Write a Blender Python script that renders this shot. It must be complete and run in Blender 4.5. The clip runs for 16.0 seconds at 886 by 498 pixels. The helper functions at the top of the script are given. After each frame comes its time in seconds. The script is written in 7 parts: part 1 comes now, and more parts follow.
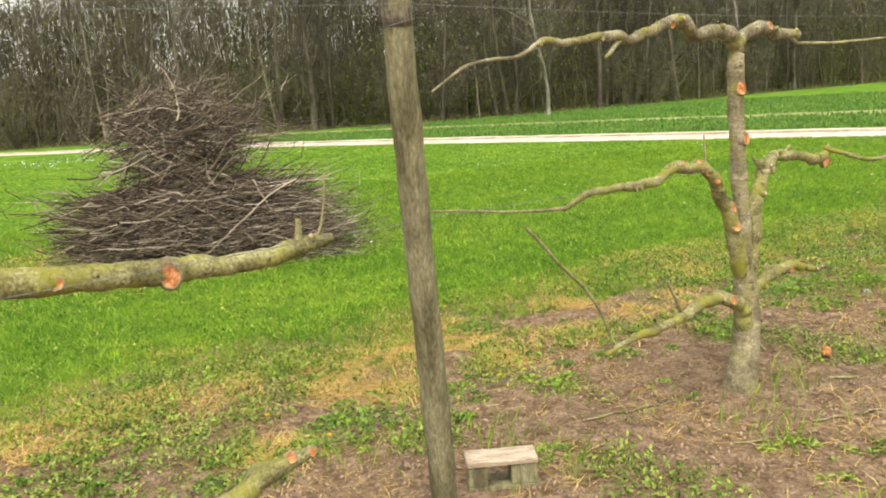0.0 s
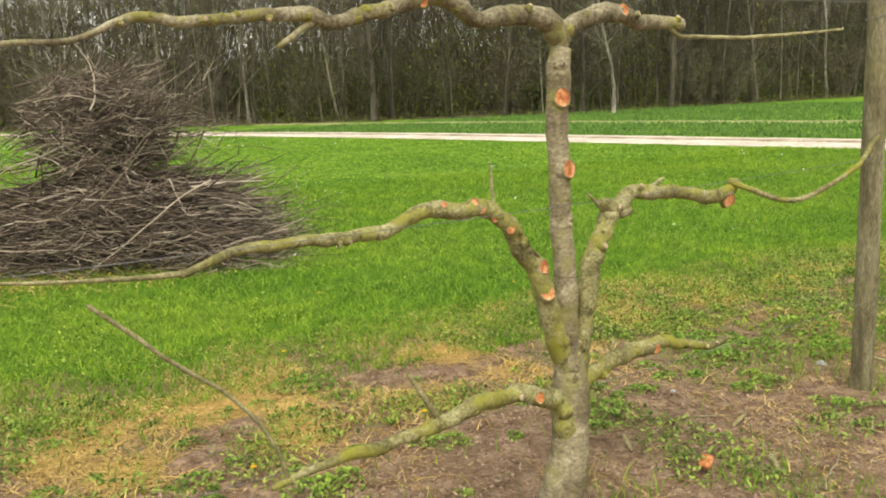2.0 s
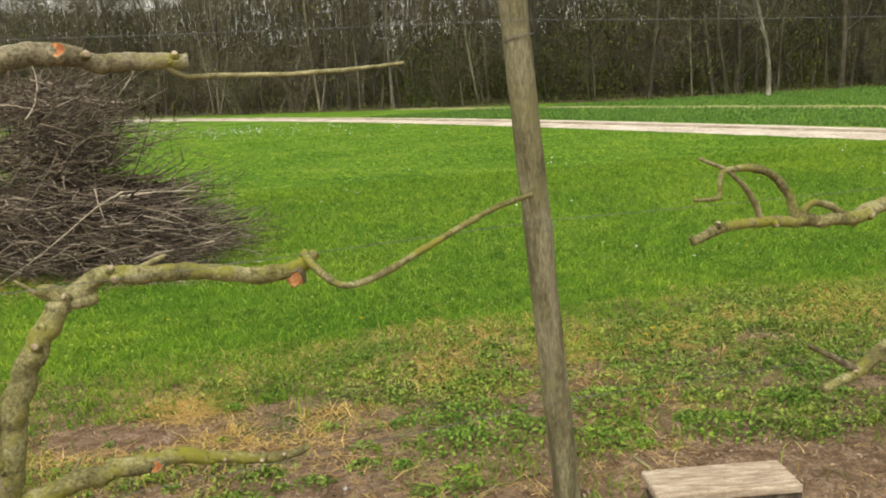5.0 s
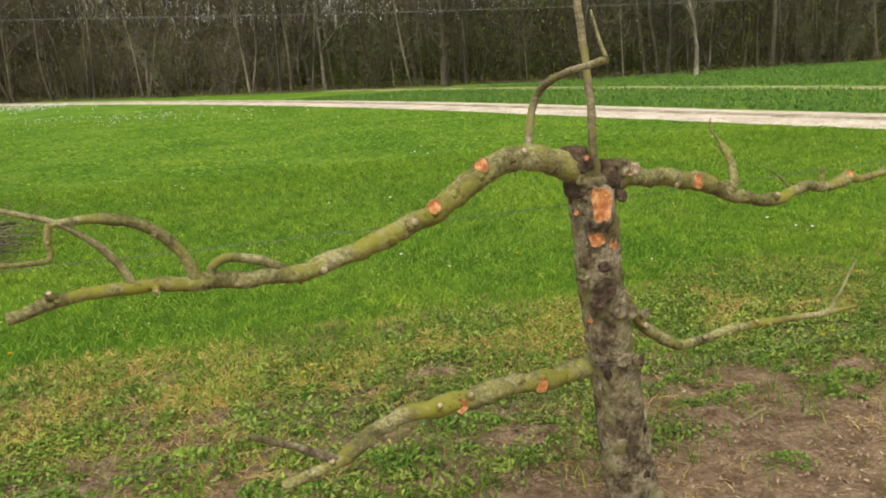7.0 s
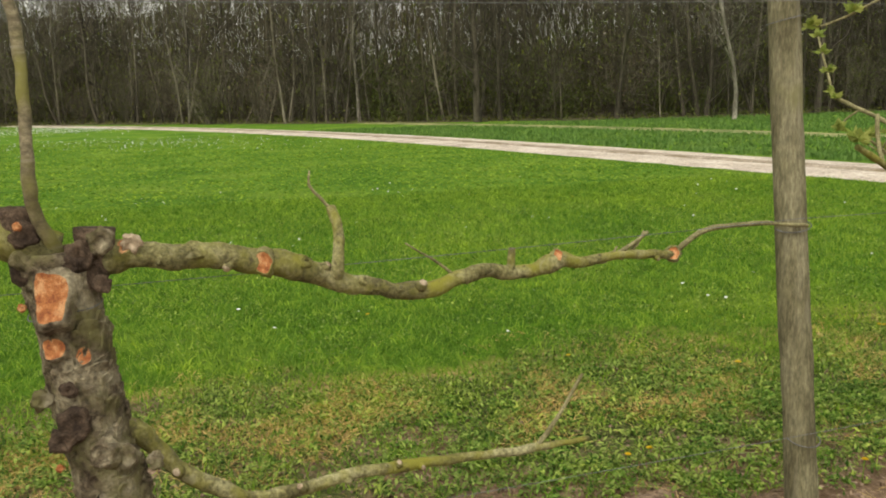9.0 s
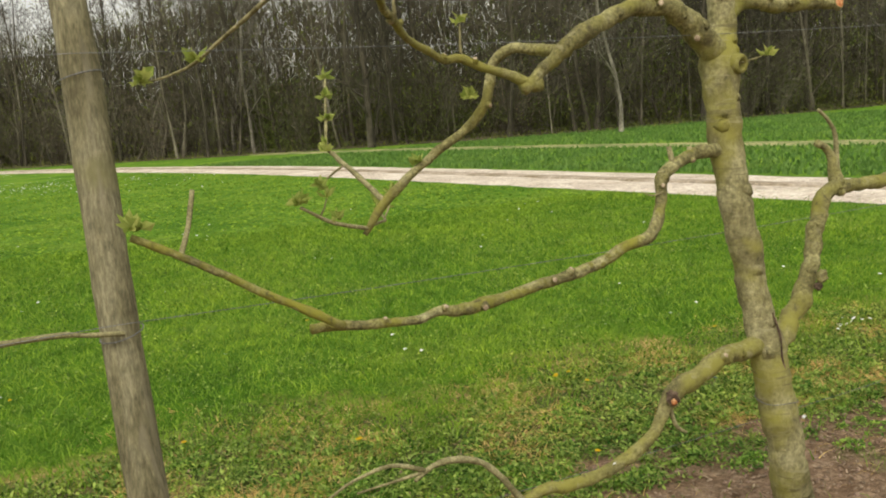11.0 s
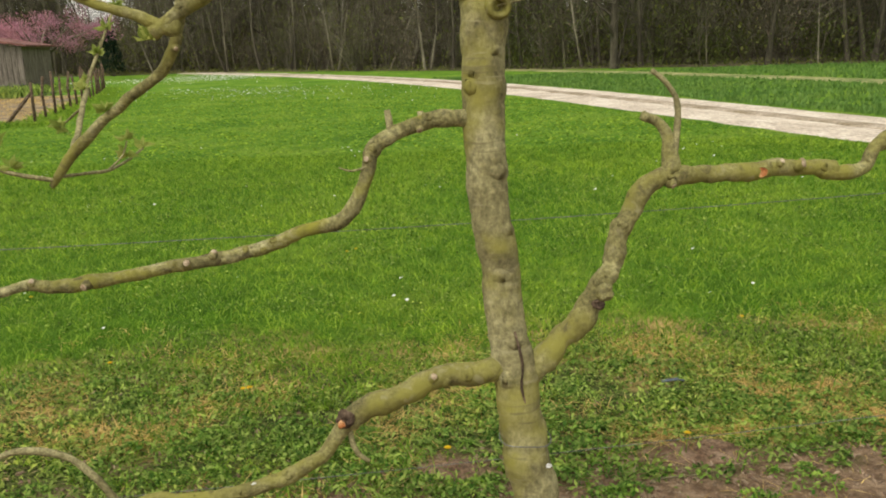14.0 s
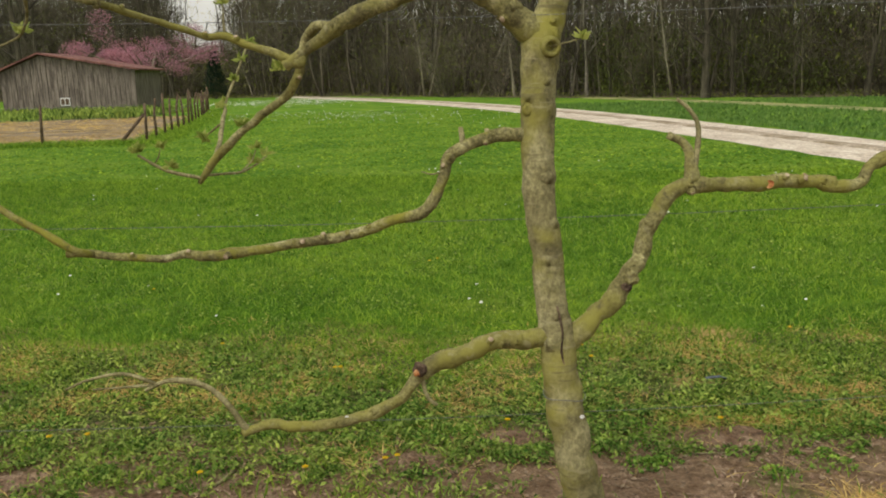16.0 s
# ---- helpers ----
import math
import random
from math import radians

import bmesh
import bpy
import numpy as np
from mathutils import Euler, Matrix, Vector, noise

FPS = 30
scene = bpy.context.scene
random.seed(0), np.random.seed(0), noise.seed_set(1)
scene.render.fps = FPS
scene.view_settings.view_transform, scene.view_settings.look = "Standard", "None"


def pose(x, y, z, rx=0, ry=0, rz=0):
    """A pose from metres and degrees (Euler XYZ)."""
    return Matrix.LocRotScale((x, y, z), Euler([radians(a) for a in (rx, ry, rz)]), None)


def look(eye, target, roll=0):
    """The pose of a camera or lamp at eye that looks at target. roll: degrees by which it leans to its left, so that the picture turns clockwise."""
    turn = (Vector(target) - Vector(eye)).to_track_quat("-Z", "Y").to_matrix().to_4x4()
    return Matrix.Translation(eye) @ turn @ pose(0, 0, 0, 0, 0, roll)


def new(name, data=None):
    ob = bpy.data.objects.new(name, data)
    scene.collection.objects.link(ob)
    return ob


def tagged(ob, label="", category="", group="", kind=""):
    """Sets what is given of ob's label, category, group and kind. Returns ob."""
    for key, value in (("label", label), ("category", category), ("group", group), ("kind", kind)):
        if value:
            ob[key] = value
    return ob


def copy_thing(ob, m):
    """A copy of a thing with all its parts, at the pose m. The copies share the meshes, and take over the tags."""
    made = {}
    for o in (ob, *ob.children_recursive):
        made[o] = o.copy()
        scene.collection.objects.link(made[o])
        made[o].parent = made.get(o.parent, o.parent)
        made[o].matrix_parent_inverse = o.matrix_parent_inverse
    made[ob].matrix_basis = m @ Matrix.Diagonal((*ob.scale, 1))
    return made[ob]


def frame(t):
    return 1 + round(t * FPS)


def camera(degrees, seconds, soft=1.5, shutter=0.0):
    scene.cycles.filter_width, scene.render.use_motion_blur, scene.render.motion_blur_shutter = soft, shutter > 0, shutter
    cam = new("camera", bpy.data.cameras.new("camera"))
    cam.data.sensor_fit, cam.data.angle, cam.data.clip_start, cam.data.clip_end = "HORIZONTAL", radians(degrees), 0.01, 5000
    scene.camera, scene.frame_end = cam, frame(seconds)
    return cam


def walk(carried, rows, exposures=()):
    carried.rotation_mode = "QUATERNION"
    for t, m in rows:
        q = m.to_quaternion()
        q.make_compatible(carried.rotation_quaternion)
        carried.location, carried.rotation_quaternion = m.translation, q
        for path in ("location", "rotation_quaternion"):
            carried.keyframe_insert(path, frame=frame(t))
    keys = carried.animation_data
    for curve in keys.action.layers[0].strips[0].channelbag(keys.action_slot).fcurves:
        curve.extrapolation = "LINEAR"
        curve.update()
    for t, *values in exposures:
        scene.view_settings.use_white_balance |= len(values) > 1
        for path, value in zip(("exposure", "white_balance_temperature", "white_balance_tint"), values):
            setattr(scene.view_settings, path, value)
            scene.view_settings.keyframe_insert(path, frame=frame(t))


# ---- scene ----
cam = camera(55.2, 16.0, soft=1.9)
PATH = [
    (0, (-7.007, -2.625, 1.454), (-5.938, -0.973, 1.099), -4.00),
    (0.5, (-6.629, -2.567, 1.466), (-5.487, -0.972, 1.078), -2.60),
    (1, (-6.256, -2.446, 1.479), (-5.211, -0.756, 1.249), -4.08),
    (1.5, (-5.769, -2.419, 1.429), (-4.778, -0.714, 1.101), -4.98),
    (2, (-5.337, -2.358, 1.424), (-4.427, -0.615, 1.062), -2.26),
    (2.5, (-4.949, -2.321, 1.437), (-4.124, -0.535, 1.075), -5.04),
    (3, (-4.591, -2.367, 1.438), (-3.989, -0.511, 1.000), -2.87),
    (3.5, (-4.231, -2.352, 1.406), (-3.702, -0.462, 1.021), -3.03),
    (5.8, (-2.334, -2.630, 1.598), (-1.808, -0.741, 1.207), -2.90),
    (6, (-2.138, -2.587, 1.573), (-1.550, -0.714, 1.190), -2.40),
    (6.5, (-1.725, -2.481, 1.582), (-1.080, -0.626, 1.203), -2.70),
    (7, (-1.277, -2.399, 1.556), (-0.672, -0.544, 1.115), -3.20),
    (7.5, (-0.876, -2.286, 1.506), (-0.332, -0.405, 1.098), -2.80),
    (8, (-0.495, -2.174, 1.509), (-0.088, -0.259, 1.099), -5.20),
    (8.5, (-0.057, -2.096, 1.520), (0.363, -0.185, 1.103), -2.70),
    (9, (0.341, -1.933, 1.470), (0.836, -0.028, 1.113), -1.50),
    (9.5, (0.766, -1.878, 1.470), (1.395, -0.014, 1.110), -3.10),
    (10, (1.195, -1.907, 1.512), (1.883, -0.071, 1.118), -2.70),
    (10.2, (1.400, -1.883, 1.495), (2.085, -0.024, 1.175), -3.50),
    (12.3, (2.873, -1.944, 1.554), (3.443, -0.054, 1.234), -5.20),
    (12.5, (3.010, -1.960, 1.536), (3.488, -0.049, 1.189), -4.70),
    (13, (3.267, -1.910, 1.475), (3.561, 0.028, 1.080), -5.10),
    (13.5, (3.505, -1.788, 1.483), (3.724, 0.155, 1.061), -2.10),
    (14, (3.649, -1.757, 1.513), (3.701, 0.187, 1.044), -2.10),
    (14.5, (3.642, -1.787, 1.568), (3.681, 0.182, 1.220), -1.10),
    (15, (3.684, -1.884, 1.565), (3.680, 0.094, 1.266), -1.40),
    (15.5, (3.753, -2.130, 1.539), (3.580, -0.176, 1.150), -0.60),
    (16, (3.715, -2.308, 1.525), (3.568, -0.355, 1.121), -1.50),
]
walk(cam, [(t, look(eye, target, roll)) for t, eye, target, roll in PATH],
     exposures=[(0, 0.21), (0.5, 0.1), (1, -0.28), (2, -0.0), (2.5, -0.28), (3, -0.13), (3.5, -0.2), (5.8, -0.32), (7, -0.36), (7.5, -0.24), (8, -0.49), (8.5, -0.44), (9, -0.54), (9.5, -0.52), (10, -0.36), (10.2, -0.36), (12.5, -0.7), (13, -0.69), (13.5, -0.44), (14, -0.46), (14.5, -0.77), (15, -0.74), (15.5, -0.72), (16, -0.71)])

# ---------------------------------------------------------------- world and light
world = bpy.data.worlds.new("overcast_sky")
scene.world = world
world.use_nodes = True
wn = world.node_tree
wn.nodes.clear()
sky = wn.nodes.new("ShaderNodeTexSky")
sky.sky_type = 'NISHITA'
sky.sun_disc = False
sky.sun_elevation = radians(58)
sky.sun_rotation = radians(200)
sky.air_density = 1.6
sky.dust_density = 2.0
grey = wn.nodes.new("ShaderNodeHueSaturation")
grey.inputs["Saturation"].default_value = 0.12
bg = wn.nodes.new("ShaderNodeBackground")
bg.inputs["Strength"].default_value = 0.27
wout = wn.nodes.new("ShaderNodeOutputWorld")
wn.links.new(sky.outputs[0], grey.inputs["Color"])
warm = wn.nodes.new("ShaderNodeMix")
warm.data_type, warm.blend_type = 'RGBA', 'MULTIPLY'
warm.inputs[0].default_value = 1.0
warm.inputs[7].default_value = (1.0, 0.975, 0.90, 1)
wn.links.new(grey.outputs[0], warm.inputs[6])
wn.links.new(warm.outputs[2], bg.inputs[0])
wn.links.new(bg.outputs[0], wout.inputs[0])
sun = new("sun", bpy.data.lights.new("sun", 'SUN'))
sun.data.energy = 2.3
sun.data.angle = radians(25)
sun.data.color = (1.0, 0.94, 0.82)
sun.matrix_world = look((-5, -7, 14), (0, 0, 0))
scene.view_settings.exposure = 0.0


# ---------------------------------------------------------------- materials
def material(name):
    m = bpy.data.materials.new(name)
    m.use_nodes = True
    nt = m.node_tree
    return m, nt, nt.nodes["Principled BSDF"]


def ramp(nt, fac, stops, squeeze=1.0):
    r = nt.nodes.new("ShaderNodeValToRGB")
    while len(r.color_ramp.elements) < len(stops):
        r.color_ramp.elements.new(0.5)
    for e, (p, c) in zip(r.color_ramp.elements, stops):
        p = 0.5 + (p - 0.5) * squeeze
        e.position, e.color = p, (*c, 1)
    nt.links.new(fac, r.inputs[0])
    return r.outputs[0]


def noise_tex(nt, scale, detail=6.0, rough=0.6, coords=None, stretch=None, distortion=0.0):
    n = nt.nodes.new("ShaderNodeTexNoise")
    n.inputs["Scale"].default_value = scale
    n.inputs["Detail"].default_value = detail
    n.inputs["Roughness"].default_value = rough
    n.inputs["Distortion"].default_value = distortion
    if coords is None:
        coords = nt.nodes.new("ShaderNodeTexCoord").outputs["Object"]
    if stretch:
        mp = nt.nodes.new("ShaderNodeMapping")
        mp.inputs["Scale"].default_value = stretch
        nt.links.new(coords, mp.inputs[0])
        coords = mp.outputs[0]
    nt.links.new(coords, n.inputs["Vector"])
    return n.outputs["Fac"]


def mix(nt, fac, a, b, kind='MIX'):
    n = nt.nodes.new("ShaderNodeMix")
    n.data_type, n.blend_type = 'RGBA', kind
    for sock, v in ((n.inputs[0], fac), (n.inputs[6], a), (n.inputs[7], b)):
        if isinstance(v, (int, float)):
            sock.default_value = v
        elif isinstance(v, tuple):
            sock.default_value = (*v, 1)
        else:
            nt.links.new(v, sock)
    return n.outputs[2]


def bump(nt, bsdf, height, strength, distance):
    b = nt.nodes.new("ShaderNodeBump")
    b.inputs["Strength"].default_value = strength
    b.inputs["Distance"].default_value = distance
    nt.links.new(height, b.inputs["Height"])
    nt.links.new(b.outputs[0], bsdf.inputs["Normal"])


def mottled(name, stops, scale, stretch=None, rough=0.85, relief=0.4, depth=0.01, fine=None, second=None, grain=0.6, marks=None):
    """A surface whose colour varies at a coarse and a fine scale, with relief."""
    m, nt, b = material(name)
    coarse = noise_tex(nt, scale, 5, 0.6, stretch=stretch)
    small = noise_tex(nt, fine or scale * 9, 6, 0.7, stretch=stretch)
    c = ramp(nt, coarse, stops, 0.62)
    c = mix(nt, grain, c, ramp(nt, small, [(0.33, (0.18, 0.18, 0.18)), (0.52, (0.52, 0.52, 0.52)), (0.67, (0.85, 0.85, 0.85))], 0.8), 'OVERLAY')
    if second:
        colour, low, high, sc = second
        f = ramp(nt, noise_tex(nt, sc, 4, 0.65), [(low, (0, 0, 0)), (high, (1, 1, 1))])
        c = mix(nt, f, c, colour)
    if marks:
        # cracks, rings or scars: thin dark lines and pale flecks of their own stretch
        way, sc, dark, pale = marks
        f = noise_tex(nt, sc, 3, 0.55, stretch=way, distortion=0.6)
        c = mix(nt, ramp(nt, f, [(0.30, (0.75, 0.75, 0.75)), (0.41, (0, 0, 0))]), c, dark)
        c = mix(nt, ramp(nt, f, [(0.60, (0, 0, 0)), (0.70, (0.6, 0.6, 0.6))]), c, pale)
    nt.links.new(c, b.inputs["Base Color"])
    b.inputs["Roughness"].default_value = rough
    b.inputs["Specular IOR Level"].default_value = 0.25
    bump(nt, b, small, relief, depth)
    return m


def leafy(name, a, b_, rough=0.6, transl=0.25, clump=0):
    """Thin leaves or blades: colour differs from piece to piece, light shines through a little."""
    m, nt, b = material(name)
    geo = nt.nodes.new("ShaderNodeNewGeometry")
    c = ramp(nt, geo.outputs["Random Per Island"], [(0.0, a), (1.0, b_)])
    patch = noise_tex(nt, 0.55, 5, 0.65)
    c = mix(nt, 0.6, c, ramp(nt, patch, [(0.36, (0.36, 0.42, 0.38)), (0.5, (0.5, 0.5, 0.5)), (0.64, (0.66, 0.6, 0.5))]), 'OVERLAY')
    if clump:
        tuft = noise_tex(nt, clump, 4, 0.6)
        c = mix(nt, 0.55, c, ramp(nt, tuft, [(0.38, (0.30, 0.33, 0.33)), (0.5, (0.5, 0.5, 0.5)), (0.62, (0.72, 0.67, 0.5))]), 'OVERLAY')
    nt.links.new(c, b.inputs["Base Color"])
    b.inputs["Roughness"].default_value = rough
    b.inputs["Specular IOR Level"].default_value = 0.08
    tr = nt.nodes.new("ShaderNodeBsdfTranslucent")
    nt.links.new(c, tr.inputs[0])
    mx = nt.nodes.new("ShaderNodeMixShader")
    mx.inputs[0].default_value = transl
    out = nt.nodes["Material Output"]
    nt.links.new(b.outputs[0], mx.inputs[1])
    nt.links.new(tr.outputs[0], mx.inputs[2])
    nt.links.new(mx.outputs[0], out.inputs[0])
    return m


BARK = mottled("olive_branch_bark", [(0.3, (0.125, 0.112, 0.045)), (0.5, (0.215, 0.195, 0.08)), (0.7, (0.32, 0.295, 0.15))], 9, rough=0.9, relief=0.8, depth=0.006, fine=95, second=((0.23, 0.22, 0.032), 0.46, 0.62, 6), grain=0.75, marks=((1, 1, 1), 30, (0.075, 0.062, 0.03), (0.31, 0.285, 0.155)))
BARK_TAN = mottled("grey_tan_limb_bark", [(0.3, (0.125, 0.105, 0.06)), (0.5, (0.21, 0.18, 0.108)), (0.7, (0.32, 0.285, 0.185))], 10, rough=0.9, relief=0.8, depth=0.006, fine=95, second=((0.22, 0.205, 0.05), 0.52, 0.68, 6), grain=0.72, marks=((1, 1, 1), 30, (0.08, 0.064, 0.038), (0.33, 0.30, 0.20)))
BARK_GREY = mottled("grey_brown_trunk_bark", [(0.3, (0.15, 0.123, 0.07)), (0.5, (0.235, 0.198, 0.118)), (0.7, (0.325, 0.282, 0.178))], 8, stretch=(1, 1, 1.4), rough=0.92, relief=0.8, depth=0.007, fine=70, second=((0.22, 0.205, 0.06), 0.48, 0.64, 5), grain=0.62, marks=((5, 5, 46), 1.0, (0.125, 0.10, 0.06), (0.34, 0.30, 0.205)))
BARK_OLD = mottled("scaly_old_bark", [(0.3, (0.085, 0.06, 0.037)), (0.5, (0.225, 0.18, 0.112)), (0.7, (0.40, 0.345, 0.225))], 15, rough=0.95, relief=1.0, depth=0.016, fine=80, second=((0.23, 0.21, 0.085), 0.50, 0.66, 8), grain=0.7, marks=((1.4, 1.4, 1), 13, (0.04, 0.028, 0.018), (0.42, 0.37, 0.255)))
BARK_THIN = mottled("pale_twig_bark", [(0.3, (0.15, 0.132, 0.058)), (0.7, (0.30, 0.27, 0.135))], 24, rough=0.85, relief=0.3, depth=0.003, fine=160)
BARK_T3 = mottled("ochre_lichen_bark", [(0.3, (0.125, 0.11, 0.044)), (0.5, (0.205, 0.186, 0.072)), (0.7, (0.305, 0.28, 0.13))], 8, rough=0.9, relief=0.8, depth=0.006, fine=95, second=((0.235, 0.22, 0.048), 0.46, 0.62, 4.5), grain=0.7, marks=((1, 1, 1), 28, (0.085, 0.07, 0.033), (0.29, 0.265, 0.14)))
BARK_T3_STEM = mottled("grey_ochre_stem_bark", [(0.3, (0.145, 0.127, 0.058)), (0.5, (0.23, 0.206, 0.095)), (0.7, (0.32, 0.29, 0.15))], 7, stretch=(1, 1, 0.8), rough=0.92, relief=0.8, depth=0.006, fine=75, second=((0.255, 0.237, 0.05), 0.46, 0.62, 3.5), grain=0.6, marks=((6, 6, 52), 1.0, (0.135, 0.116, 0.056), (0.32, 0.29, 0.165)))
DEAD_BARK = mottled("dark_dead_bark", [(0.3, (0.06, 0.040, 0.027)), (0.7, (0.21, 0.145, 0.095))], 18, rough=0.95, relief=0.9, depth=0.015)
CUT_WOOD = mottled("fresh_cut_wood", [(0.3, (0.27, 0.085, 0.028)), (0.5, (0.43, 0.165, 0.055)), (0.7, (0.58, 0.31, 0.14))], 45, rough=0.7, relief=0.2, depth=0.003)
CUT_OLD = mottled("dried_cut_wood", [(0.3, (0.24, 0.17, 0.10)), (0.7, (0.52, 0.42, 0.29))], 60, rough=0.8, relief=0.3, depth=0.003)
PAINT_FLECK = mottled("white_scar", [(0.3, (0.5, 0.5, 0.46)), (0.7, (0.75, 0.74, 0.7))], 60, rough=0.8, relief=0.3, depth=0.002)
POST_WOOD = mottled("weathered_post_wood", [(0.3, (0.12, 0.105, 0.055)), (0.5, (0.188, 0.168, 0.092)), (0.7, (0.25, 0.226, 0.134))], 7, stretch=(2, 2, 0.5), rough=0.92, relief=0.7, depth=0.006, fine=60, second=((0.205, 0.19, 0.085), 0.55, 0.70, 4), grain=0.6, marks=((16, 16, 0.9), 1.0, (0.10, 0.083, 0.05), (0.265, 0.235, 0.155)))
POST_TOP = mottled("damp_dark_post_end", [(0.3, (0.065, 0.052, 0.038)), (0.5, (0.125, 0.10, 0.074)), (0.7, (0.22, 0.185, 0.14))], 9, stretch=(3, 3, 0.5), rough=0.9, relief=0.8, depth=0.008, fine=60, grain=0.7, marks=((26, 26, 1.3), 1.0, (0.03, 0.024, 0.018), (0.28, 0.24, 0.185)))
PLANK_WOOD = mottled("sawn_plank_wood", [(0.3, (0.30, 0.22, 0.15)), (0.7, (0.52, 0.43, 0.32))], 12, stretch=(1, 6, 6), rough=0.85, relief=0.3, depth=0.004)
SHED_WOOD = mottled("grey_board_wood", [(0.3, (0.10, 0.082, 0.068)), (0.7, (0.25, 0.21, 0.175))], 3, stretch=(3, 3, 0.4), rough=0.9, relief=0.4, depth=0.01)
WIRE = mottled("dull_galvanised_wire", [(0.3, (0.10, 0.10, 0.095)), (0.7, (0.2, 0.2, 0.19))], 30, rough=0.6, relief=0.1, depth=0.001)
BRUSH, bnt, bb = material("dead_branch_bark")
tone = bnt.nodes.new("ShaderNodeMath")
tone.operation = 'FRACT'
both = bnt.nodes.new("ShaderNodeMath")
both.operation = 'ADD'
bnt.links.new(bnt.nodes.new("ShaderNodeObjectInfo").outputs["Random"], both.inputs[0])
bnt.links.new(bnt.nodes.new("ShaderNodeNewGeometry").outputs["Random Per Island"], both.inputs[1])
bnt.links.new(both.outputs[0], tone.inputs[0])
bcol = ramp(bnt, tone.outputs[0], [(0.0, (0.026, 0.017, 0.011)), (0.5, (0.10, 0.071, 0.047)), (0.8, (0.26, 0.205, 0.148)), (1.0, (0.50, 0.42, 0.32))])
bnt.links.new(mix(bnt, 0.5, bcol, ramp(bnt, noise_tex(bnt, 30, 5, 0.7), [(0.3, (0.25, 0.25, 0.25)), (0.7, (0.75, 0.75, 0.75))]), 'OVERLAY'), bb.inputs["Base Color"])
bb.inputs["Roughness"].default_value = 0.9
WOODS_BARK = mottled("forest_bark", [(0.3, (0.075, 0.065, 0.043)), (0.5, (0.135, 0.118, 0.08)), (0.72, (0.23, 0.205, 0.145))], 0.7, stretch=(1, 1, 0.3), rough=0.95, relief=0.5, depth=0.03, fine=8)
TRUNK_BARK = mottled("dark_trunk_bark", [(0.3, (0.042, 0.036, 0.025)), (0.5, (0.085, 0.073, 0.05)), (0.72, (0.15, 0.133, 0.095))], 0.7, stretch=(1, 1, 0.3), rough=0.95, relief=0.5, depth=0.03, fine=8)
BIRCH_BARK = mottled("pale_forest_bark", [(0.3, (0.10, 0.088, 0.066)), (0.5, (0.20, 0.178, 0.138)), (0.7, (0.33, 0.30, 0.24))], 1.2, stretch=(1, 1, 0.5), rough=0.9, relief=0.3, depth=0.02, fine=9)
ROOF_MAT = mottled("rusty_red_roof", [(0.3, (0.12, 0.05, 0.04)), (0.7, (0.26, 0.12, 0.10))], 2, rough=0.7, relief=0.2, depth=0.01)
STONE_MAT = mottled("pale_stone", [(0.3, (0.30, 0.29, 0.27)), (0.7, (0.55, 0.53, 0.5))], 14, rough=0.8)
CLOD_MAT = mottled("dry_clay_crumb", [(0.3, (0.17, 0.105, 0.07)), (0.7, (0.34, 0.235, 0.165))], 20, rough=0.95)
GRASS = leafy("meadow_grass", (0.095, 0.22, 0.018), (0.345, 0.49, 0.066), transl=0.5, clump=5.5)
GRASS_FAR = leafy("long_field_grass", (0.10, 0.195, 0.042), (0.165, 0.27, 0.065))
DRY = leafy("dry_grass", (0.36, 0.225, 0.055), (0.86, 0.64, 0.25))
WEED = leafy("weed_leaves", (0.035, 0.085, 0.012), (0.44, 0.55, 0.13), transl=0.4, clump=7.0)
LITTER = leafy("dead_leaf_litter", (0.11, 0.075, 0.05), (0.44, 0.325, 0.22), rough=0.9, transl=0.05)
HERB = leafy("lush_herb_leaves", (0.04, 0.115, 0.014), (0.34, 0.50, 0.10), transl=0.4, clump=9.0)
MOUND_SOIL = mottled("fresh_reddish_soil", [(0.3, (0.15, 0.088, 0.05)), (0.5, (0.235, 0.15, 0.092)), (0.7, (0.34, 0.235, 0.155))], 11, rough=0.97, relief=1.0, depth=0.02, fine=60, grain=0.75)
YOUNG = leafy("young_spring_leaves", (0.28, 0.34, 0.07), (0.50, 0.51, 0.15), transl=0.5)
UNDER = leafy("understorey_leaves", (0.075, 0.092, 0.026), (0.205, 0.225, 0.055), clump=0.16)
DEEP = leafy("dim_brown_thicket", (0.06, 0.053, 0.032), (0.13, 0.115, 0.068), clump=0.12)
SPRING = leafy("spring_thicket_leaves", (0.06, 0.085, 0.02), (0.165, 0.20, 0.045), clump=0.2)
PINK = leafy("pink_blossom", (0.36, 0.14, 0.205), (0.54, 0.29, 0.36))
EVERGREEN = leafy("evergreen_needles", (0.012, 0.03, 0.02), (0.03, 0.06, 0.035))
YELLOW = leafy("dandelion_petals", (0.75, 0.50, 0.01), (0.85, 0.62, 0.03))
SCRAP = mottled("blue_grey_plastic", [(0.3, (0.06, 0.075, 0.085)), (0.7, (0.12, 0.14, 0.155))], 40, rough=0.5, relief=0.1, depth=0.001)
WHITE = leafy("white_petals", (0.75, 0.75, 0.72), (0.85, 0.85, 0.82))


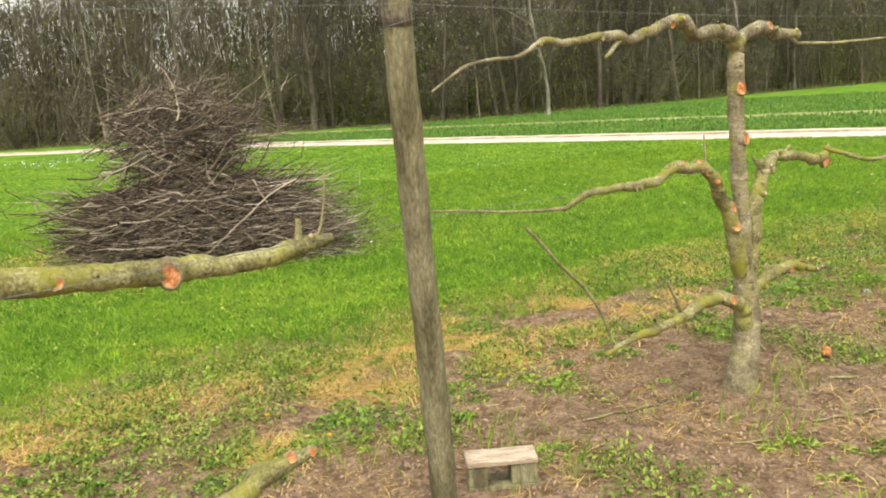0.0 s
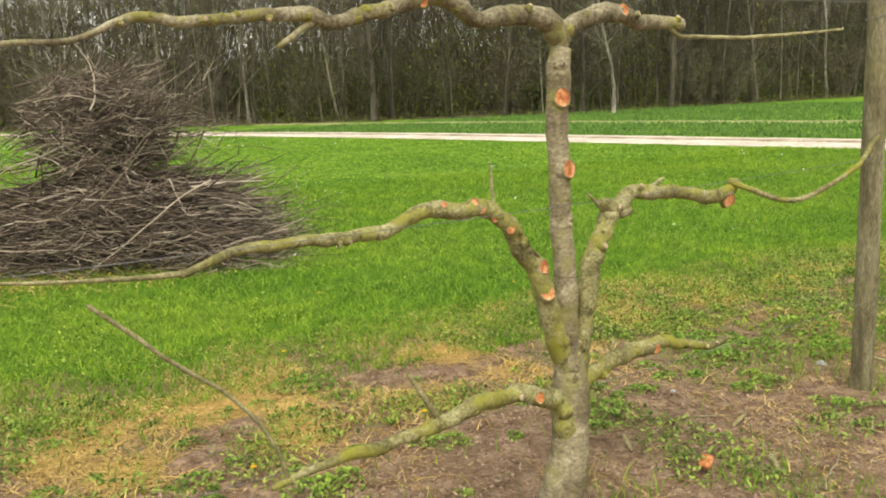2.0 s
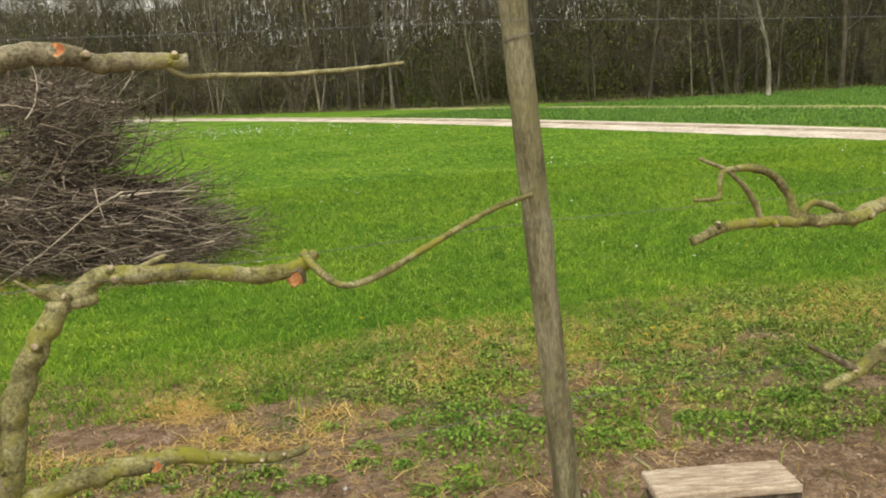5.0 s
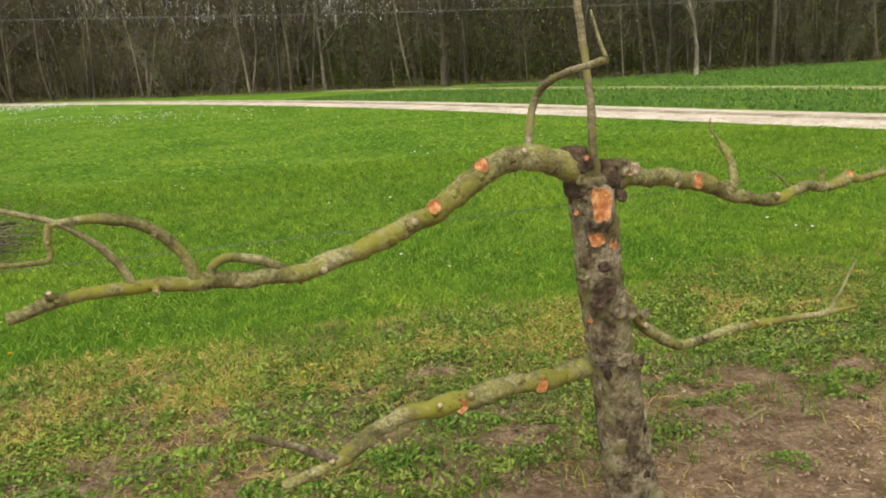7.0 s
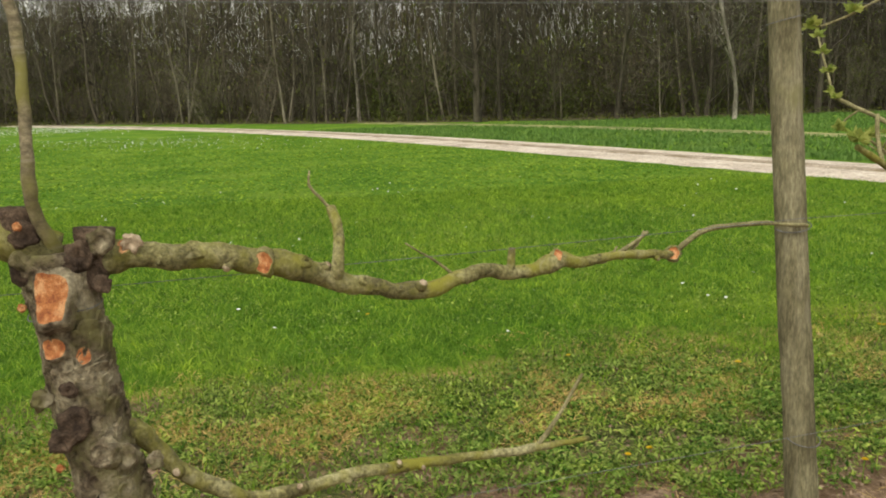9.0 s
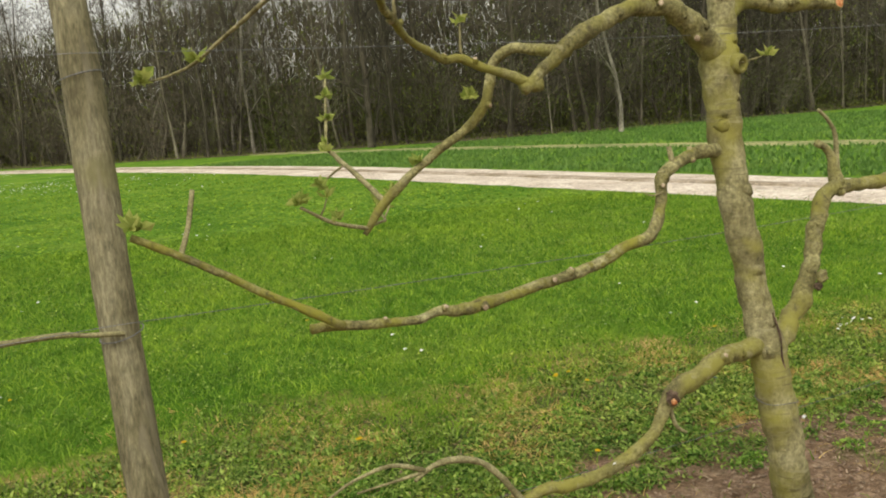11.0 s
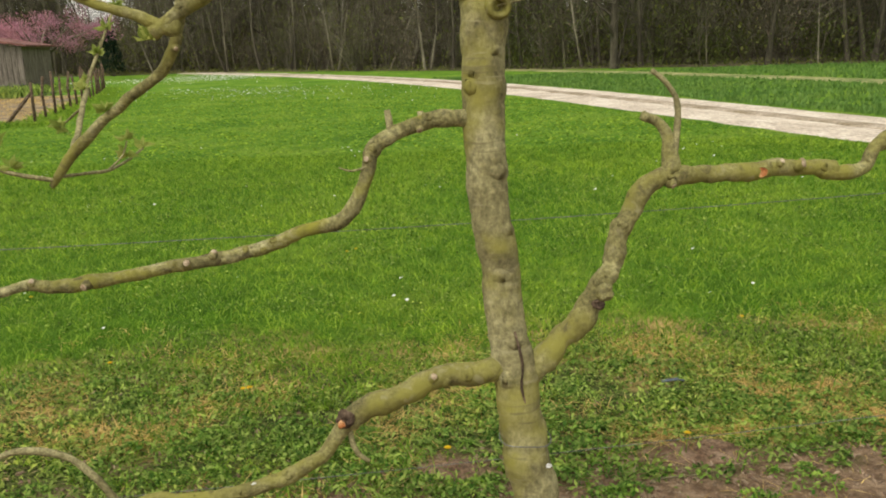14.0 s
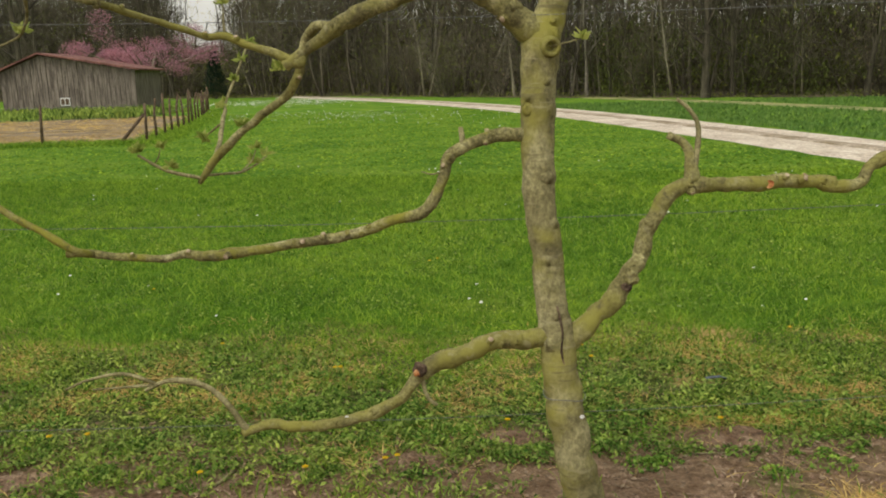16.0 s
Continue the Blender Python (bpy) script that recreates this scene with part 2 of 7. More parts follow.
def ground_material():
    m, nt, b = material("earth_and_meadow")
    tc = nt.nodes.new("ShaderNodeTexCoord").outputs["Object"]
    sep = nt.nodes.new("ShaderNodeSeparateXYZ")
    nt.links.new(tc, sep.inputs[0])

    def math_node(op, a, c):
        n = nt.nodes.new("ShaderNodeMath")
        n.operation = op
        for s, v in zip(n.inputs, (a, c)):
            if isinstance(v, (int, float)):
                s.default_value = v
            else:
                nt.links.new(v, s)
        return n.outputs[0]

    # distance beyond the edge of the hoed strip, y - (1.86 + 0.02 x), frayed by noise
    edge = math_node('SUBTRACT', sep.outputs[1], math_node('ADD', math_node('MULTIPLY', sep.outputs[0], 0.02), 1.86))
    fray = noise_tex(nt, 0.9, 7, 0.72, coords=tc)
    d = math_node('ADD', edge, math_node('MULTIPLY', math_node('SUBTRACT', fray, 0.5), 2.6))
    meadow = ramp(nt, noise_tex(nt, 0.5, 6, 0.6, coords=tc), [(0.36, (0.08, 0.185, 0.014)), (0.5, (0.125, 0.245, 0.021)), (0.64, (0.19, 0.30, 0.034))])
    fine = noise_tex(nt, 28, 6, 0.75, coords=tc)
    meadow = mix(nt, 0.4, meadow, ramp(nt, fine, [(0.3, (0.25, 0.25, 0.25)), (0.7, (0.75, 0.75, 0.75))]), 'OVERLAY')
    tuft = ramp(nt, noise_tex(nt, 5.5, 5, 0.65, coords=tc), [(0.38, (0.32, 0.34, 0.34)), (0.5, (0.5, 0.5, 0.5)), (0.62, (0.68, 0.64, 0.5))])
    meadow = mix(nt, 0.6, meadow, tuft, 'OVERLAY')
    clods = noise_tex(nt, 9, 8, 0.7, coords=tc)
    soil = ramp(nt, clods, [(0.36, (0.17, 0.105, 0.06)), (0.5, (0.30, 0.2, 0.122)), (0.64, (0.44, 0.31, 0.2))])
    crumb = ramp(nt, noise_tex(nt, 46, 5, 0.75, coords=tc), [(0.33, (0.16, 0.16, 0.16)), (0.5, (0.5, 0.5, 0.5)), (0.66, (0.8, 0.8, 0.8))])
    soil = mix(nt, 0.55, soil, crumb, 'OVERLAY')
    weeds = ramp(nt, noise_tex(nt, 34, 6, 0.75, coords=tc), [(0.40, (0.05, 0.068, 0.02)), (0.60, (0.22, 0.24, 0.075))])
    grow = math_node('ADD', noise_tex(nt, 1.1, 5, 0.65, coords=tc), math_node('MULTIPLY', sep.outputs[0], 0.032))
    line = math_node('SUBTRACT', sep.outputs[1], math_node('MULTIPLY', math_node('MAXIMUM', sep.outputs[0], 0.0), 0.09))
    bare = ramp(nt, line, [(0.4, (0.3, 0.3, 0.3)), (1.0, (0, 0, 0))])
    grow = math_node('SUBTRACT', grow, bare)
    patchy = ramp(nt, grow, [(0.44, (0, 0, 0)), (0.53, (1, 1, 1))])
    strip = mix(nt, patchy, soil, weeds)
    tufty = ramp(nt, noise_tex(nt, 1.9, 5, 0.65, coords=tc), [(0.46, (0.0, 0.0, 0.0)), (0.56, (0.95, 0.95, 0.95))])
    straw = ramp(nt, fine, [(0.36, (0.36, 0.25, 0.08)), (0.64, (0.70, 0.525, 0.21))])
    f1 = ramp(nt, d, [(0.0, (0, 0, 0)), (0.22, (1, 1, 1))])
    f2 = ramp(nt, d, [(0.35, (0, 0, 0)), (0.75, (1, 1, 1))])
    c = mix(nt, f2, mix(nt, mix(nt, tufty, (0.0, 0.0, 0.0), f1), strip, straw), meadow)
    nt.links.new(c, b.inputs["Base Color"])
    b.inputs["Roughness"].default_value = 0.95
    b.inputs["Specular IOR Level"].default_value = 0.1
    bump(nt, b, math_node('ADD', clods, math_node('MULTIPLY', crumb, 0.35)), 1.0, 0.045)
    return m


GROUND = ground_material()
ROAD = mottled("pale_gravel_track", [(0.3, (0.44, 0.365, 0.285)), (0.6, (0.60, 0.525, 0.425)), (0.8, (0.68, 0.61, 0.51))], 0.9, rough=0.95, relief=0.4, depth=0.02, fine=14)
VERGE = mottled("worn_grassy_crown", [(0.3, (0.24, 0.19, 0.12)), (0.7, (0.42, 0.35, 0.27))], 1.5, rough=0.95, relief=0.4, depth=0.02, fine=16)
TILLED = mottled("pale_tilled_soil", [(0.3, (0.15, 0.11, 0.06)), (0.7, (0.33, 0.25, 0.15))], 1.2, rough=0.95, relief=0.6, depth=0.05, fine=9)
FLOOR = mottled("woodland_floor", [(0.3, (0.05, 0.042, 0.024)), (0.7, (0.12, 0.10, 0.055))], 0.6, rough=0.95, relief=0.5, depth=0.05, fine=7)
FAR_WOOD = mottled("distant_bare_wood", [(0.3, (0.07, 0.066, 0.05)), (0.5, (0.115, 0.108, 0.08)), (0.7, (0.17, 0.16, 0.125))], 0.25, stretch=(2.5, 2.5, 0.5), rough=1.0, relief=0.6, depth=0.4, fine=2.2)
STUBBLE = mottled("trodden_dry_grass", [(0.3, (0.14, 0.18, 0.05)), (0.7, (0.34, 0.32, 0.14))], 0.8, rough=0.95, relief=0.4, depth=0.03, fine=12)


# ---------------------------------------------------------------- mesh helpers
def part(name, bm, mat, parent=None, label="", smooth=True):
    me = bpy.data.meshes.new(name)
    bm.to_mesh(me)
    bm.free()
    me.materials.append(mat)
    if smooth:
        me.shade_smooth()
    ob = new(name, me)
    if parent:
        ob.parent = parent
    return tagged(ob, label)


def sheet(name, verts, faces, mat, parent=None, label="", smooth=False):
    me = bpy.data.meshes.new(name)
    verts = np.asarray(verts, np.float32).reshape(-1, 3)
    faces = np.asarray(faces, np.int32)
    n, k = faces.shape
    me.vertices.add(len(verts))
    me.vertices.foreach_set("co", verts.ravel())
    me.loops.add(n * k)
    me.loops.foreach_set("vertex_index", faces.ravel())
    me.polygons.add(n)
    me.polygons.foreach_set("loop_start", np.arange(0, n * k, k, dtype=np.int32))
    me.materials.append(mat)
    me.update(calc_edges=True)
    if smooth:
        me.shade_smooth()
    ob = new(name, me)
    if parent:
        ob.parent = parent
    return tagged(ob, label)


def spline(ctrl, step):
    """Points along a smooth curve through the control points (place and radius)."""
    c = [Vector(p) for p in ctrl]
    if len(c) == 2:
        c = [c[0], (c[0] + c[1]) / 2, c[1]]
    c = [2 * c[0] - c[1]] + c + [2 * c[-1] - c[-2]]
    out = []
    for a, p, q, d in zip(c, c[1:], c[2:], c[3:]):
        n = max(1, round((q.xyz - p.xyz).length / step))
        for k in range(n):
            u = k / n
            out.append(0.5 * (2 * p + (q - a) * u + (2 * a - 5 * p + 4 * q - d) * u * u + (3 * p - a - 3 * q + d) * u ** 3))
    return out + [c[-2]]


def tube(bm, pts, sides=8, rough=0.0, seed=0.0, cap=True, scale=14.0):
    """A limb through points (x, y, z, radius), its skin knobbly by rough."""
    rings = []
    side = Vector((0.31, 0.87, 0.39))
    for k, p in enumerate(pts):
        a, b = pts[max(k - 1, 0)].xyz, pts[min(k + 1, len(pts) - 1)].xyz
        d = (b - a).normalized()
        u = (side - d * side.dot(d)).normalized()
        v = d.cross(u)
        side = u
        ring = []
        for s in range(sides):
            w = 2 * math.pi * s / sides
            way = u * math.cos(w) + v * math.sin(w)
            r = max(p.w, 0.001)
            if rough:
                q = p.xyz * scale + way * r * scale + Vector((seed, 0, 0))
                r *= 1 + rough * (noise.noise(q) + 0.5 * noise.noise(q * 2.7))
            ring.append(bm.verts.new(p.xyz + way * r))
        rings.append(ring)
    for r0, r1 in zip(rings, rings[1:]):
        for s in range(sides):
            bm.faces.new((r0[s], r0[(s + 1) % sides], r1[(s + 1) % sides], r1[s]))
    if cap:
        bm.faces.new(rings[0][::-1])
        bm.faces.new(rings[-1])


def empty(name, place=(0, 0, 0)):
    ob = new(name)
    ob.location = place
    ob.empty_display_size = 0.1
    return ob


# ---------------------------------------------------------------- ground, road, far strip
def height(x, y):
    """Gentle unevenness of the earth."""
    n = noise.noise(Vector((x * 0.7, y * 0.7, 0.3))) * 0.018 + noise.noise(Vector((x * 2.6, y * 2.6, 4.0))) * 0.010
    return n if -4 < y < 2.2 + 0.1 * x else n * 0.6


def grid_axis(lo, hi, fine_lo, fine_hi, step, grow):
    a = list(np.arange(fine_lo, fine_hi + 1e-6, step))
    s = step
    while a[-1] < hi:
        s *= grow
        a.append(a[-1] + s)
    s, head = step, []
    x = fine_lo
    while x > lo:
        s *= grow
        x -= s
        head.append(x)
    return head[::-1] + a


gx = grid_axis(-900, 900, -8, 8, 0.06, 1.12)
gy = grid_axis(-300, 1500, -3, 4, 0.06, 1.1)
verts = [(x, y, height(x, y) if abs(x) < 60 and -40 < y < 90 else 0.0) for y in gy for x in gx]
nx = len(gx)
faces = [(j * nx + i, j * nx + i + 1, (j + 1) * nx + i + 1, (j + 1) * nx + i) for j in range(len(gy) - 1) for i in range(nx - 1)]
ground = tagged(sheet("ground", verts, faces, GROUND, smooth=True), "reddish bare soil strip with weeds beside a bright green meadow", "ground", kind="structure")


def road_x(y):
    """The near edge of the track at each y."""
    far = np.clip(np.asarray(y, float) - 20, 0.0, 40.0)
    return 10.4 - (y - 7) * 0.235 - 0.0052 * far ** 2 - 0.416 * np.maximum(np.asarray(y, float) - 60, 0.0)


def band(name, mat, a, b, y0, y1, z, label, category):
    """A strip of earth that follows the track, from a to b metres beyond its near edge."""
    vs, fs = [], []
    ys = np.arange(y0, y1, 0.35)
    k = 9
    for y in ys:
        for i in range(k):
            u = a + (b - a) * i / (k - 1)
            fray = 0.10 * noise.noise(Vector((u * 3, y * 1.3, 7.0))) if i in (0, k - 1) else 0.0
            x = road_x(y) + u * 1.035 + fray
            h = z + 0.015 * noise.noise(Vector((x * 1.2, y * 1.2, 2.0)))
            if i in (0, k - 1):
                h = z - 0.03
            vs.append((x, y + u * 0.27, h))
    n = len(ys)
    for j in range(n - 1):
        for i in range(k - 1):
            fs.append((j * k + i, j * k + i + 1, (j + 1) * k + i + 1, (j + 1) * k + i))
    return tagged(sheet(name, vs, fs, mat, smooth=True), label, category, kind="structure")


band("road", ROAD, 0.0, 2.5, -60, 140, 0.035, "pale gravel farm track with two wheel ruts", "track")
band("road_crown", VERGE, 1.05, 1.45, -60, 140, 0.062, "worn earth crown between the wheel ruts", "track")
band("trodden_path", STUBBLE, 9.0, 10.4, -40, 60, 0.03, "trodden strip of dry grass across the far field", "path")


# ---------------------------------------------------------------- the row of posts and wires
def round_post(base, top, r, label, capped=False):
    post = empty("trellis_post", base)
    bm = bmesh.new()
    b, t = Vector((0, 0, -0.15)), Vector(top) - Vector(base)
    pts = []
    for k in range(30):
        u = k / 29
        p = b.lerp(t, u)
        pts.append(Vector((p.x + 0.006 * noise.noise(Vector((base[0], u * 3, 0))), p.y, p.z, r * (1.06 - 0.12 * u))))
    tube(bm, pts, 18, 0.10, base[0], scale=9)
    part("pole", bm, POST_WOOD, post)
    bm = bmesh.new()
    if capped:
        cut = 1.67 / top[2]
        tube(bm, [Vector((*b.lerp(t, cut + (1.006 - cut) * k / 5), r * (0.975 + 0.02 * (k % 2)))) for k in range(6)], 18, 0.12, base[0] + 3, scale=16)
    else:
        tube(bm, [Vector((*b.lerp(t, 0.985 + 0.021 * k / 3), r * (0.955 - 0.05 * (k == 3)))) for k in range(4)], 18, 0.08, base[0] + 3, scale=16)
    part("pole_end", bm, POST_TOP, post, "dark weathered end of the post")
    for k, z in enumerate((0.42, 1.06, 1.66)):
        p = (Vector(top) - Vector(base)) * (z / top[2])
        ring = bmesh.new()
        tube(ring, [Vector((p.x + (r + 0.004) * math.cos(w), p.y + (r + 0.004) * math.sin(w), p.z + 0.012 * math.sin(w + k), 0.0016)) for w in np.linspace(0, 6.4, 20)], 5)
        part("wire_tie", ring, WIRE, post, "thin wire wound round the post")
    return tagged(post, label, "post", "posts of the trellis row")


POSTS = [((-5.495, -0.19, 0.0), (-5.758, -0.535, 1.79)), ((-1.902, 0.075, 0.0), (-2.146, -0.09, 1.98)), ((2.005, 0.10, 0.0), (1.952, 0.31, 1.98)), ((5.21, 0.5, 0.0), (4.995, 0.5, 1.98))]
for k, (base, top) in enumerate(POSTS):
    round_post(base, top, 0.046, "weathered round wooden trellis post with a dark damp end" if k == 0 else "weathered grey-brown round wooden trellis post, slightly leaning", k == 0)


# ---------------------------------------------------------------- espalier trees
SEED = [0]
AXES_OF = {}


def tree_thing(place, label, bark):
    t = empty("espalier_tree", place)
    tagged(t, label, "fruit tree", "espalier trees along the wires")
    return t, bark, Vector(place)


def limb(tree, name, ctrl):
    thing, bark, o = tree
    SEED[0] += 7
    thick = max(c[3] for c in ctrl)
    ctrl = [Vector((c[0] - o.x, c[1] - o.y, c[2] - o.z, c[3])) for c in ctrl]
    axes = AXES_OF.setdefault(thing.name, [])
    if axes and name not in ("root_flare", "knob"):
        # let it grow out of the middle of the limb that carries it, with a swollen collar
        way = (ctrl[1].xyz - ctrl[0].xyz).normalized()
        reach = 0.02 + 1.5 * ctrl[0].w
        core = min(axes, key=lambda p: (p.xyz - (ctrl[0].xyz - way * reach)).length - 0.6 * p.w)
        gap = (core.xyz - ctrl[0].xyz).length
        if 0.008 < gap < core.w + 0.14:
            first = ctrl[0].copy()
            first.w *= 1.06
            ctrl = [Vector((*core.xyz, min(core.w * 0.8, first.w))), first] + ctrl[1:]
    pts = spline(ctrl, 0.012 if thick > 0.012 else 0.02)
    for p in pts[2:]:
        q = p.xyz + o
        calm = 1.0 if p.w < 0.034 else 0.35
        p.w *= 1 + calm * (0.16 * noise.noise(q * 13 + Vector((SEED[0], 0, 0))) + 0.17 * max(0.0, noise.noise(q * 31 + Vector((0, SEED[0], 0)))))
        p.xyz = p.xyz + (noise.noise_vector(q * 10) * 0.46 + noise.noise_vector(q * 26) * 0.2) * p.w * calm
    axes.extend(pts)
    if name in ("trunk", "branch") and thick > 0.014:
        GROWN.append((tree, pts, name == "trunk"))
    bm = bmesh.new()
    big = name in ("trunk", "stub", "knob")
    tube(bm, pts, 32 if thick > 0.05 else 16 if thick > 0.02 else 8, 0.17 if bark is BARK_OLD and big else 0.10 if big else 0.13 if thick > 0.012 else 0.15, SEED[0], scale=22 if big else 30)
    mat = bark if thick > 0.012 else BARK_THIN
    if bark is BARK and name in ("trunk", "root_flare"):
        mat = BARK_GREY
    if name in ("branch", "spur") and bark is BARK_OLD:
        mat = BARK
    if bark is BARK and name in ("branch", "spur") and max(c.z for c in ctrl) > 1.4:
        mat = BARK_TAN
    if bark is BARK_T3 and name in ("trunk", "root_flare"):
        mat = BARK_T3_STEM
    if bark is BARK_T3 and name == "branch" and thick < 0.026 and o.x + ctrl[0].x < 3.9 and max(c.z for c in ctrl) < 1.45:
        mat = BARK
    if name == "shoot":
        mat = BARK_GREY
    if name == "stub" and bark is BARK_OLD:
        mat = DEAD_BARK
    return part(name, bm, mat, thing)


GROWN = []
FACING = Vector((-0.25, -0.95, 0.12)).normalized()


def pruning_cut(tree, c, wide=0.9, square=1.0, seat=None):
    """A saw cut on the side of a limb: orange wood inside a raised collar of bark."""
    thing, bark, o = tree
    SEED[0] += 3
    rnd = random.Random(SEED[0])
    x, y, z, r = c
    at = Vector((x, y, z)) - o
    axes = AXES_OF[thing.name]
    core = min(axes, key=lambda p: (p.xyz - at).length - 0.8 * p.w)
    side = at - core.xyz
    side -= FACING * side.dot(FACING)
    s = min(0.55, side.length / max(core.w, 0.004))
    way = (FACING * math.sqrt(1 - s * s) + side.normalized() * s).normalized() if side.length > 0.002 else FACING
    off = core.xyz + way * core.w * (1.1 if seat is None else seat)
    if r > core.w * 0.85:
        off += side * 0.5
    way = (way + FACING * 0.5 + Vector((rnd.uniform(-0.15, 0.15), 0, rnd.uniform(-0.1, 0.15)))).normalized()
    u = way.cross(Vector((0, 0, 1))).normalized()
    v = u.cross(way)
    n = 20
    bm = bmesh.new()
    rings = []
    for rr, d in ((1.45, -0.75), (1.22, -0.12), (1.10, 0.10), (0.97, 0.10), (0.9, 0.04), (0.5, 0.05)):
        ring = []
        for k in range(n):
            w = 2 * math.pi * k / n
            q = rr * r * (1 + 0.30 * noise.noise(Vector((math.cos(w) * 1.4, math.sin(w) * 1.4, SEED[0]))))
            cu, cv = math.cos(w), math.sin(w)
            e = (abs(cu) ** (2 * square + 0.001) + abs(cv) ** (2 * square + 0.001)) ** (-1 / (2 * square))
            a, h = cu * q * wide * e, cv * q * e
            back = core.w - math.sqrt(max(core.w ** 2 - a * a, 0.0)) if core.w > r * 1.2 else 0.0
            ring.append(bm.verts.new(off + u * a + v * h + way * (d * min(r, 0.03) - 0.7 * back)))
        rings.append(ring)
    for j, (a, b) in enumerate(zip(rings, rings[1:])):
        for k in range(n):
            bm.faces.new((a[k], a[(k + 1) % n], b[(k + 1) % n], b[k])).material_index = 1 if j < 3 else 0
    bm.faces.new(rings[-1])
    ob = part("pruning_cut", bm, CUT_WOOD, thing, "fresh orange saw cut")
    ob.data.materials.append(BARK_GREY if bark is BARK else BARK_OLD if bark is BARK_OLD and core.w > 0.05 else BARK if bark is BARK_OLD else bark)
    return ob


t0 = tree_thing((-7.6, -0.45, 0), "moss-tinged espalier fruit tree with freshly pruned branches", BARK)
t1 = tree_thing((-3.76, -0.16, 0), "pruned espalier fruit tree with grey bark and three tiers of branches", BARK)
t2 = tree_thing((0.16, 0.0, 0), "old pruned espalier tree with scaly trunk and sawn-off top", BARK_OLD)
t3 = tree_thing((3.99, 0.23, 0), "ochre lichen-covered espalier fruit tree with arching branches", BARK_T3)
limb(t0, "trunk", [(-7.6, -0.45, -0.05, 0.085), (-7.58, -0.45, 0.5, 0.07), (-7.55, -0.44, 1.0, 0.06), (-7.56, -0.44, 1.5, 0.05)])
limb(t1, "trunk", [(-3.789, -0.165, 0.005, 0.0732), (-3.707, -0.136, 0.301, 0.0603), (-3.709, -0.128, 0.463, 0.0581), (-3.711, -0.124, 0.555, 0.0465), (-3.717, -0.121, 0.639, 0.0399), (-3.714, -0.112, 0.802, 0.0379), (-3.718, -0.104, 0.978, 0.0359), (-3.719, -0.096, 1.15, 0.0355), (-3.717, -0.088, 1.303, 0.0367), (-3.703, -0.078, 1.452, 0.0395), (-3.689, -0.071, 1.548, 0.0348)])
limb(t1, "branch", [(-3.721, -0.073, 1.616, 0.0378), (-3.83, -0.09, 1.65, 0.0311), (-4.019, -0.123, 1.631, 0.0279), (-4.116, -0.137, 1.679, 0.0291), (-4.177, -0.146, 1.692, 0.0269), (-4.324, -0.173, 1.663, 0.0225), (-4.496, -0.204, 1.618, 0.0199), (-4.587, -0.219, 1.633, 0.0194), (-4.742, -0.246, 1.627, 0.0155), (-4.879, -0.27, 1.611, 0.0135), (-5.026, -0.295, 1.618, 0.0107), (-5.141, -0.316, 1.57, 0.0076), (-5.263, -0.338, 1.561, 0.006), (-5.397, -0.361, 1.544, 0.0051), (-5.489, -0.379, 1.506, 0.0044), (-5.565, -0.394, 1.468, 0.003)])
limb(t1, "spur", [(-4.584, -0.22, 1.61, 0.0097), (-4.674, -0.238, 1.553, 0.0064)])
limb(t1, "branch", [(-3.71, -0.072, 1.59, 0.034), (-3.609, -0.053, 1.638, 0.0305), (-3.44, -0.022, 1.667, 0.0316), (-3.285, 0.002, 1.639, 0.025), (-3.077, 0.038, 1.637, 0.0204)])
limb(t1, "branch", [(-3.707, -0.129, 0.45, 0.0452), (-3.731, -0.129, 0.535, 0.04), (-3.792, -0.13, 0.718, 0.036), (-3.824, -0.13, 0.82, 0.034), (-3.874, -0.134, 0.906, 0.032), (-3.937, -0.141, 0.991, 0.03), (-4.007, -0.149, 1.057, 0.028), (-4.071, -0.159, 1.079, 0.0261), (-4.143, -0.171, 1.081, 0.0243), (-4.253, -0.19, 1.087, 0.0224), (-4.458, -0.226, 1.049, 0.0189), (-4.6, -0.25, 1.053, 0.0166), (-4.798, -0.284, 1.063, 0.0142), (-4.903, -0.302, 1.043, 0.0107), (-4.976, -0.316, 1.021, 0.009)])
limb(t1, "twig", [(-4.967, -0.314, 1.023, 0.0083), (-5.123, -0.34, 1.036, 0.0058), (-5.34, -0.376, 1.063, 0.0047), (-5.494, -0.4, 1.088, 0.0038), (-5.622, -0.421, 1.105, 0.0031)])
limb(t1, "branch", [(-3.697, -0.128, 0.435, 0.0437), (-3.666, -0.118, 0.521, 0.0373), (-3.631, -0.104, 0.689, 0.0339), (-3.586, -0.09, 0.814, 0.0339), (-3.534, -0.076, 0.921, 0.0308), (-3.484, -0.063, 1, 0.0293), (-3.369, -0.041, 1.053, 0.0265), (-3.264, -0.024, 1.046, 0.0253), (-3.104, 0.003, 1.026, 0.0242), (-2.958, 0.026, 1.001, 0.0248), (-2.836, 0.046, 0.988, 0.0254), (-2.755, 0.062, 1.034, 0.0165)])
limb(t1, "knob", [(-3.54, -0.071, 1.039, 0.0129), (-3.474, -0.061, 1.015, 0.0293), (-3.392, -0.048, 0.992, 0.0182)])
limb(t1, "twig", [(-3.531, -0.07, 1.022, 0.0064), (-3.589, -0.077, 1.073, 0.004)])
limb(t1, "spur", [(-3.273, -0.024, 1.059, 0.0118), (-3.197, -0.01, 1.089, 0.0051)])
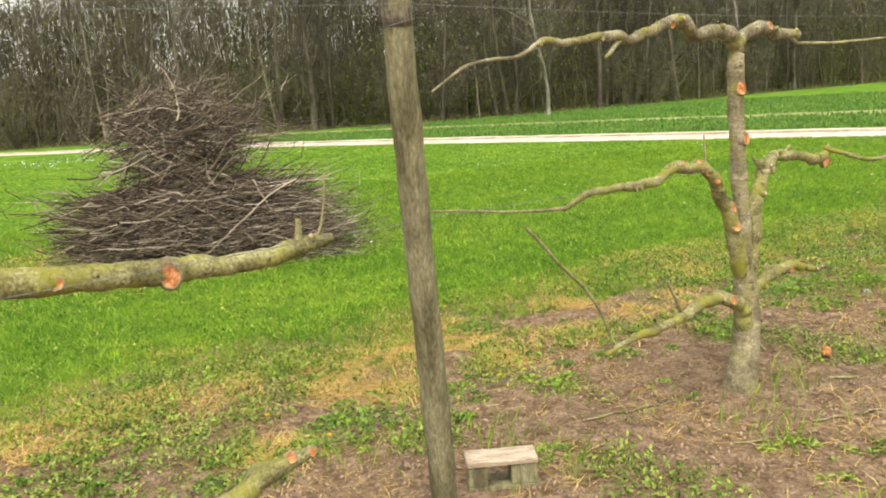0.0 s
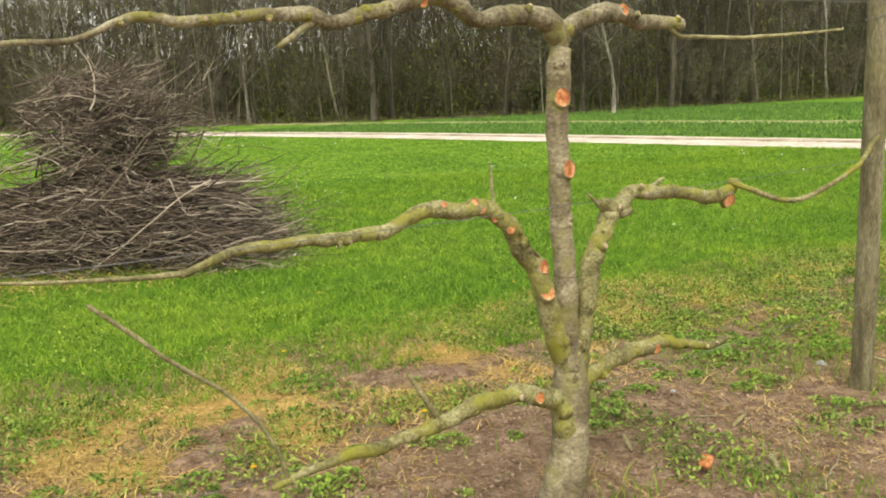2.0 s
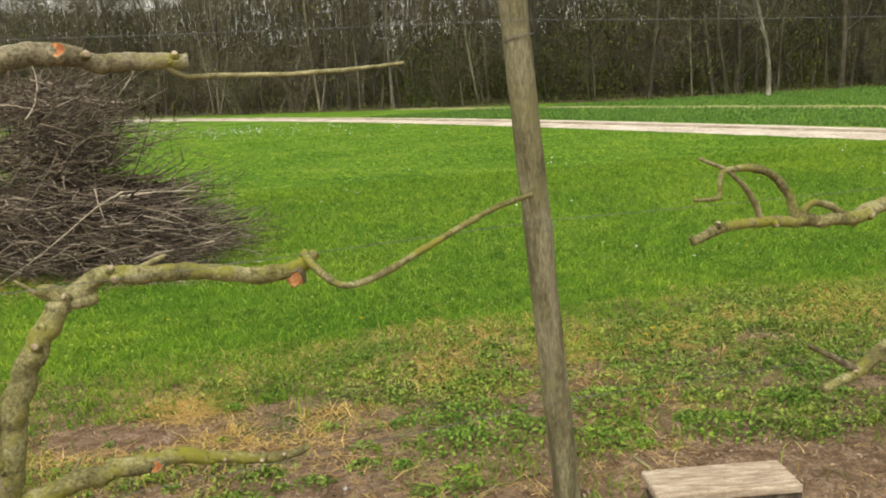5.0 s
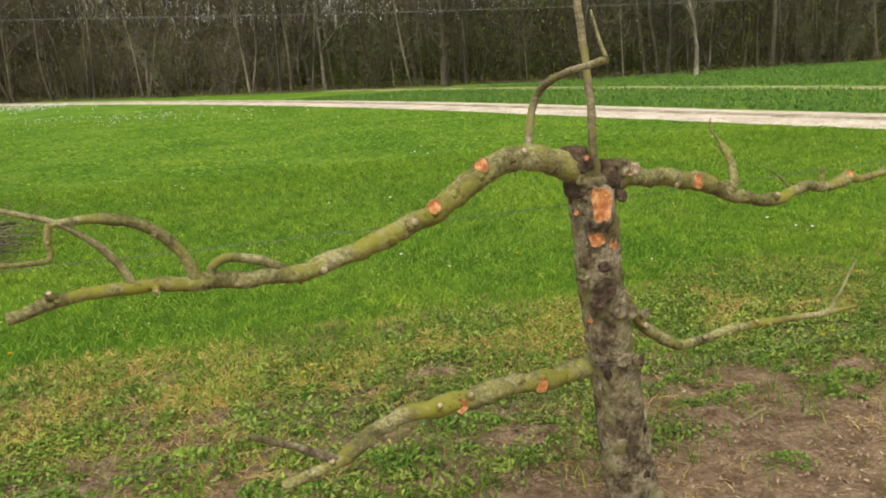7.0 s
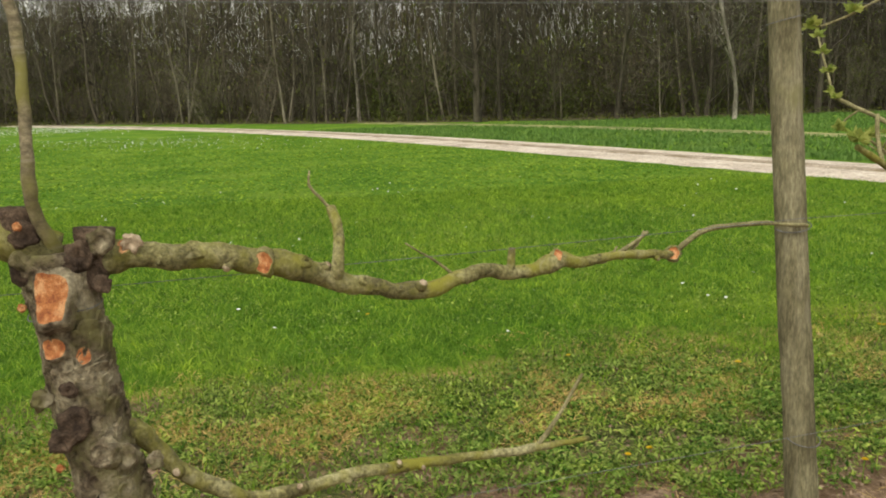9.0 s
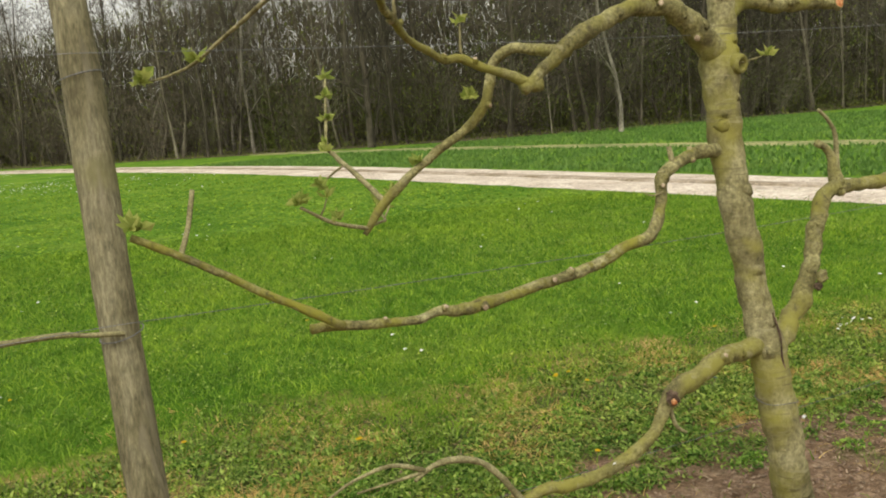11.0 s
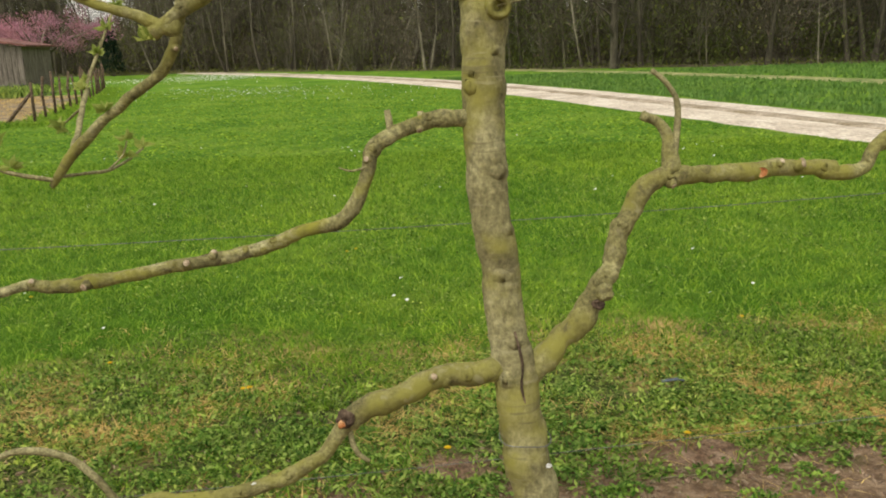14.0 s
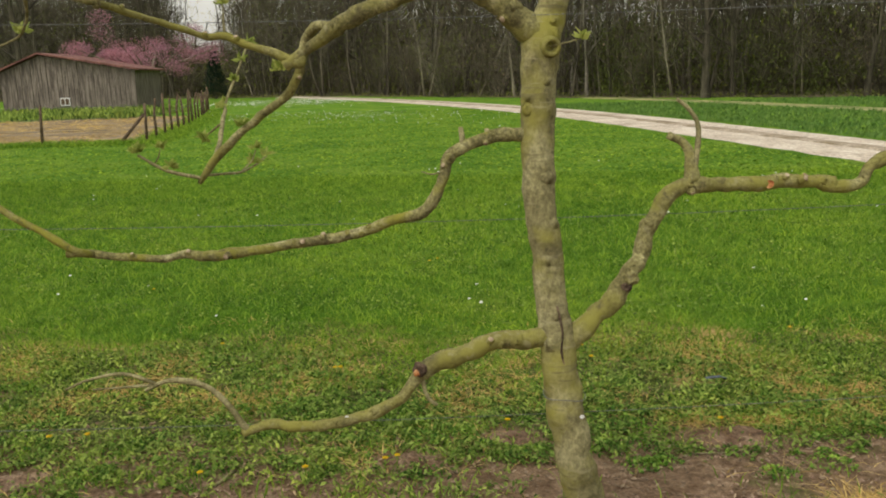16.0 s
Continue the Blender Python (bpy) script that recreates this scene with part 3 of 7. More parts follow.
limb(t1, "branch", [(-3.734, -0.141, 0.299, 0.044), (-3.764, -0.142, 0.386, 0.0378), (-3.863, -0.155, 0.445, 0.0305), (-3.983, -0.175, 0.468, 0.0269), (-4.098, -0.193, 0.483, 0.0253), (-4.231, -0.217, 0.456, 0.0221), (-4.355, -0.239, 0.444, 0.0198), (-4.527, -0.268, 0.447, 0.0174), (-4.643, -0.288, 0.445, 0.013), (-4.802, -0.316, 0.43, 0.0088)])
limb(t1, "twig", [(-4.261, -0.222, 0.47, 0.0084), (-4.356, -0.23, 0.631, 0.0073)])
limb(t1, "twig", [(-4.755, -0.307, 0.453, 0.0059), (-4.776, -0.307, 0.53, 0.0059), (-4.823, -0.31, 0.619, 0.0058), (-4.91, -0.32, 0.723, 0.0056), (-5.025, -0.334, 0.822, 0.006), (-5.102, -0.343, 0.9, 0.0059), (-5.191, -0.354, 0.989, 0.0057)])
limb(t1, "branch", [(-3.682, -0.127, 0.406, 0.0342), (-3.622, -0.114, 0.448, 0.0312), (-3.51, -0.094, 0.475, 0.0292), (-3.375, -0.07, 0.488, 0.0273), (-3.286, -0.056, 0.48, 0.0269), (-3.204, -0.041, 0.485, 0.0246), (-3.132, -0.03, 0.46, 0.0178), (-3.004, -0.011, 0.422, 0.0164), (-2.915, 0.004, 0.407, 0.0148), (-2.827, 0.019, 0.42, 0.0103)])
limb(t1, "twig", [(-3.508, -0.093, 0.495, 0.0067), (-3.484, -0.086, 0.546, 0.005)])
limb(t1, "twig", [(-4, -0.148, 1.059, 0.0052), (-4.006, -0.142, 1.207, 0.0034)])
pruning_cut(t1, (-3.71, -0.082, 1.39, 0.029))
pruning_cut(t1, (-3.69, -0.09, 1.161, 0.0295))
pruning_cut(t1, (-3.821, -0.127, 0.862, 0.0232))
pruning_cut(t1, (-3.807, -0.129, 0.774, 0.0234))
pruning_cut(t1, (-3.949, -0.142, 0.997, 0.012))
pruning_cut(t1, (-4.057, -0.157, 1.073, 0.0102))
pruning_cut(t1, (-3.864, -0.156, 0.441, 0.0173))
pruning_cut(t1, (-3.282, -0.055, 0.476, 0.0173))
pruning_cut(t1, (-2.821, 0.048, 0.966, 0.0254))
pruning_cut(t1, (-4.193, -0.178, 1.108, 0.0099))
pruning_cut(t1, (-4.009, -0.151, 1.031, 0.0103))
pruning_cut(t1, (-4.083, -0.16, 1.106, 0.0116))
pruning_cut(t1, (-3.402, -0.016, 1.673, 0.0212))
pruning_cut(t1, (-4.224, -0.156, 1.669, 0.0159))
limb(t2, "trunk", [(0.163, -0.002, -0.02, 0.083), (0.123, -0.009, 0.23, 0.079), (0.088, -0.015, 0.447, 0.0735), (0.058, -0.02, 0.634, 0.069), (0.028, -0.025, 0.814, 0.067), (0.015, -0.027, 0.967, 0.0655), (-0.003, -0.03, 1.098, 0.066), (-0.014, -0.032, 1.167, 0.07)])
limb(t2, "stub", [(-0.048, -0.038, 1.139, 0.0442), (-0.065, -0.041, 1.212, 0.0438), (-0.068, -0.042, 1.268, 0.0401)])
limb(t2, "stub", [(0.056, -0.021, 1.127, 0.0451), (0.07, -0.018, 1.17, 0.0414), (0.075, -0.017, 1.21, 0.0431)])
limb(t2, "branch", [(-0.068, -0.042, 1.195, 0.0474), (-0.131, -0.052, 1.223, 0.0416), (-0.222, -0.068, 1.248, 0.0391), (-0.312, -0.083, 1.244, 0.0368), (-0.399, -0.098, 1.215, 0.0347), (-0.496, -0.114, 1.157, 0.0326), (-0.598, -0.132, 1.112, 0.0305), (-0.714, -0.151, 1.074, 0.0283), (-0.85, -0.175, 1.038, 0.0254), (-0.963, -0.194, 1.019, 0.0226), (-1.085, -0.214, 1.017, 0.0206), (-1.212, -0.236, 1.035, 0.0207), (-1.372, -0.263, 1.052, 0.0165), (-1.51, -0.287, 1.054, 0.016), (-1.656, -0.312, 1.027, 0.0155)])
limb(t2, "spur", [(-1.177, -0.23, 1.036, 0.0144), (-1.189, -0.232, 1.061, 0.0129), (-1.157, -0.227, 1.085, 0.0115), (-1.093, -0.216, 1.076, 0.0124), (-1.022, -0.204, 1.044, 0.0126), (-0.957, -0.193, 0.998, 0.0121)])
limb(t2, "branch", [(-1.229, -0.239, 1.06, 0.0149), (-1.263, -0.245, 1.131, 0.0147), (-1.322, -0.255, 1.191, 0.0144), (-1.401, -0.268, 1.224, 0.0134), (-1.462, -0.278, 1.23, 0.0119), (-1.516, -0.288, 1.23, 0.0091), (-1.539, -0.292, 1.228, 0.0091), (-1.546, -0.293, 1.189, 0.0085), (-1.547, -0.293, 1.149, 0.0078), (-1.604, -0.303, 1.148, 0.0065), (-1.649, -0.31, 1.153, 0.0057)])
limb(t2, "twig", [(-1.382, -0.265, 1.073, 0.0103), (-1.424, -0.272, 1.143, 0.0094), (-1.478, -0.281, 1.199, 0.0086), (-1.533, -0.291, 1.236, 0.0071), (-1.63, -0.307, 1.277, 0.0051)])
limb(t2, "branch", [(0.093, -0.014, 1.146, 0.0316), (0.173, -0.001, 1.149, 0.0285), (0.279, 0.017, 1.133, 0.0292), (0.402, 0.038, 1.106, 0.03), (0.519, 0.058, 1.075, 0.0282), (0.6, 0.072, 1.036, 0.0246), (0.714, 0.091, 1.003, 0.0224), (0.834, 0.112, 0.981, 0.0209), (0.913, 0.125, 1.006, 0.0189), (1.01, 0.142, 1.016, 0.0193), (1.111, 0.159, 0.999, 0.0189), (1.207, 0.175, 1.023, 0.0223), (1.287, 0.189, 1.006, 0.0148), (1.418, 0.211, 1.017, 0.0119), (1.595, 0.241, 0.997, 0.0132)])
limb(t2, "twig", [(1.595, 0.235, 0.998, 0.0082), (1.634, 0.225, 1.036, 0.0082), (1.69, 0.21, 1.069, 0.0075), (1.82, 0.18, 1.082, 0.0068), (1.985, 0.158, 1.07, 0.0055)])
limb(t2, "twig", [(1.399, 0.208, 1.019, 0.0064), (1.456, 0.217, 1.045, 0.0056), (1.507, 0.226, 1.073, 0.004)])
limb(t2, "branch", [(-0.022, 0.016, 0.51, 0.0333), (-0.091, 0.005, 0.512, 0.0329), (-0.217, -0.067, 0.532, 0.0325), (-0.353, -0.09, 0.535, 0.0309), (-0.504, -0.116, 0.531, 0.0292), (-0.664, -0.143, 0.54, 0.025), (-0.756, -0.159, 0.52, 0.023), (-0.865, -0.177, 0.471, 0.021), (-0.935, -0.189, 0.447, 0.0176), (-1.067, -0.211, 0.427, 0.0141)])
limb(t2, "twig", [(-0.919, -0.186, 0.472, 0.0128), (-1.025, -0.204, 0.534, 0.0109), (-1.144, -0.224, 0.595, 0.0091)])
limb(t2, "branch", [(0.118, -0.01, 0.753, 0.0235), (0.149, -0.005, 0.705, 0.0214), (0.189, 0.002, 0.651, 0.0208), (0.274, 0.017, 0.573, 0.0196), (0.365, 0.032, 0.524, 0.0183), (0.481, 0.052, 0.521, 0.0169), (0.643, 0.079, 0.532, 0.0155), (0.856, 0.116, 0.517, 0.0142), (1.129, 0.162, 0.495, 0.0111), (1.311, 0.193, 0.487, 0.0066)])
limb(t2, "twig", [(1.141, 0.164, 0.496, 0.0074), (1.225, 0.178, 0.595, 0.0056), (1.29, 0.189, 0.687, 0.0047)])
pruning_cut(t2, (0.429, 0.043, 1.101, 0.0231))
pruning_cut(t2, (-0.398, -0.098, 1.248, 0.0214))
pruning_cut(t2, (-0.573, -0.127, 1.174, 0.0208))
pruning_cut(t2, (-0.504, -0.116, 0.531, 0.0223))
pruning_cut(t2, (-0.217, -0.067, 0.528, 0.0253))
pruning_cut(t2, (0.138, -0.007, 1.179, 0.0164))
pruning_cut(t2, (1.595, 0.241, 1.0, 0.0181))
pruning_cut(t2, (1.207, 0.175, 1.052, 0.0138))
pruning_cut(t2, (0.099, -0.013, 0.952, 0.0161))
pruning_cut(t2, (-0.006, -0.031, 0.972, 0.0145))
limb(t3, "trunk", [(3.962, 0.226, 0.161, 0.064), (3.925, 0.224, 0.337, 0.0578), (3.897, 0.223, 0.49, 0.0589), (3.863, 0.259, 0.765, 0.0518), (3.848, 0.279, 0.894, 0.0474), (3.836, 0.299, 1.022, 0.0488), (3.824, 0.324, 1.179, 0.0502), (3.82, 0.347, 1.32, 0.0516), (3.821, 0.376, 1.489, 0.0544), (3.834, 0.399, 1.616, 0.0601), (3.862, 0.42, 1.715, 0.0473), (3.872, 0.438, 1.813, 0.0416), (3.877, 0.456, 1.912, 0.0373)])
limb(t3, "branch", [(3.81, 0.388, 1.636, 0.0441), (3.741, 0.382, 1.698, 0.0411), (3.68, 0.366, 1.746, 0.0364), (3.594, 0.348, 1.776, 0.0277), (3.503, 0.329, 1.782, 0.0254), (3.421, 0.316, 1.759, 0.0245), (3.342, 0.303, 1.726, 0.0245), (3.268, 0.284, 1.7, 0.027), (3.221, 0.27, 1.678, 0.0228), (3.169, 0.257, 1.635, 0.0187), (3.123, 0.248, 1.602, 0.0166), (3.065, 0.237, 1.555, 0.0173)])
limb(t3, "spur", [(3.225, 0.30, 1.665, 0.016), (3.205, 0.37, 1.675, 0.0166), (3.144, 0.424, 1.688, 0.0166), (3.085, 0.46, 1.656, 0.0158), (3.07, 0.468, 1.612, 0.0129)])
limb(t3, "branch", [(3.072, 0.462, 1.618, 0.0144), (3.062, 0.466, 1.575, 0.0155), (3.046, 0.467, 1.532, 0.0155), (2.991, 0.494, 1.465, 0.013)])
limb(t3, "branch", [(3.03, 0.475, 1.50, 0.0129), (2.991, 0.494, 1.462, 0.0138), (2.90, 0.51, 1.40, 0.0142), (2.815, 0.522, 1.335, 0.0145), (2.732, 0.532, 1.262, 0.0138), (2.69, 0.532, 1.212, 0.0115), (2.664, 0.531, 1.178, 0.0074)])
limb(t3, "twig", [(2.675, 0.531, 1.196, 0.0067), (2.569, 0.498, 1.228, 0.0059), (2.476, 0.492, 1.284, 0.0051)])
limb(t3, "twig", [(2.695, 0.535, 1.205, 0.0046), (2.766, 0.66, 1.199, 0.0045), (2.785, 0.77, 1.208, 0.0037), (2.809, 0.88, 1.236, 0.003)])
limb(t3, "twig", [(2.769, 0.68, 1.2, 0.003), (2.80, 0.72, 1.235, 0.0025), (2.81, 0.74, 1.275, 0.002)])
limb(t3, "twig", [(2.53, 0.495, 1.25, 0.003), (2.545, 0.495, 1.275, 0.0025), (2.553, 0.496, 1.30, 0.002)])
limb(t3, "twig", [(2.735, 0.532, 1.27, 0.0098), (2.712, 0.65, 1.32, 0.009), (2.685, 0.77, 1.372, 0.0082), (2.663, 0.868, 1.412, 0.0076), (2.655, 0.90, 1.435, 0.0058), (2.672, 0.96, 1.51, 0.0048), (2.69, 1.02, 1.59, 0.0044), (2.71, 1.081, 1.667, 0.0036)])
limb(t3, "twig", [(2.68, 0.79, 1.375, 0.004), (2.64, 0.80, 1.345, 0.0035), (2.60, 0.80, 1.315, 0.0025)])
limb(t3, "branch", [(3.113, 0.240, 1.564, 0.0144), (3.05, 0.238, 1.59, 0.0132), (2.975, 0.235, 1.62, 0.0122), (2.892, 0.232, 1.653, 0.0112), (2.842, 0.225, 1.652, 0.0108), (2.775, 0.18, 1.68, 0.0102), (2.715, 0.13, 1.70, 0.0098), (2.638, 0.0, 1.731, 0.0092), (2.57, -0.14, 1.757, 0.0085), (2.505, -0.27, 1.775, 0.0065)])
limb(t3, "branch", [(3.77, 0.342, 1.333, 0.0243), (3.709, 0.334, 1.335, 0.022), (3.652, 0.325, 1.326, 0.0198), (3.588, 0.312, 1.301, 0.0183), (3.541, 0.299, 1.268, 0.0182), (3.524, 0.289, 1.22, 0.0168), (3.501, 0.274, 1.152, 0.0175), (3.449, 0.26, 1.111, 0.0174), (3.369, 0.244, 1.084, 0.0166), (3.288, 0.229, 1.061, 0.0165), (3.181, 0.21, 1.039, 0.0157), (3.05, 0.189, 1.026, 0.0149), (2.947, 0.173, 1.014, 0.0148), (2.839, 0.156, 1.002, 0.0173), (2.746, 0.144, 1.008, 0.0132), (2.66, 0.13, 1.001, 0.0118), (2.405, 0.1, 1.03, 0.0128)])
limb(t3, "branch", [(2.455, 0.047, 1.045, 0.0111), (2.359, 0.045, 1.099, 0.0104), (2.247, 0.04, 1.172, 0.0096), (2.109, 0.035, 1.258, 0.0084), (2.028, 0.03, 1.303, 0.0079)])
limb(t3, "spur", [(2.125, 0.04, 1.25, 0.0065), (2.15, 0.09, 1.31, 0.0055), (2.17, 0.12, 1.385, 0.005)])
limb(t3, "spur", [(3.587, 0.314, 1.318, 0.0091), (3.58, 0.321, 1.364, 0.0084)])
limb(t3, "spur", [(3.664, 0.327, 1.329, 0.0092), (3.66, 0.331, 1.357, 0.0078)])
limb(t3, "branch", [(3.844, 0.247, 0.709, 0.032), (3.72, 0.23, 0.711, 0.0292), (3.632, 0.214, 0.693, 0.0282), (3.544, 0.197, 0.662, 0.0282), (3.465, 0.179, 0.625, 0.0264), (3.421, 0.166, 0.584, 0.0193), (3.368, 0.149, 0.525, 0.0176), (3.264, 0.129, 0.495, 0.0184), (3.177, 0.114, 0.477, 0.0166), (3.074, 0.099, 0.475, 0.0166), (2.989, 0.089, 0.486, 0.0156), (2.904, 0.073, 0.464, 0.0113)])
limb(t3, "twig", [(2.916, 0.077, 0.477, 0.0095), (2.871, 0.082, 0.54, 0.0087), (2.813, 0.084, 0.599, 0.0086), (2.738, 0.078, 0.629, 0.0086), (2.671, 0.069, 0.629, 0.0077), (2.617, 0.057, 0.606, 0.0052)])
limb(t3, "twig", [(2.634, 0.064, 0.632, 0.006), (2.555, 0.058, 0.661, 0.0051), (2.455, 0.042, 0.647, 0.0043), (2.386, 0.027, 0.62, 0.0034)])
limb(t3, "twig", [(2.637, 0.063, 0.622, 0.0043), (2.554, 0.051, 0.619, 0.0034), (2.463, 0.038, 0.616, 0.0026)])
limb(t3, "branch", [(3.89, 0.249, 0.685, 0.0375), (3.943, 0.264, 0.728, 0.0333), (4.019, 0.286, 0.796, 0.0313), (4.081, 0.306, 0.864, 0.03), (4.128, 0.326, 0.94, 0.0279), (4.157, 0.343, 1.018, 0.0272), (4.2, 0.362, 1.095, 0.0273), (4.252, 0.379, 1.151, 0.0266), (4.302, 0.389, 1.171, 0.026), (4.396, 0.401, 1.163, 0.0239), (4.507, 0.416, 1.16, 0.0233), (4.621, 0.432, 1.162, 0.0212), (4.752, 0.451, 1.163, 0.0191)])
limb(t3, "branch", [(4.747, 0.448, 1.151, 0.0198), (4.839, 0.462, 1.156, 0.0176), (4.87, 0.474, 1.201, 0.0168), (4.935, 0.488, 1.232, 0.0169), (5.064, 0.503, 1.212, 0.0155)])
limb(t3, "twig", [(4.887, 0.478, 1.208, 0.017), (4.977, 0.493, 1.227, 0.0153), (5.076, 0.505, 1.211, 0.0145), (5.245, 0.516, 1.141, 0.0129)])
limb(t3, "spur", [(4.298, 0.393, 1.193, 0.0237), (4.292, 0.402, 1.252, 0.0163), (4.268, 0.407, 1.301, 0.0133), (4.225, 0.404, 1.323, 0.0103)])
limb(t3, "spur", [(4.308, 0.4, 1.229, 0.0104), (4.323, 0.421, 1.338, 0.0074), (4.295, 0.426, 1.395, 0.0067), (4.254, 0.427, 1.431, 0.0059)])
limb(t3, "branch", [(3.885, 0.431, 1.757, 0.0374), (3.937, 0.444, 1.793, 0.0303), (4.041, 0.459, 1.796, 0.0269), (4.162, 0.475, 1.787, 0.0249), (4.269, 0.49, 1.79, 0.0207), (4.404, 0.509, 1.792, 0.0194)])
pruning_cut(t3, (4.549, 0.422, 1.159, 0.0136))
pruning_cut(t3, (4.41, 0.51, 1.791, 0.0194))
limb(t0, "branch", [(-7.433, -0.433, 1.143, 0.0383), (-7.126, -0.403, 1.124, 0.0408), (-6.948, -0.385, 1.107, 0.0397), (-6.782, -0.368, 1.08, 0.0381), (-6.659, -0.356, 1.064, 0.0369), (-6.526, -0.343, 1.05, 0.0356), (-6.395, -0.33, 1.04, 0.0341), (-6.255, -0.315, 1.03, 0.0293), (-6.101, -0.3, 1.028, 0.0273), (-5.97, -0.287, 1.043, 0.0216), (-5.891, -0.279, 1.051, 0.0135)])
limb(t0, "branch", [(-7.391, -0.429, 0.44, 0.0341), (-6.89, -0.379, 0.32, 0.0381), (-6.472, -0.337, 0.295, 0.0385), (-6.303, -0.32, 0.33, 0.0369), (-6.192, -0.309, 0.367, 0.0313), (-6.077, -0.298, 0.389, 0.022), (-6.022, -0.292, 0.396, 0.0154)])
pruning_cut(t0, (-6.687, -0.359, 1.063, 0.0176))
pruning_cut(t0, (-6.407, -0.331, 1.03, 0.0295))
pruning_cut(t0, (-6.11, -0.301, 0.442, 0.0184))
pruning_cut(t0, (-6.037, -0.294, 0.401, 0.0137))
limb(t0, "twig", [(-5.958, -0.286, 1.039, 0.0054), (-5.929, -0.283, 1.089, 0.0048), (-5.908, -0.281, 1.169, 0.0041), (-5.899, -0.28, 1.25, 0.0034)])
limb(t0, "spur", [(-6.011, -0.291, 1.051, 0.0107), (-6.001, -0.29, 1.126, 0.0086)])
limb(t2, "twig", [(0.892, 0.122, 1.024, 0.0042), (0.846, 0.114, 1.06, 0.0035), (0.773, 0.101, 1.11, 0.002)])
limb(t2, "spur", [(1.066, 0.151, 1.006, 0.0117), (1.071, 0.152, 1.07, 0.0094)])
limb(t2, "spur", [(1.178, 0.17, 1.009, 0.0134), (1.2, 0.174, 1.043, 0.0112)])
limb(t2, "twig", [(1.419, 0.211, 1.005, 0.0055), (1.47, 0.22, 1.04, 0.0047), (1.494, 0.224, 1.077, 0.0032)])
limb(t2, "twig", [(1.282, 0.188, 1.012, 0.0046), (1.363, 0.202, 1, 0.0039), (1.403, 0.209, 1.041, 0.0031)])

limb(t2, "shoot", [(-0.215, -0.04, 1.25, 0.0135), (-0.20, -0.01, 1.33, 0.0125), (-0.163, 0.005, 1.429, 0.0115), (-0.125, -0.12, 1.492, 0.011), (-0.078, -0.278, 1.527, 0.010)])
limb(t2, "twig", [(-0.078, -0.275, 1.525, 0.006), (-0.095, -0.27, 1.57, 0.005), (-0.12, -0.26, 1.66, 0.003)])
limb(t2, "shoot", [(0.0, -0.055, 1.17, 0.016), (-0.02, -0.09, 1.25, 0.0135), (-0.03, -0.09, 1.34, 0.0125), (-0.028, -0.07, 1.464, 0.0115), (-0.031, -0.043, 1.602, 0.012), (-0.045, -0.035, 1.72, 0.011), (-0.06, -0.03, 1.86, 0.009)])
limb(t2, "spur", [(0.60, 0.07, 1.04, 0.019), (0.599, 0.045, 1.075, 0.016), (0.605, 0.08, 1.14, 0.0135), (0.596, 0.126, 1.211, 0.012)])
limb(t2, "twig", [(0.592, 0.124, 1.208, 0.0045), (0.57, 0.12, 1.235, 0.004), (0.545, 0.12, 1.265, 0.0035), (0.548, 0.12, 1.30, 0.0025)])
limb(t1, "twig", [(-2.79, 0.056, 1.04, 0.0136), (-2.76, -0.06, 1.0, 0.0122), (-2.70, -0.16, 0.977, 0.0105), (-2.6, -0.21, 1.01, 0.0105), (-2.452, -0.249, 1.091, 0.01), (-2.27, -0.17, 1.15, 0.009), (-2.06, -0.055, 1.18, 0.007)])
limb(t1, "twig", [(-3.156, 0.025, 1.641, 0.0111), (-3.089, 0.034, 1.595, 0.009), (-2.95, 0.045, 1.592, 0.008), (-2.75, 0.0, 1.585, 0.0075), (-2.6, -0.1, 1.592, 0.006), (-2.5, -0.2, 1.6, 0.005)])


# lower bark of the two trunks that run into the ground
limb(t3, "root_flare", [(3.995, 0.228, -0.06, 0.085), (3.985, 0.229, 0.03, 0.073), (3.962, 0.229, 0.165, 0.0635)])
limb(t1, "root_flare", [(-3.80, -0.168, -0.06, 0.09), (-3.792, -0.166, 0.0, 0.077), (-3.765, -0.157, 0.08, 0.07)])
limb(t2, "root_flare", [(0.175, 0.0, -0.08, 0.112), (0.165, -0.001, -0.01, 0.092), (0.15, -0.004, 0.08, 0.083)])


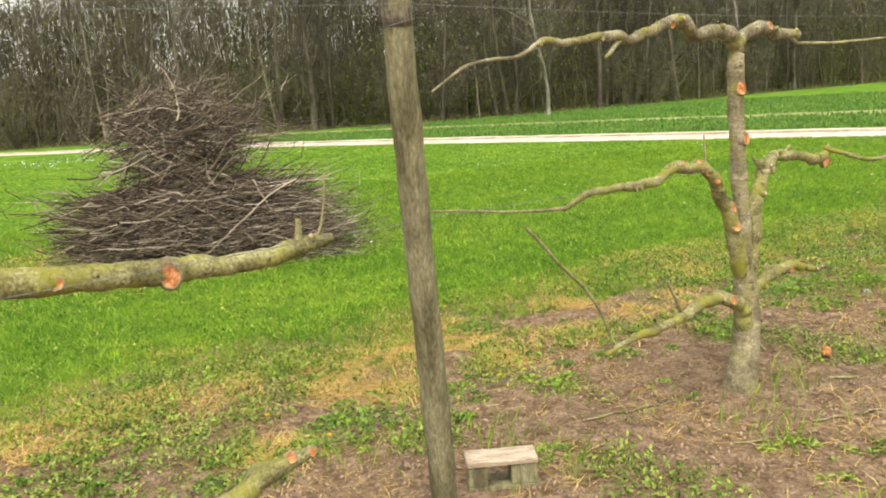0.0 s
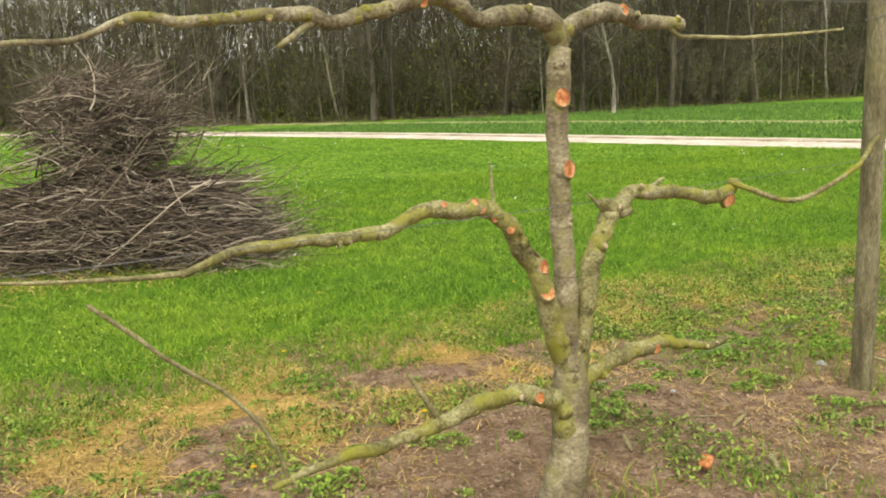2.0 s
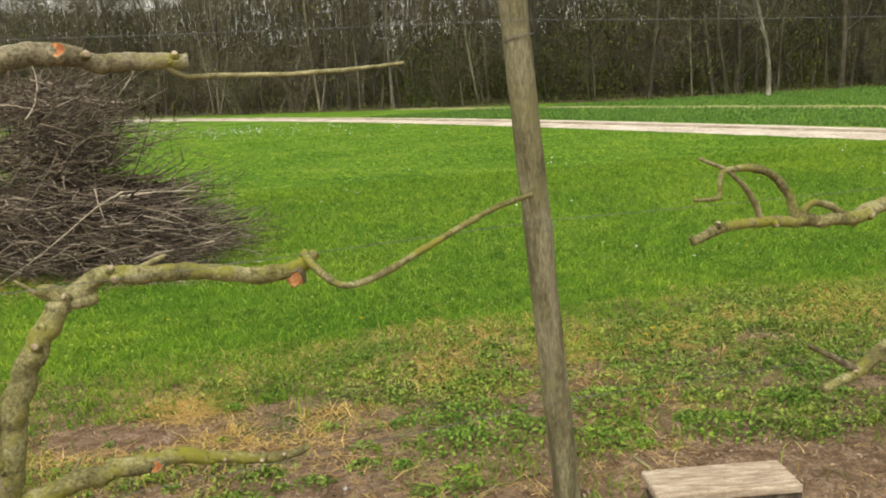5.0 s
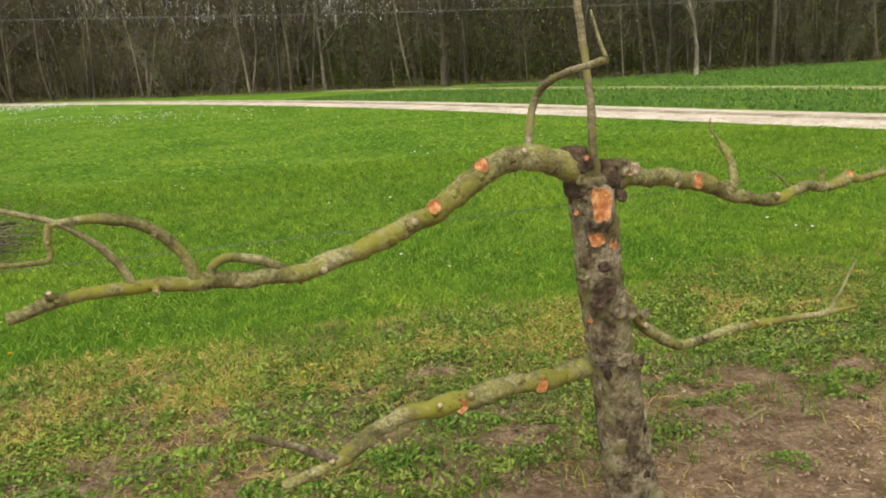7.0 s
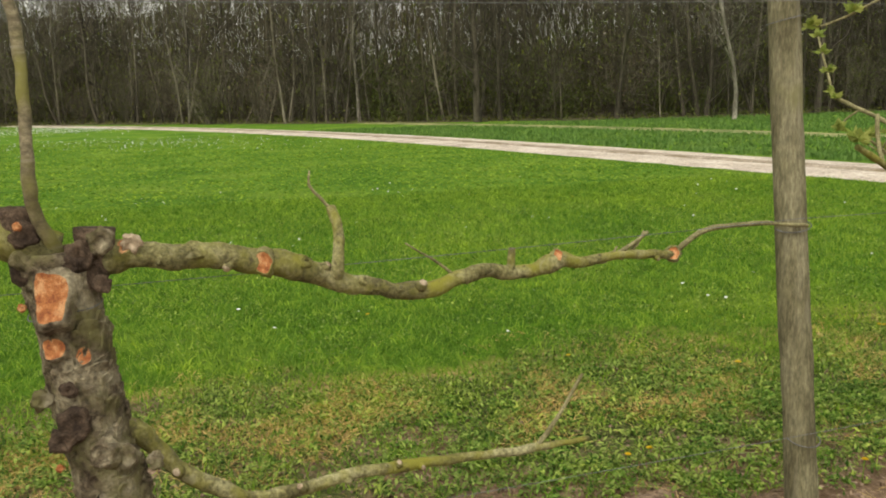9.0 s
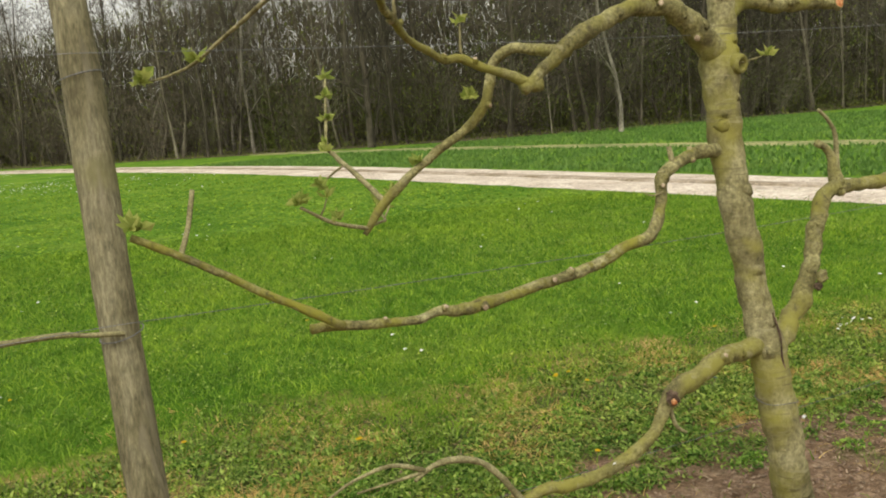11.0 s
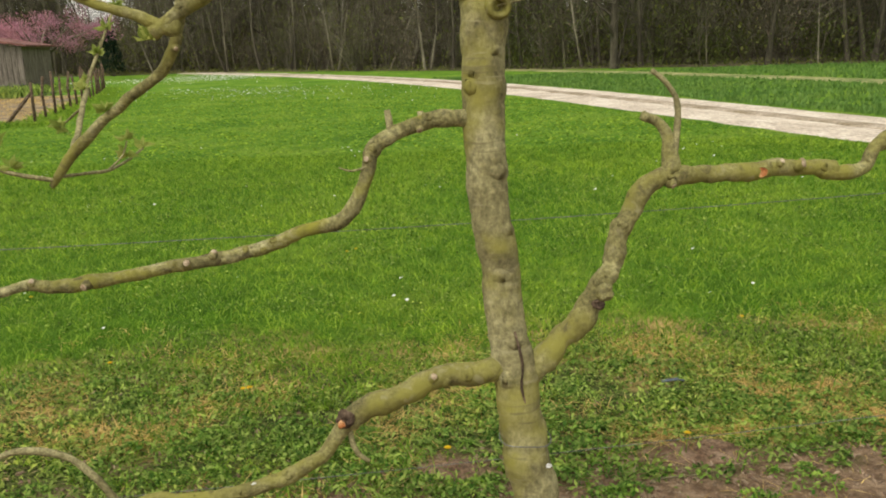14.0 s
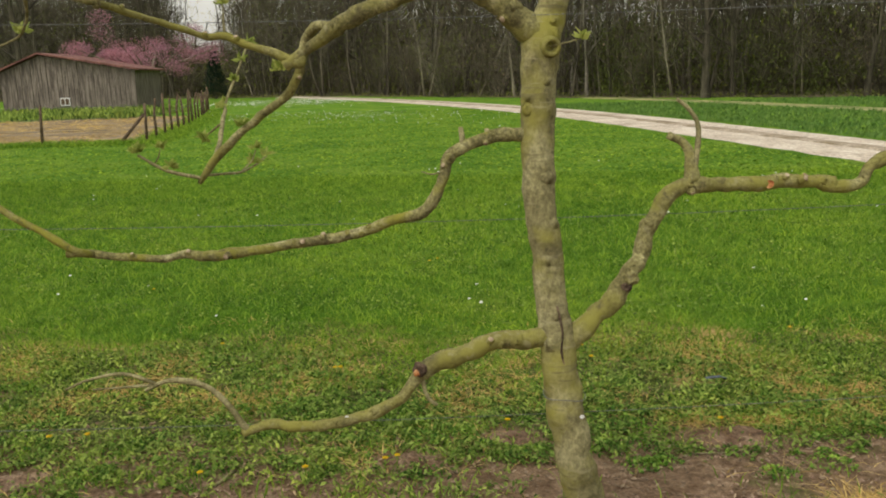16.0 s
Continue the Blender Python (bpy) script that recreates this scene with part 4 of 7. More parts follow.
# ---------------------------------------------------------------- bark scales on the old trunk
def bark_scales(tree, axis, count, seed):
    """Loose plates of bark standing off the trunk."""
    thing, bark, o = tree
    rnd = random.Random(seed)
    bm = bmesh.new()
    for _ in range(count):
        u = rnd.random() ** 0.9 * (len(axis) - 1)
        a, b = Vector(axis[int(u)]), Vector(axis[min(int(u) + 1, len(axis) - 1)])
        c = a.lerp(b, u - int(u))
        w = rnd.uniform(0, 2 * math.pi)
        n = Vector((math.cos(w), math.sin(w), rnd.uniform(-0.1, 0.2))).normalized()
        s = n.cross(Vector((0, 0, 1))).normalized()
        up = s.cross(n)
        p = c.xyz - o + n * (c.w * 0.93)
        wd, hg = rnd.uniform(0.008, 0.022), rnd.uniform(0.012, 0.04)
        lift = rnd.uniform(0.003, 0.011)
        q = [p + s * wd * x + up * hg * z + n * (lift if z > 0 else 0.001) * rnd.uniform(0.6, 1.4) for x, z in ((-1, -1), (0.1, -1.25), (1, -0.8), (1.05, 0.6), (0.2, 1.0), (-0.9, 0.8))]
        top = [bm.verts.new(v + n * 0.004) for v in q]
        low = [bm.verts.new(v - n * 0.004) for v in q]
        bm.faces.new(top)
        for k in range(6):
            bm.faces.new((low[k], low[(k + 1) % 6], top[(k + 1) % 6], top[k]))
    part("flaking_bark", bm, BARK_OLD, thing, "loose flaking bark plates", smooth=False)


bark_scales(t2, [(0.163, -0.002, 0.0, 0.085), (0.123, -0.009, 0.23, 0.079), (0.088, -0.015, 0.447, 0.0735), (0.058, -0.02, 0.634, 0.069), (0.028, -0.025, 0.814, 0.067), (0.015, -0.027, 0.967, 0.0655), (-0.003, -0.03, 1.12, 0.066)], 900, 3)


# ---------------------------------------------------------------- buds, knots and young leaves on the limbs
def knots():
    """Flat bark knots, bud scars and short cut-back spurs along the grown limbs."""
    rnd = random.Random(31)
    for (thing, bark, o), pts, trunk in GROWN:
        length = sum((b.xyz - a.xyz).length for a, b in zip(pts, pts[1:]))
        for _ in range(int(length * (11 if not trunk else 7))):
            k = rnd.randrange(len(pts) // 12 + 2, len(pts) - 2)
            p = pts[k]
            if p.w < 0.006:
                continue
            along = (pts[k + 1].xyz - pts[k - 1].xyz).normalized()
            n = Vector((rnd.uniform(-0.7, 0.7), -0.7, rnd.uniform(-0.9, 1.1)))
            if trunk:
                n = Vector((rnd.uniform(-1, 1), -0.6, rnd.uniform(-0.1, 0.3)))
            n = (n - along * n.dot(along)).normalized()
            spur = rnd.random() < 0.3 and not trunk
            r = min(p.w * rnd.uniform(0.26, 0.5), 0.017) if not spur else min(0.3 * p.w + 0.003, 0.011) * rnd.uniform(0.8, 1.1)
            tall = r * rnd.uniform(0.2, 0.5) if not spur else r * rnd.uniform(0.8, 2.0)
            n2 = (n + along * rnd.uniform(-0.5, 0.5) + Vector((0, 0, 0.3 if spur else 0))).normalized()
            bm = bmesh.new()
            base = p.xyz + n * p.w * 0.75
            tip = p.xyz + n * p.w * 0.95 + n2 * tall
            rows = [Vector((*base, r * 1.7)), Vector((*(base.lerp(tip, 0.5)), r * 1.35)), Vector((*(base.lerp(tip, 0.85)), r * 1.0)), Vector((*tip, r * (0.9 if spur else 0.55)))]
            if not spur:
                rows.append(Vector((*(tip - n * r * 0.25), r * 0.2)))
            tube(bm, rows, 10, 0.3, rnd.random() * 9, scale=55)
            skin = BARK_GREY if bark is BARK and trunk else BARK_T3_STEM if bark is BARK_T3 and trunk else BARK if bark is BARK_OLD and not trunk else bark
            ob = part("spur_stub" if spur else "knot", bm, DEAD_BARK if rnd.random() < (0.3 if bark is BARK_OLD and trunk else 0.0) else skin, thing)
            if spur:
                ob.data.materials.append(CUT_OLD)
                ob.data.polygons[len(ob.data.polygons) - 1].material_index = 1


knots()


def burl(tree, p, r, seed, mat, name="knot", label="", flat=0.6):
    """A swollen lump of bark with a sunken, broken middle."""
    thing, bark, o = tree
    bm = bmesh.new()
    bmesh.ops.create_icosphere(bm, subdivisions=3, radius=r)
    for v in bm.verts:
        d = v.co.normalized()
        v.co *= 1 + 0.45 * noise.noise(d * 1.7 + Vector((seed, 0, 0))) + 0.22 * noise.noise(d * 5 + Vector((0, seed, 0)))
        v.co.y *= flat
        if d.y < -0.75:
            v.co.y += r * 1.6 * (-d.y - 0.75)
        v.co += Vector(p) - o
    return part(name, bm, mat, thing, label)


def trunk_tie(tree, z, tilt=0.0):
    """A wire wound once round the trunk."""
    thing, bark, o = tree
    core = min(AXES_OF[thing.name], key=lambda p: abs(p.z - z) - p.w)
    bm = bmesh.new()
    tube(bm, [Vector((core.x + (core.w * 1.1 + 0.002) * math.cos(w), core.y + (core.w * 1.1 + 0.002) * math.sin(w), z + tilt * math.cos(w) + 0.004 * math.sin(3 * w), 0.0014)) for w in np.linspace(0, 6.4, 26)], 5)
    part("wire_tie", bm, WIRE, thing, "thin wire wound round the trunk")


# the old tree: large wound, smaller cuts, swollen and broken bark at the head
pruning_cut(t2, (0.008, -0.03, 1.078, 0.05), 0.66, 2.2, 1.22)
pruning_cut(t2, (0.0, -0.03, 0.967, 0.021), 1.1, 1.5, 1.18)
pruning_cut(t2, (0.092, -0.012, 0.95, 0.017), 0.9, 1.0, 1.12)
for k, (p, r) in enumerate([((0.012, -0.095, 0.812), 0.036), ((-0.02, -0.10, 0.775), 0.026), ((0.06, -0.095, 0.735), 0.033), ((0.10, -0.085, 0.72), 0.028), ((0.004, -0.098, 0.885), 0.017), ((-0.055, -0.07, 0.86), 0.022), ((0.07, -0.10, 0.56), 0.027), ((0.13, -0.09, 0.55), 0.022), ((0.045, -0.07, 0.53), 0.035), ((-0.052, -0.085, 1.215), 0.030), ((-0.075, -0.07, 1.25), 0.024), ((-0.06, -0.085, 1.165), 0.022), ((0.045, -0.075, 1.165), 0.028), ((0.09, -0.07, 1.19), 0.026), ((0.03, -0.085, 1.145), 0.020), ((-0.03, -0.08, 1.125), 0.019), ((0.085, -0.07, 1.10), 0.02), ((0.16, -0.08, 0.70), 0.02), ((0.11, -0.10, 0.42), 0.022)]):
    burl(t2, p, r, k * 1.7, DEAD_BARK if k in (0, 1, 4, 8, 9, 10, 12, 14, 16) else BARK_OLD, label="dark broken knot in the bark" if k in (0, 9) else "")
for k, p in enumerate([(-0.058, -0.108, 1.235), (-0.075, -0.066, 1.06), (-0.035, -0.072, 0.705)]):
    burl(t2, p, 0.0085, k + 3.3, CUT_WOOD, "bark_scar", "reddish torn scar")
burl(t2, (0.147, -0.04, 1.177), 0.021, 2.0, CUT_OLD, "spur_stub", "pale cut stub")
trunk_tie(t2, 0.552, 0.006)
trunk_tie(t2, 1.045, 0.012)
trunk_tie(t3, 0.53, -0.004)
# the dark end of a lower limb of the ochre tree, the curl below it and two white scars
burl(t3, (3.448, 0.15, 0.640), 0.021, 4.4, DEAD_BARK, "knob", "dark knob with a pinkish cut")
burl(t3, (3.44, 0.13, 0.635), 0.009, 1.1, CUT_WOOD, "bark_scar", "pinkish cut face")
burl(t3, (3.945, 0.166, 0.48), 0.0065, 1.9, PAINT_FLECK, "bark_scar", "whitish scar", 0.25)
burl(t3, (3.221, 0.112, 0.494), 0.009, 2.9, PAINT_FLECK, "bark_scar", "whitish scar", 0.4)
burl(t3, (4.10, 0.25, 0.90), 0.022, 6.1, BARK_T3)
burl(t3, (4.085, 0.25, 0.87), 0.014, 7.1, DEAD_BARK)
burl(t1, (-3.86, -0.155, 0.90), 0.014, 8.1, DEAD_BARK, label="dark hollow knot")


def bud_leaves(tree, p, seed, size=1.0):
    """A tuft of young leaves opening at the tip of a spur."""
    thing, bark, o = tree
    rnd = random.Random(seed)
    bm = bmesh.new()
    c = Vector(p) - o
    for _ in range(rnd.randint(9, 14)):
        d = Vector((rnd.uniform(-1, 1), rnd.uniform(-1, 1), rnd.uniform(-0.1, 1))).normalized()
        s = d.cross(Vector((rnd.uniform(-1, 1), rnd.uniform(-1, 1), rnd.uniform(-1, 1)))).normalized()
        n = d.cross(s)
        ln, wd = rnd.uniform(0.014, 0.03) * size, rnd.uniform(0.005, 0.009) * size
        v = [bm.verts.new(c + d * ln * a + s * wd * b + n * wd * e) for a, b, e in ((0, 0, 0), (0.45, 1, 0.35), (1, 0, -0.3), (0.45, -1, 0.35), (0.5, 0, -0.1))]
        for i, j in ((0, 1), (1, 2), (2, 3), (3, 0)):
            bm.faces.new((v[i], v[j], v[4]))
    part("young_leaves", bm, YOUNG, thing, "yellow-green leaf tuft just opening", smooth=False)


for k, p in enumerate([(2.71, 1.081, 1.667), (2.692, 1.03, 1.60), (2.675, 0.97, 1.525), (2.655, 0.905, 1.44), (2.645, 0.88, 1.42), (2.60, 0.80, 1.315), (2.61, 0.80, 1.30), (2.476, 0.492, 1.29), (2.47, 0.49, 1.30), (2.553, 0.496, 1.305), (2.58, 0.50, 1.24), (2.809, 0.88, 1.24), (2.81, 0.74, 1.28), (2.79, 0.78, 1.225), (3.0, 0.45, 1.555), (2.985, 0.45, 1.55), (2.835, 0.51, 1.375), (2.892, 0.23, 1.745), (2.642, -0.03, 1.80), (2.64, -0.035, 1.815), (2.088, 0.336, 1.642), (2.10, 0.33, 1.655), (2.226, 0.305, 1.69), (2.03, 0.03, 1.325), (2.05, 0.05, 1.315), (3.95, 0.32, 1.62)]):
    bud_leaves(t3, p, 40 + k, 1.5)
limb(t3, "twig", [(2.892, 0.232, 1.655, 0.0045), (2.891, 0.231, 1.70, 0.0032), (2.892, 0.23, 1.74, 0.002)])
limb(t3, "twig", [(2.638, -0.025, 1.73, 0.0045), (2.636, -0.03, 1.765, 0.0035), (2.642, -0.032, 1.80, 0.0022)])
limb(t3, "twig", [(2.505, -0.29, 1.775, 0.006), (2.40, 0.0, 1.80, 0.0055), (2.31, 0.2, 1.745, 0.005), (2.226, 0.305, 1.684, 0.004), (2.15, 0.33, 1.652, 0.003), (2.088, 0.336, 1.642, 0.002)])
limb(t3, "twig", [(3.86, 0.34, 1.60, 0.003), (3.91, 0.325, 1.61, 0.0025), (3.95, 0.32, 1.62, 0.0015)])
limb(t3, "spur", [(3.452, 0.178, 0.62, 0.009), (3.455, 0.17, 0.585, 0.008), (3.47, 0.165, 0.54, 0.007), (3.50, 0.16, 0.52, 0.004)])
limb(t3, "twig", [(3.53, 0.28, 1.235, 0.003), (3.49, 0.275, 1.225, 0.0025), (3.46, 0.273, 1.235, 0.0015)])


# the hollow stub below the fork of the ochre tree
stub = bmesh.new()
ro = Vector((3.858, 0.335, 1.597)) - t3[2]
n_, u_, v_ = Vector((0.25, -0.95, -0.1)).normalized(), Vector((0.95, 0.25, 0)).normalized(), Vector((0, -0.1, 0.99))
rings = []
for rr, dd in ((0.034, -0.05), (0.033, 0.0), (0.030, 0.012), (0.024, 0.016), (0.017, 0.012), (0.012, -0.012)):
    rings.append([stub.verts.new(ro + n_ * dd + (u_ * math.cos(w) + v_ * math.sin(w)) * rr * (1 + 0.12 * noise.noise(Vector((math.cos(w) * 2, math.sin(w) * 2, 5))))) for w in np.linspace(0, 2 * math.pi, 15)[:-1]])
for r0, r1 in zip(rings, rings[1:]):
    for k in range(14):
        stub.faces.new((r0[k], r0[(k + 1) % 14], r1[(k + 1) % 14], r1[k]))
stub.faces.new(rings[-1])
part("stub", stub, BARK_T3, t3[0], "healed branch stub with a hollow")
# the seam where two stems have grown together
seam = bmesh.new()
tube(seam, spline([(0.005 + x - 3.99, y - 0.23 - 0.053, z, 0.0032) for x, y, z in ((3.915, 0.237, 0.36), (3.903, 0.236, 0.42), (3.906, 0.236, 0.47), (3.888, 0.237, 0.53), (3.894, 0.237, 0.60), (3.878, 0.243, 0.68), (3.882, 0.252, 0.74), (3.866, 0.268, 0.82))], 0.02), 6, 0.5, 3, scale=40)
part("bark_seam", seam, DEAD_BARK, t3[0], "dark seam in the bark")


# ---------------------------------------------------------------- wires
def wire(points, label):
    bm = bmesh.new()
    pts = []
    for a, b in zip(points, points[1:]):
        a, b = Vector(a), Vector(b)
        for k in range(24):
            u = k / 24
            p = a.lerp(b, u)
            pts.append(Vector((p.x, p.y, p.z - 0.02 * 4 * u * (1 - u) * (b - a).length / 3.6, 0.0006)))
    pts.append(Vector((*points[-1], 0.0006)))
    tube(bm, pts, 5)
    tagged(part("trellis_wire", bm, WIRE), label, "wire", "wires of the trellis")


for z, name in ((1.71, "top"), (1.09, "middle"), (0.45, "low")):
    pts = [(-9.2, -0.62, z)]
    for base, top in POSTS:
        p = Vector(base).lerp(Vector(top), z / top[2])
        pts.append((p.x, p.y - 0.048, z))
    pts.append((8.9, 0.78, z))
    wire(pts, "thin galvanised " + name + " wire strung from post to post")
round_post((-9.1, -0.57, 0.0), (-9.25, -0.57, 1.84), 0.046, "weathered grey-brown round wooden trellis post, slightly leaning")
round_post((9.0, 0.82, 0.0), (8.82, 0.82, 1.95), 0.046, "weathered grey-brown round wooden trellis post, slightly leaning")


# ---------------------------------------------------------------- brush heap
def stick_mesh(seed, length, r):
    rnd = random.Random(seed)
    bm = bmesh.new()
    pts, p, d = [], Vector((-length / 2, 0, 0)), Vector((1, 0, 0))
    n = 9
    bend = (rnd.uniform(-0.13, 0.13), rnd.uniform(-0.13, 0.13))
    for k in range(n + 1):
        pts.append(Vector((*p, r * (1 - 0.75 * k / n))))
        d = (d + Vector((0, bend[0] + rnd.uniform(-0.2, 0.2), bend[1] + rnd.uniform(-0.2, 0.2)))).normalized()
        p = p + d * length / n
    tube(bm, pts, 5)
    for _ in range(5):
        k = rnd.randrange(3, n)
        a = pts[k].xyz
        q, d2 = [Vector((*a, pts[k].w * 0.7))], Vector((rnd.uniform(0.6, 1.2), rnd.uniform(-0.6, 0.6), rnd.uniform(-0.5, 0.6))).normalized()
        for j in range(4):
            d2 = (d2 + Vector((0.05, rnd.uniform(-0.2, 0.2), rnd.uniform(-0.2, 0.2)))).normalized()
            a = a + d2 * length * 0.09
            q.append(Vector((*a, pts[k].w * 0.7 * (1 - 0.22 * (j + 1)))))
        tube(bm, q, 4)
    me = bpy.data.meshes.new("stick")
    bm.to_mesh(me)
    bm.free()
    me.materials.append(BRUSH)
    me.shade_smooth()
    return me


heap = empty("brush_heap", (-4.34, 6.22, 0))
tagged(heap, "tall heap of dry grey-brown pruned branches on the meadow", "brush heap")
rnd = random.Random(8)
MESHES = [stick_mesh(100 + k, 0.8 + 0.07 * k, 0.0065 + 0.0014 * (k % 7)) for k in range(22)]
HEAP_TURN = -20.0


def stick_at(u, v, z, yaw, tilt, roll, me, name="stick", scale=1.0):
    ob = new(name, me)
    c = Matrix.Rotation(radians(HEAP_TURN), 4, 'Z') @ Vector((u, v, z))
    ob.parent = heap
    ob.matrix_basis = pose(c.x, c.y, c.z, roll, -tilt, yaw + HEAP_TURN) @ Matrix.Scale(scale, 4)
    return ob


for k in range(255):
    a, b = rnd.uniform(-0.85, 0.85), rnd.uniform(-0.95, 0.75)
    top = 0.74 * max(0.0, 1 - (abs(a) / 1.2) ** 3 - (b / 1.0) ** 2 * 0.5)
    z = 0.05 + rnd.random() ** 0.8 * top
    stick_at(a + 0.12, b, z, rnd.gauss(0, 32) + (180 if rnd.random() < 0.4 else 0), rnd.gauss(0, 9), rnd.uniform(0, 360), MESHES[rnd.randrange(22)], scale=rnd.uniform(0.62, 0.95))
for k in range(16):
    stick_at(rnd.uniform(-0.5, 0.9), rnd.uniform(-1.0, -0.7), rnd.uniform(0.3, 0.62), rnd.gauss(-15, 30), rnd.gauss(-28, 18), rnd.uniform(0, 360), MESHES[rnd.randrange(8)], scale=rnd.uniform(0.4, 0.65))
for k in range(190):
    z = 0.80 + 0.86 * rnd.random()
    w = 0.22 + 0.38 * math.sin((z - 0.76) * 3.3)
    a, b = rnd.uniform(-w, w) - 0.22 + 0.12 * z, rnd.uniform(-w, w) * 0.8
    stick_at(a, b, z, rnd.gauss(0, 45) + (180 if rnd.random() < 0.35 else 0), rnd.gauss(10, 20), rnd.uniform(0, 360), MESHES[rnd.randrange(12)], scale=rnd.uniform(0.5, 0.9))


def ribbons(name, rows, mat, parent=None, label=""):
    """Many thin three-sided twigs in one mesh, from rows of (start, end, radius)."""
    a = np.array([r[0] for r in rows], float)
    b = np.array([r[1] for r in rows], float)
    r = np.array([r[2] for r in rows], float)[:, None]
    d = b - a
    d /= np.linalg.norm(d, axis=1, keepdims=True)
    up = np.where(np.abs(d[:, 2:3]) > 0.9, np.array([[1.0, 0, 0]]), np.array([[0, 0, 1.0]]))
    s = np.cross(d, up)
    s /= np.linalg.norm(s, axis=1, keepdims=True)
    n = np.cross(s, d)
    vs = []
    for ang in (0, 2.094, 4.189):
        o = s * math.cos(ang) + n * math.sin(ang)
        vs += [a + o * r, b + o * r * 0.35]
    v = np.stack(vs, 1).reshape(-1, 3)
    base = np.arange(len(rows))[:, None] * 6
    f = np.concatenate([base + q for q in ([0, 2, 3, 1], [2, 4, 5, 3], [4, 0, 1, 5])], 0)
    return sheet(name, v, f, mat, parent, label)


rows = []
turn = Matrix.Rotation(radians(HEAP_TURN), 3, 'Z')


def crooked(p, d, length, r, bends=3):
    """A twig of a few bent pieces, with a side shoot."""
    a = Vector(p)
    way = Vector(d).normalized()
    for k in range(bends):
        way = (way + Vector((rnd.gauss(0, 0.2), rnd.gauss(0, 0.2), rnd.gauss(0, 0.17)))).normalized()
        b = a + way * length / bends
        b.z = max(b.z, 0.012)
        rows.append((turn @ a, turn @ b, r * (1 - 0.25 * k)))
        if rnd.random() < 0.4:
            s = (way + Vector((rnd.gauss(0, 0.6), rnd.gauss(0, 0.6), rnd.gauss(0.1, 0.5)))).normalized()
            e = b + s * length * 0.25
            e.z = max(e.z, 0.012)
            rows.append((turn @ b, turn @ e, r * 0.55))
        a = b


for k in range(1300):
    crooked((rnd.uniform(-0.95, 0.95), rnd.uniform(-0.7, 0.5), 0.04 + 0.66 * rnd.random()), (rnd.choice((-1, 1)), rnd.gauss(0, 0.5), rnd.gauss(0, 0.15)), rnd.uniform(0.4, 0.8), rnd.uniform(0.007, 0.013), 2)
for k in range(350):
    crooked((rnd.uniform(-0.4, 0.25), rnd.uniform(-0.3, 0.3), rnd.uniform(0.75, 1.25)), (rnd.choice((-1, 1)), rnd.gauss(0, 0.6), rnd.gauss(0.1, 0.3)), rnd.uniform(0.3, 0.6), rnd.uniform(0.005, 0.009), 2)
for k in range(1700):
    u, v = rnd.uniform(-1.12, 1.42), rnd.uniform(-1.15, 0.95)
    z = 0.03 + rnd.random() * 0.76 * max(0.05, 1 - (abs(u) / 1.5) ** 3 - (v / 1.05) ** 2 * 0.5)
    crooked((u, v, z), (rnd.choice((-1, 1, 1)), rnd.gauss(0, 0.5), rnd.gauss(-0.03, 0.24)), rnd.uniform(0.25, 0.8), rnd.uniform(0.0035, 0.0085))
for k in range(800):
    z = 0.75 + 0.95 * rnd.random()
    w = 0.24 + 0.40 * math.sin((z - 0.72) * 3.2)
    crooked((rnd.uniform(-w, w * 1.2) - 0.15, rnd.uniform(-w, w) * 0.8, z), (rnd.choice((-1, 1, 1)), rnd.gauss(0, 0.6), rnd.gauss(0.3, 0.5)), rnd.uniform(0.15, 0.5), rnd.uniform(0.0035, 0.0075))
for k in range(60):
    u, z = rnd.uniform(0.05, 0.5), rnd.uniform(0.95, 1.4)
    crooked((u, rnd.uniform(-0.35, 0.35), z), (1, rnd.gauss(0, 0.3), rnd.gauss(0.18, 0.16)), rnd.uniform(0.6, 1.3), 0.0062, 5)
for k in range(90):
    crooked((rnd.uniform(0.8, 1.25), rnd.uniform(-0.8, 0.6), rnd.uniform(0.15, 0.55)), (1, rnd.gauss(-0.1, 0.4), rnd.gauss(-0.1, 0.2)), rnd.uniform(0.3, 0.8), 0.0048, 4)
for k in range(46):
    crooked((rnd.uniform(-0.3, 1.0), rnd.uniform(-1.05, -0.75), rnd.uniform(0.05, 0.3)), (rnd.gauss(0.5, 0.4), -0.6, rnd.gauss(-0.15, 0.25)), rnd.uniform(0.3, 0.6), 0.006, 4)
tagged(ribbons("twig_tangle", rows, BRUSH, heap, "fine dry twigs"), kind="stuff")


# ---------------------------------------------------------------- small loose things on the soil
def box(bm, sx, sy, sz, at=(0, 0, 0), bevel=0.004, turn=None):
    m = Matrix.Translation(at) @ (turn or Matrix.Identity(4)) @ Matrix.Diagonal((sx, sy, sz, 1))
    g = bmesh.ops.create_cube(bm, size=1.0, matrix=m)
    if bevel:
        edges = {e for v in g["verts"] for e in v.link_edges}
        bmesh.ops.bevel(bm, geom=list(edges), offset=bevel, segments=1, affect='EDGES')


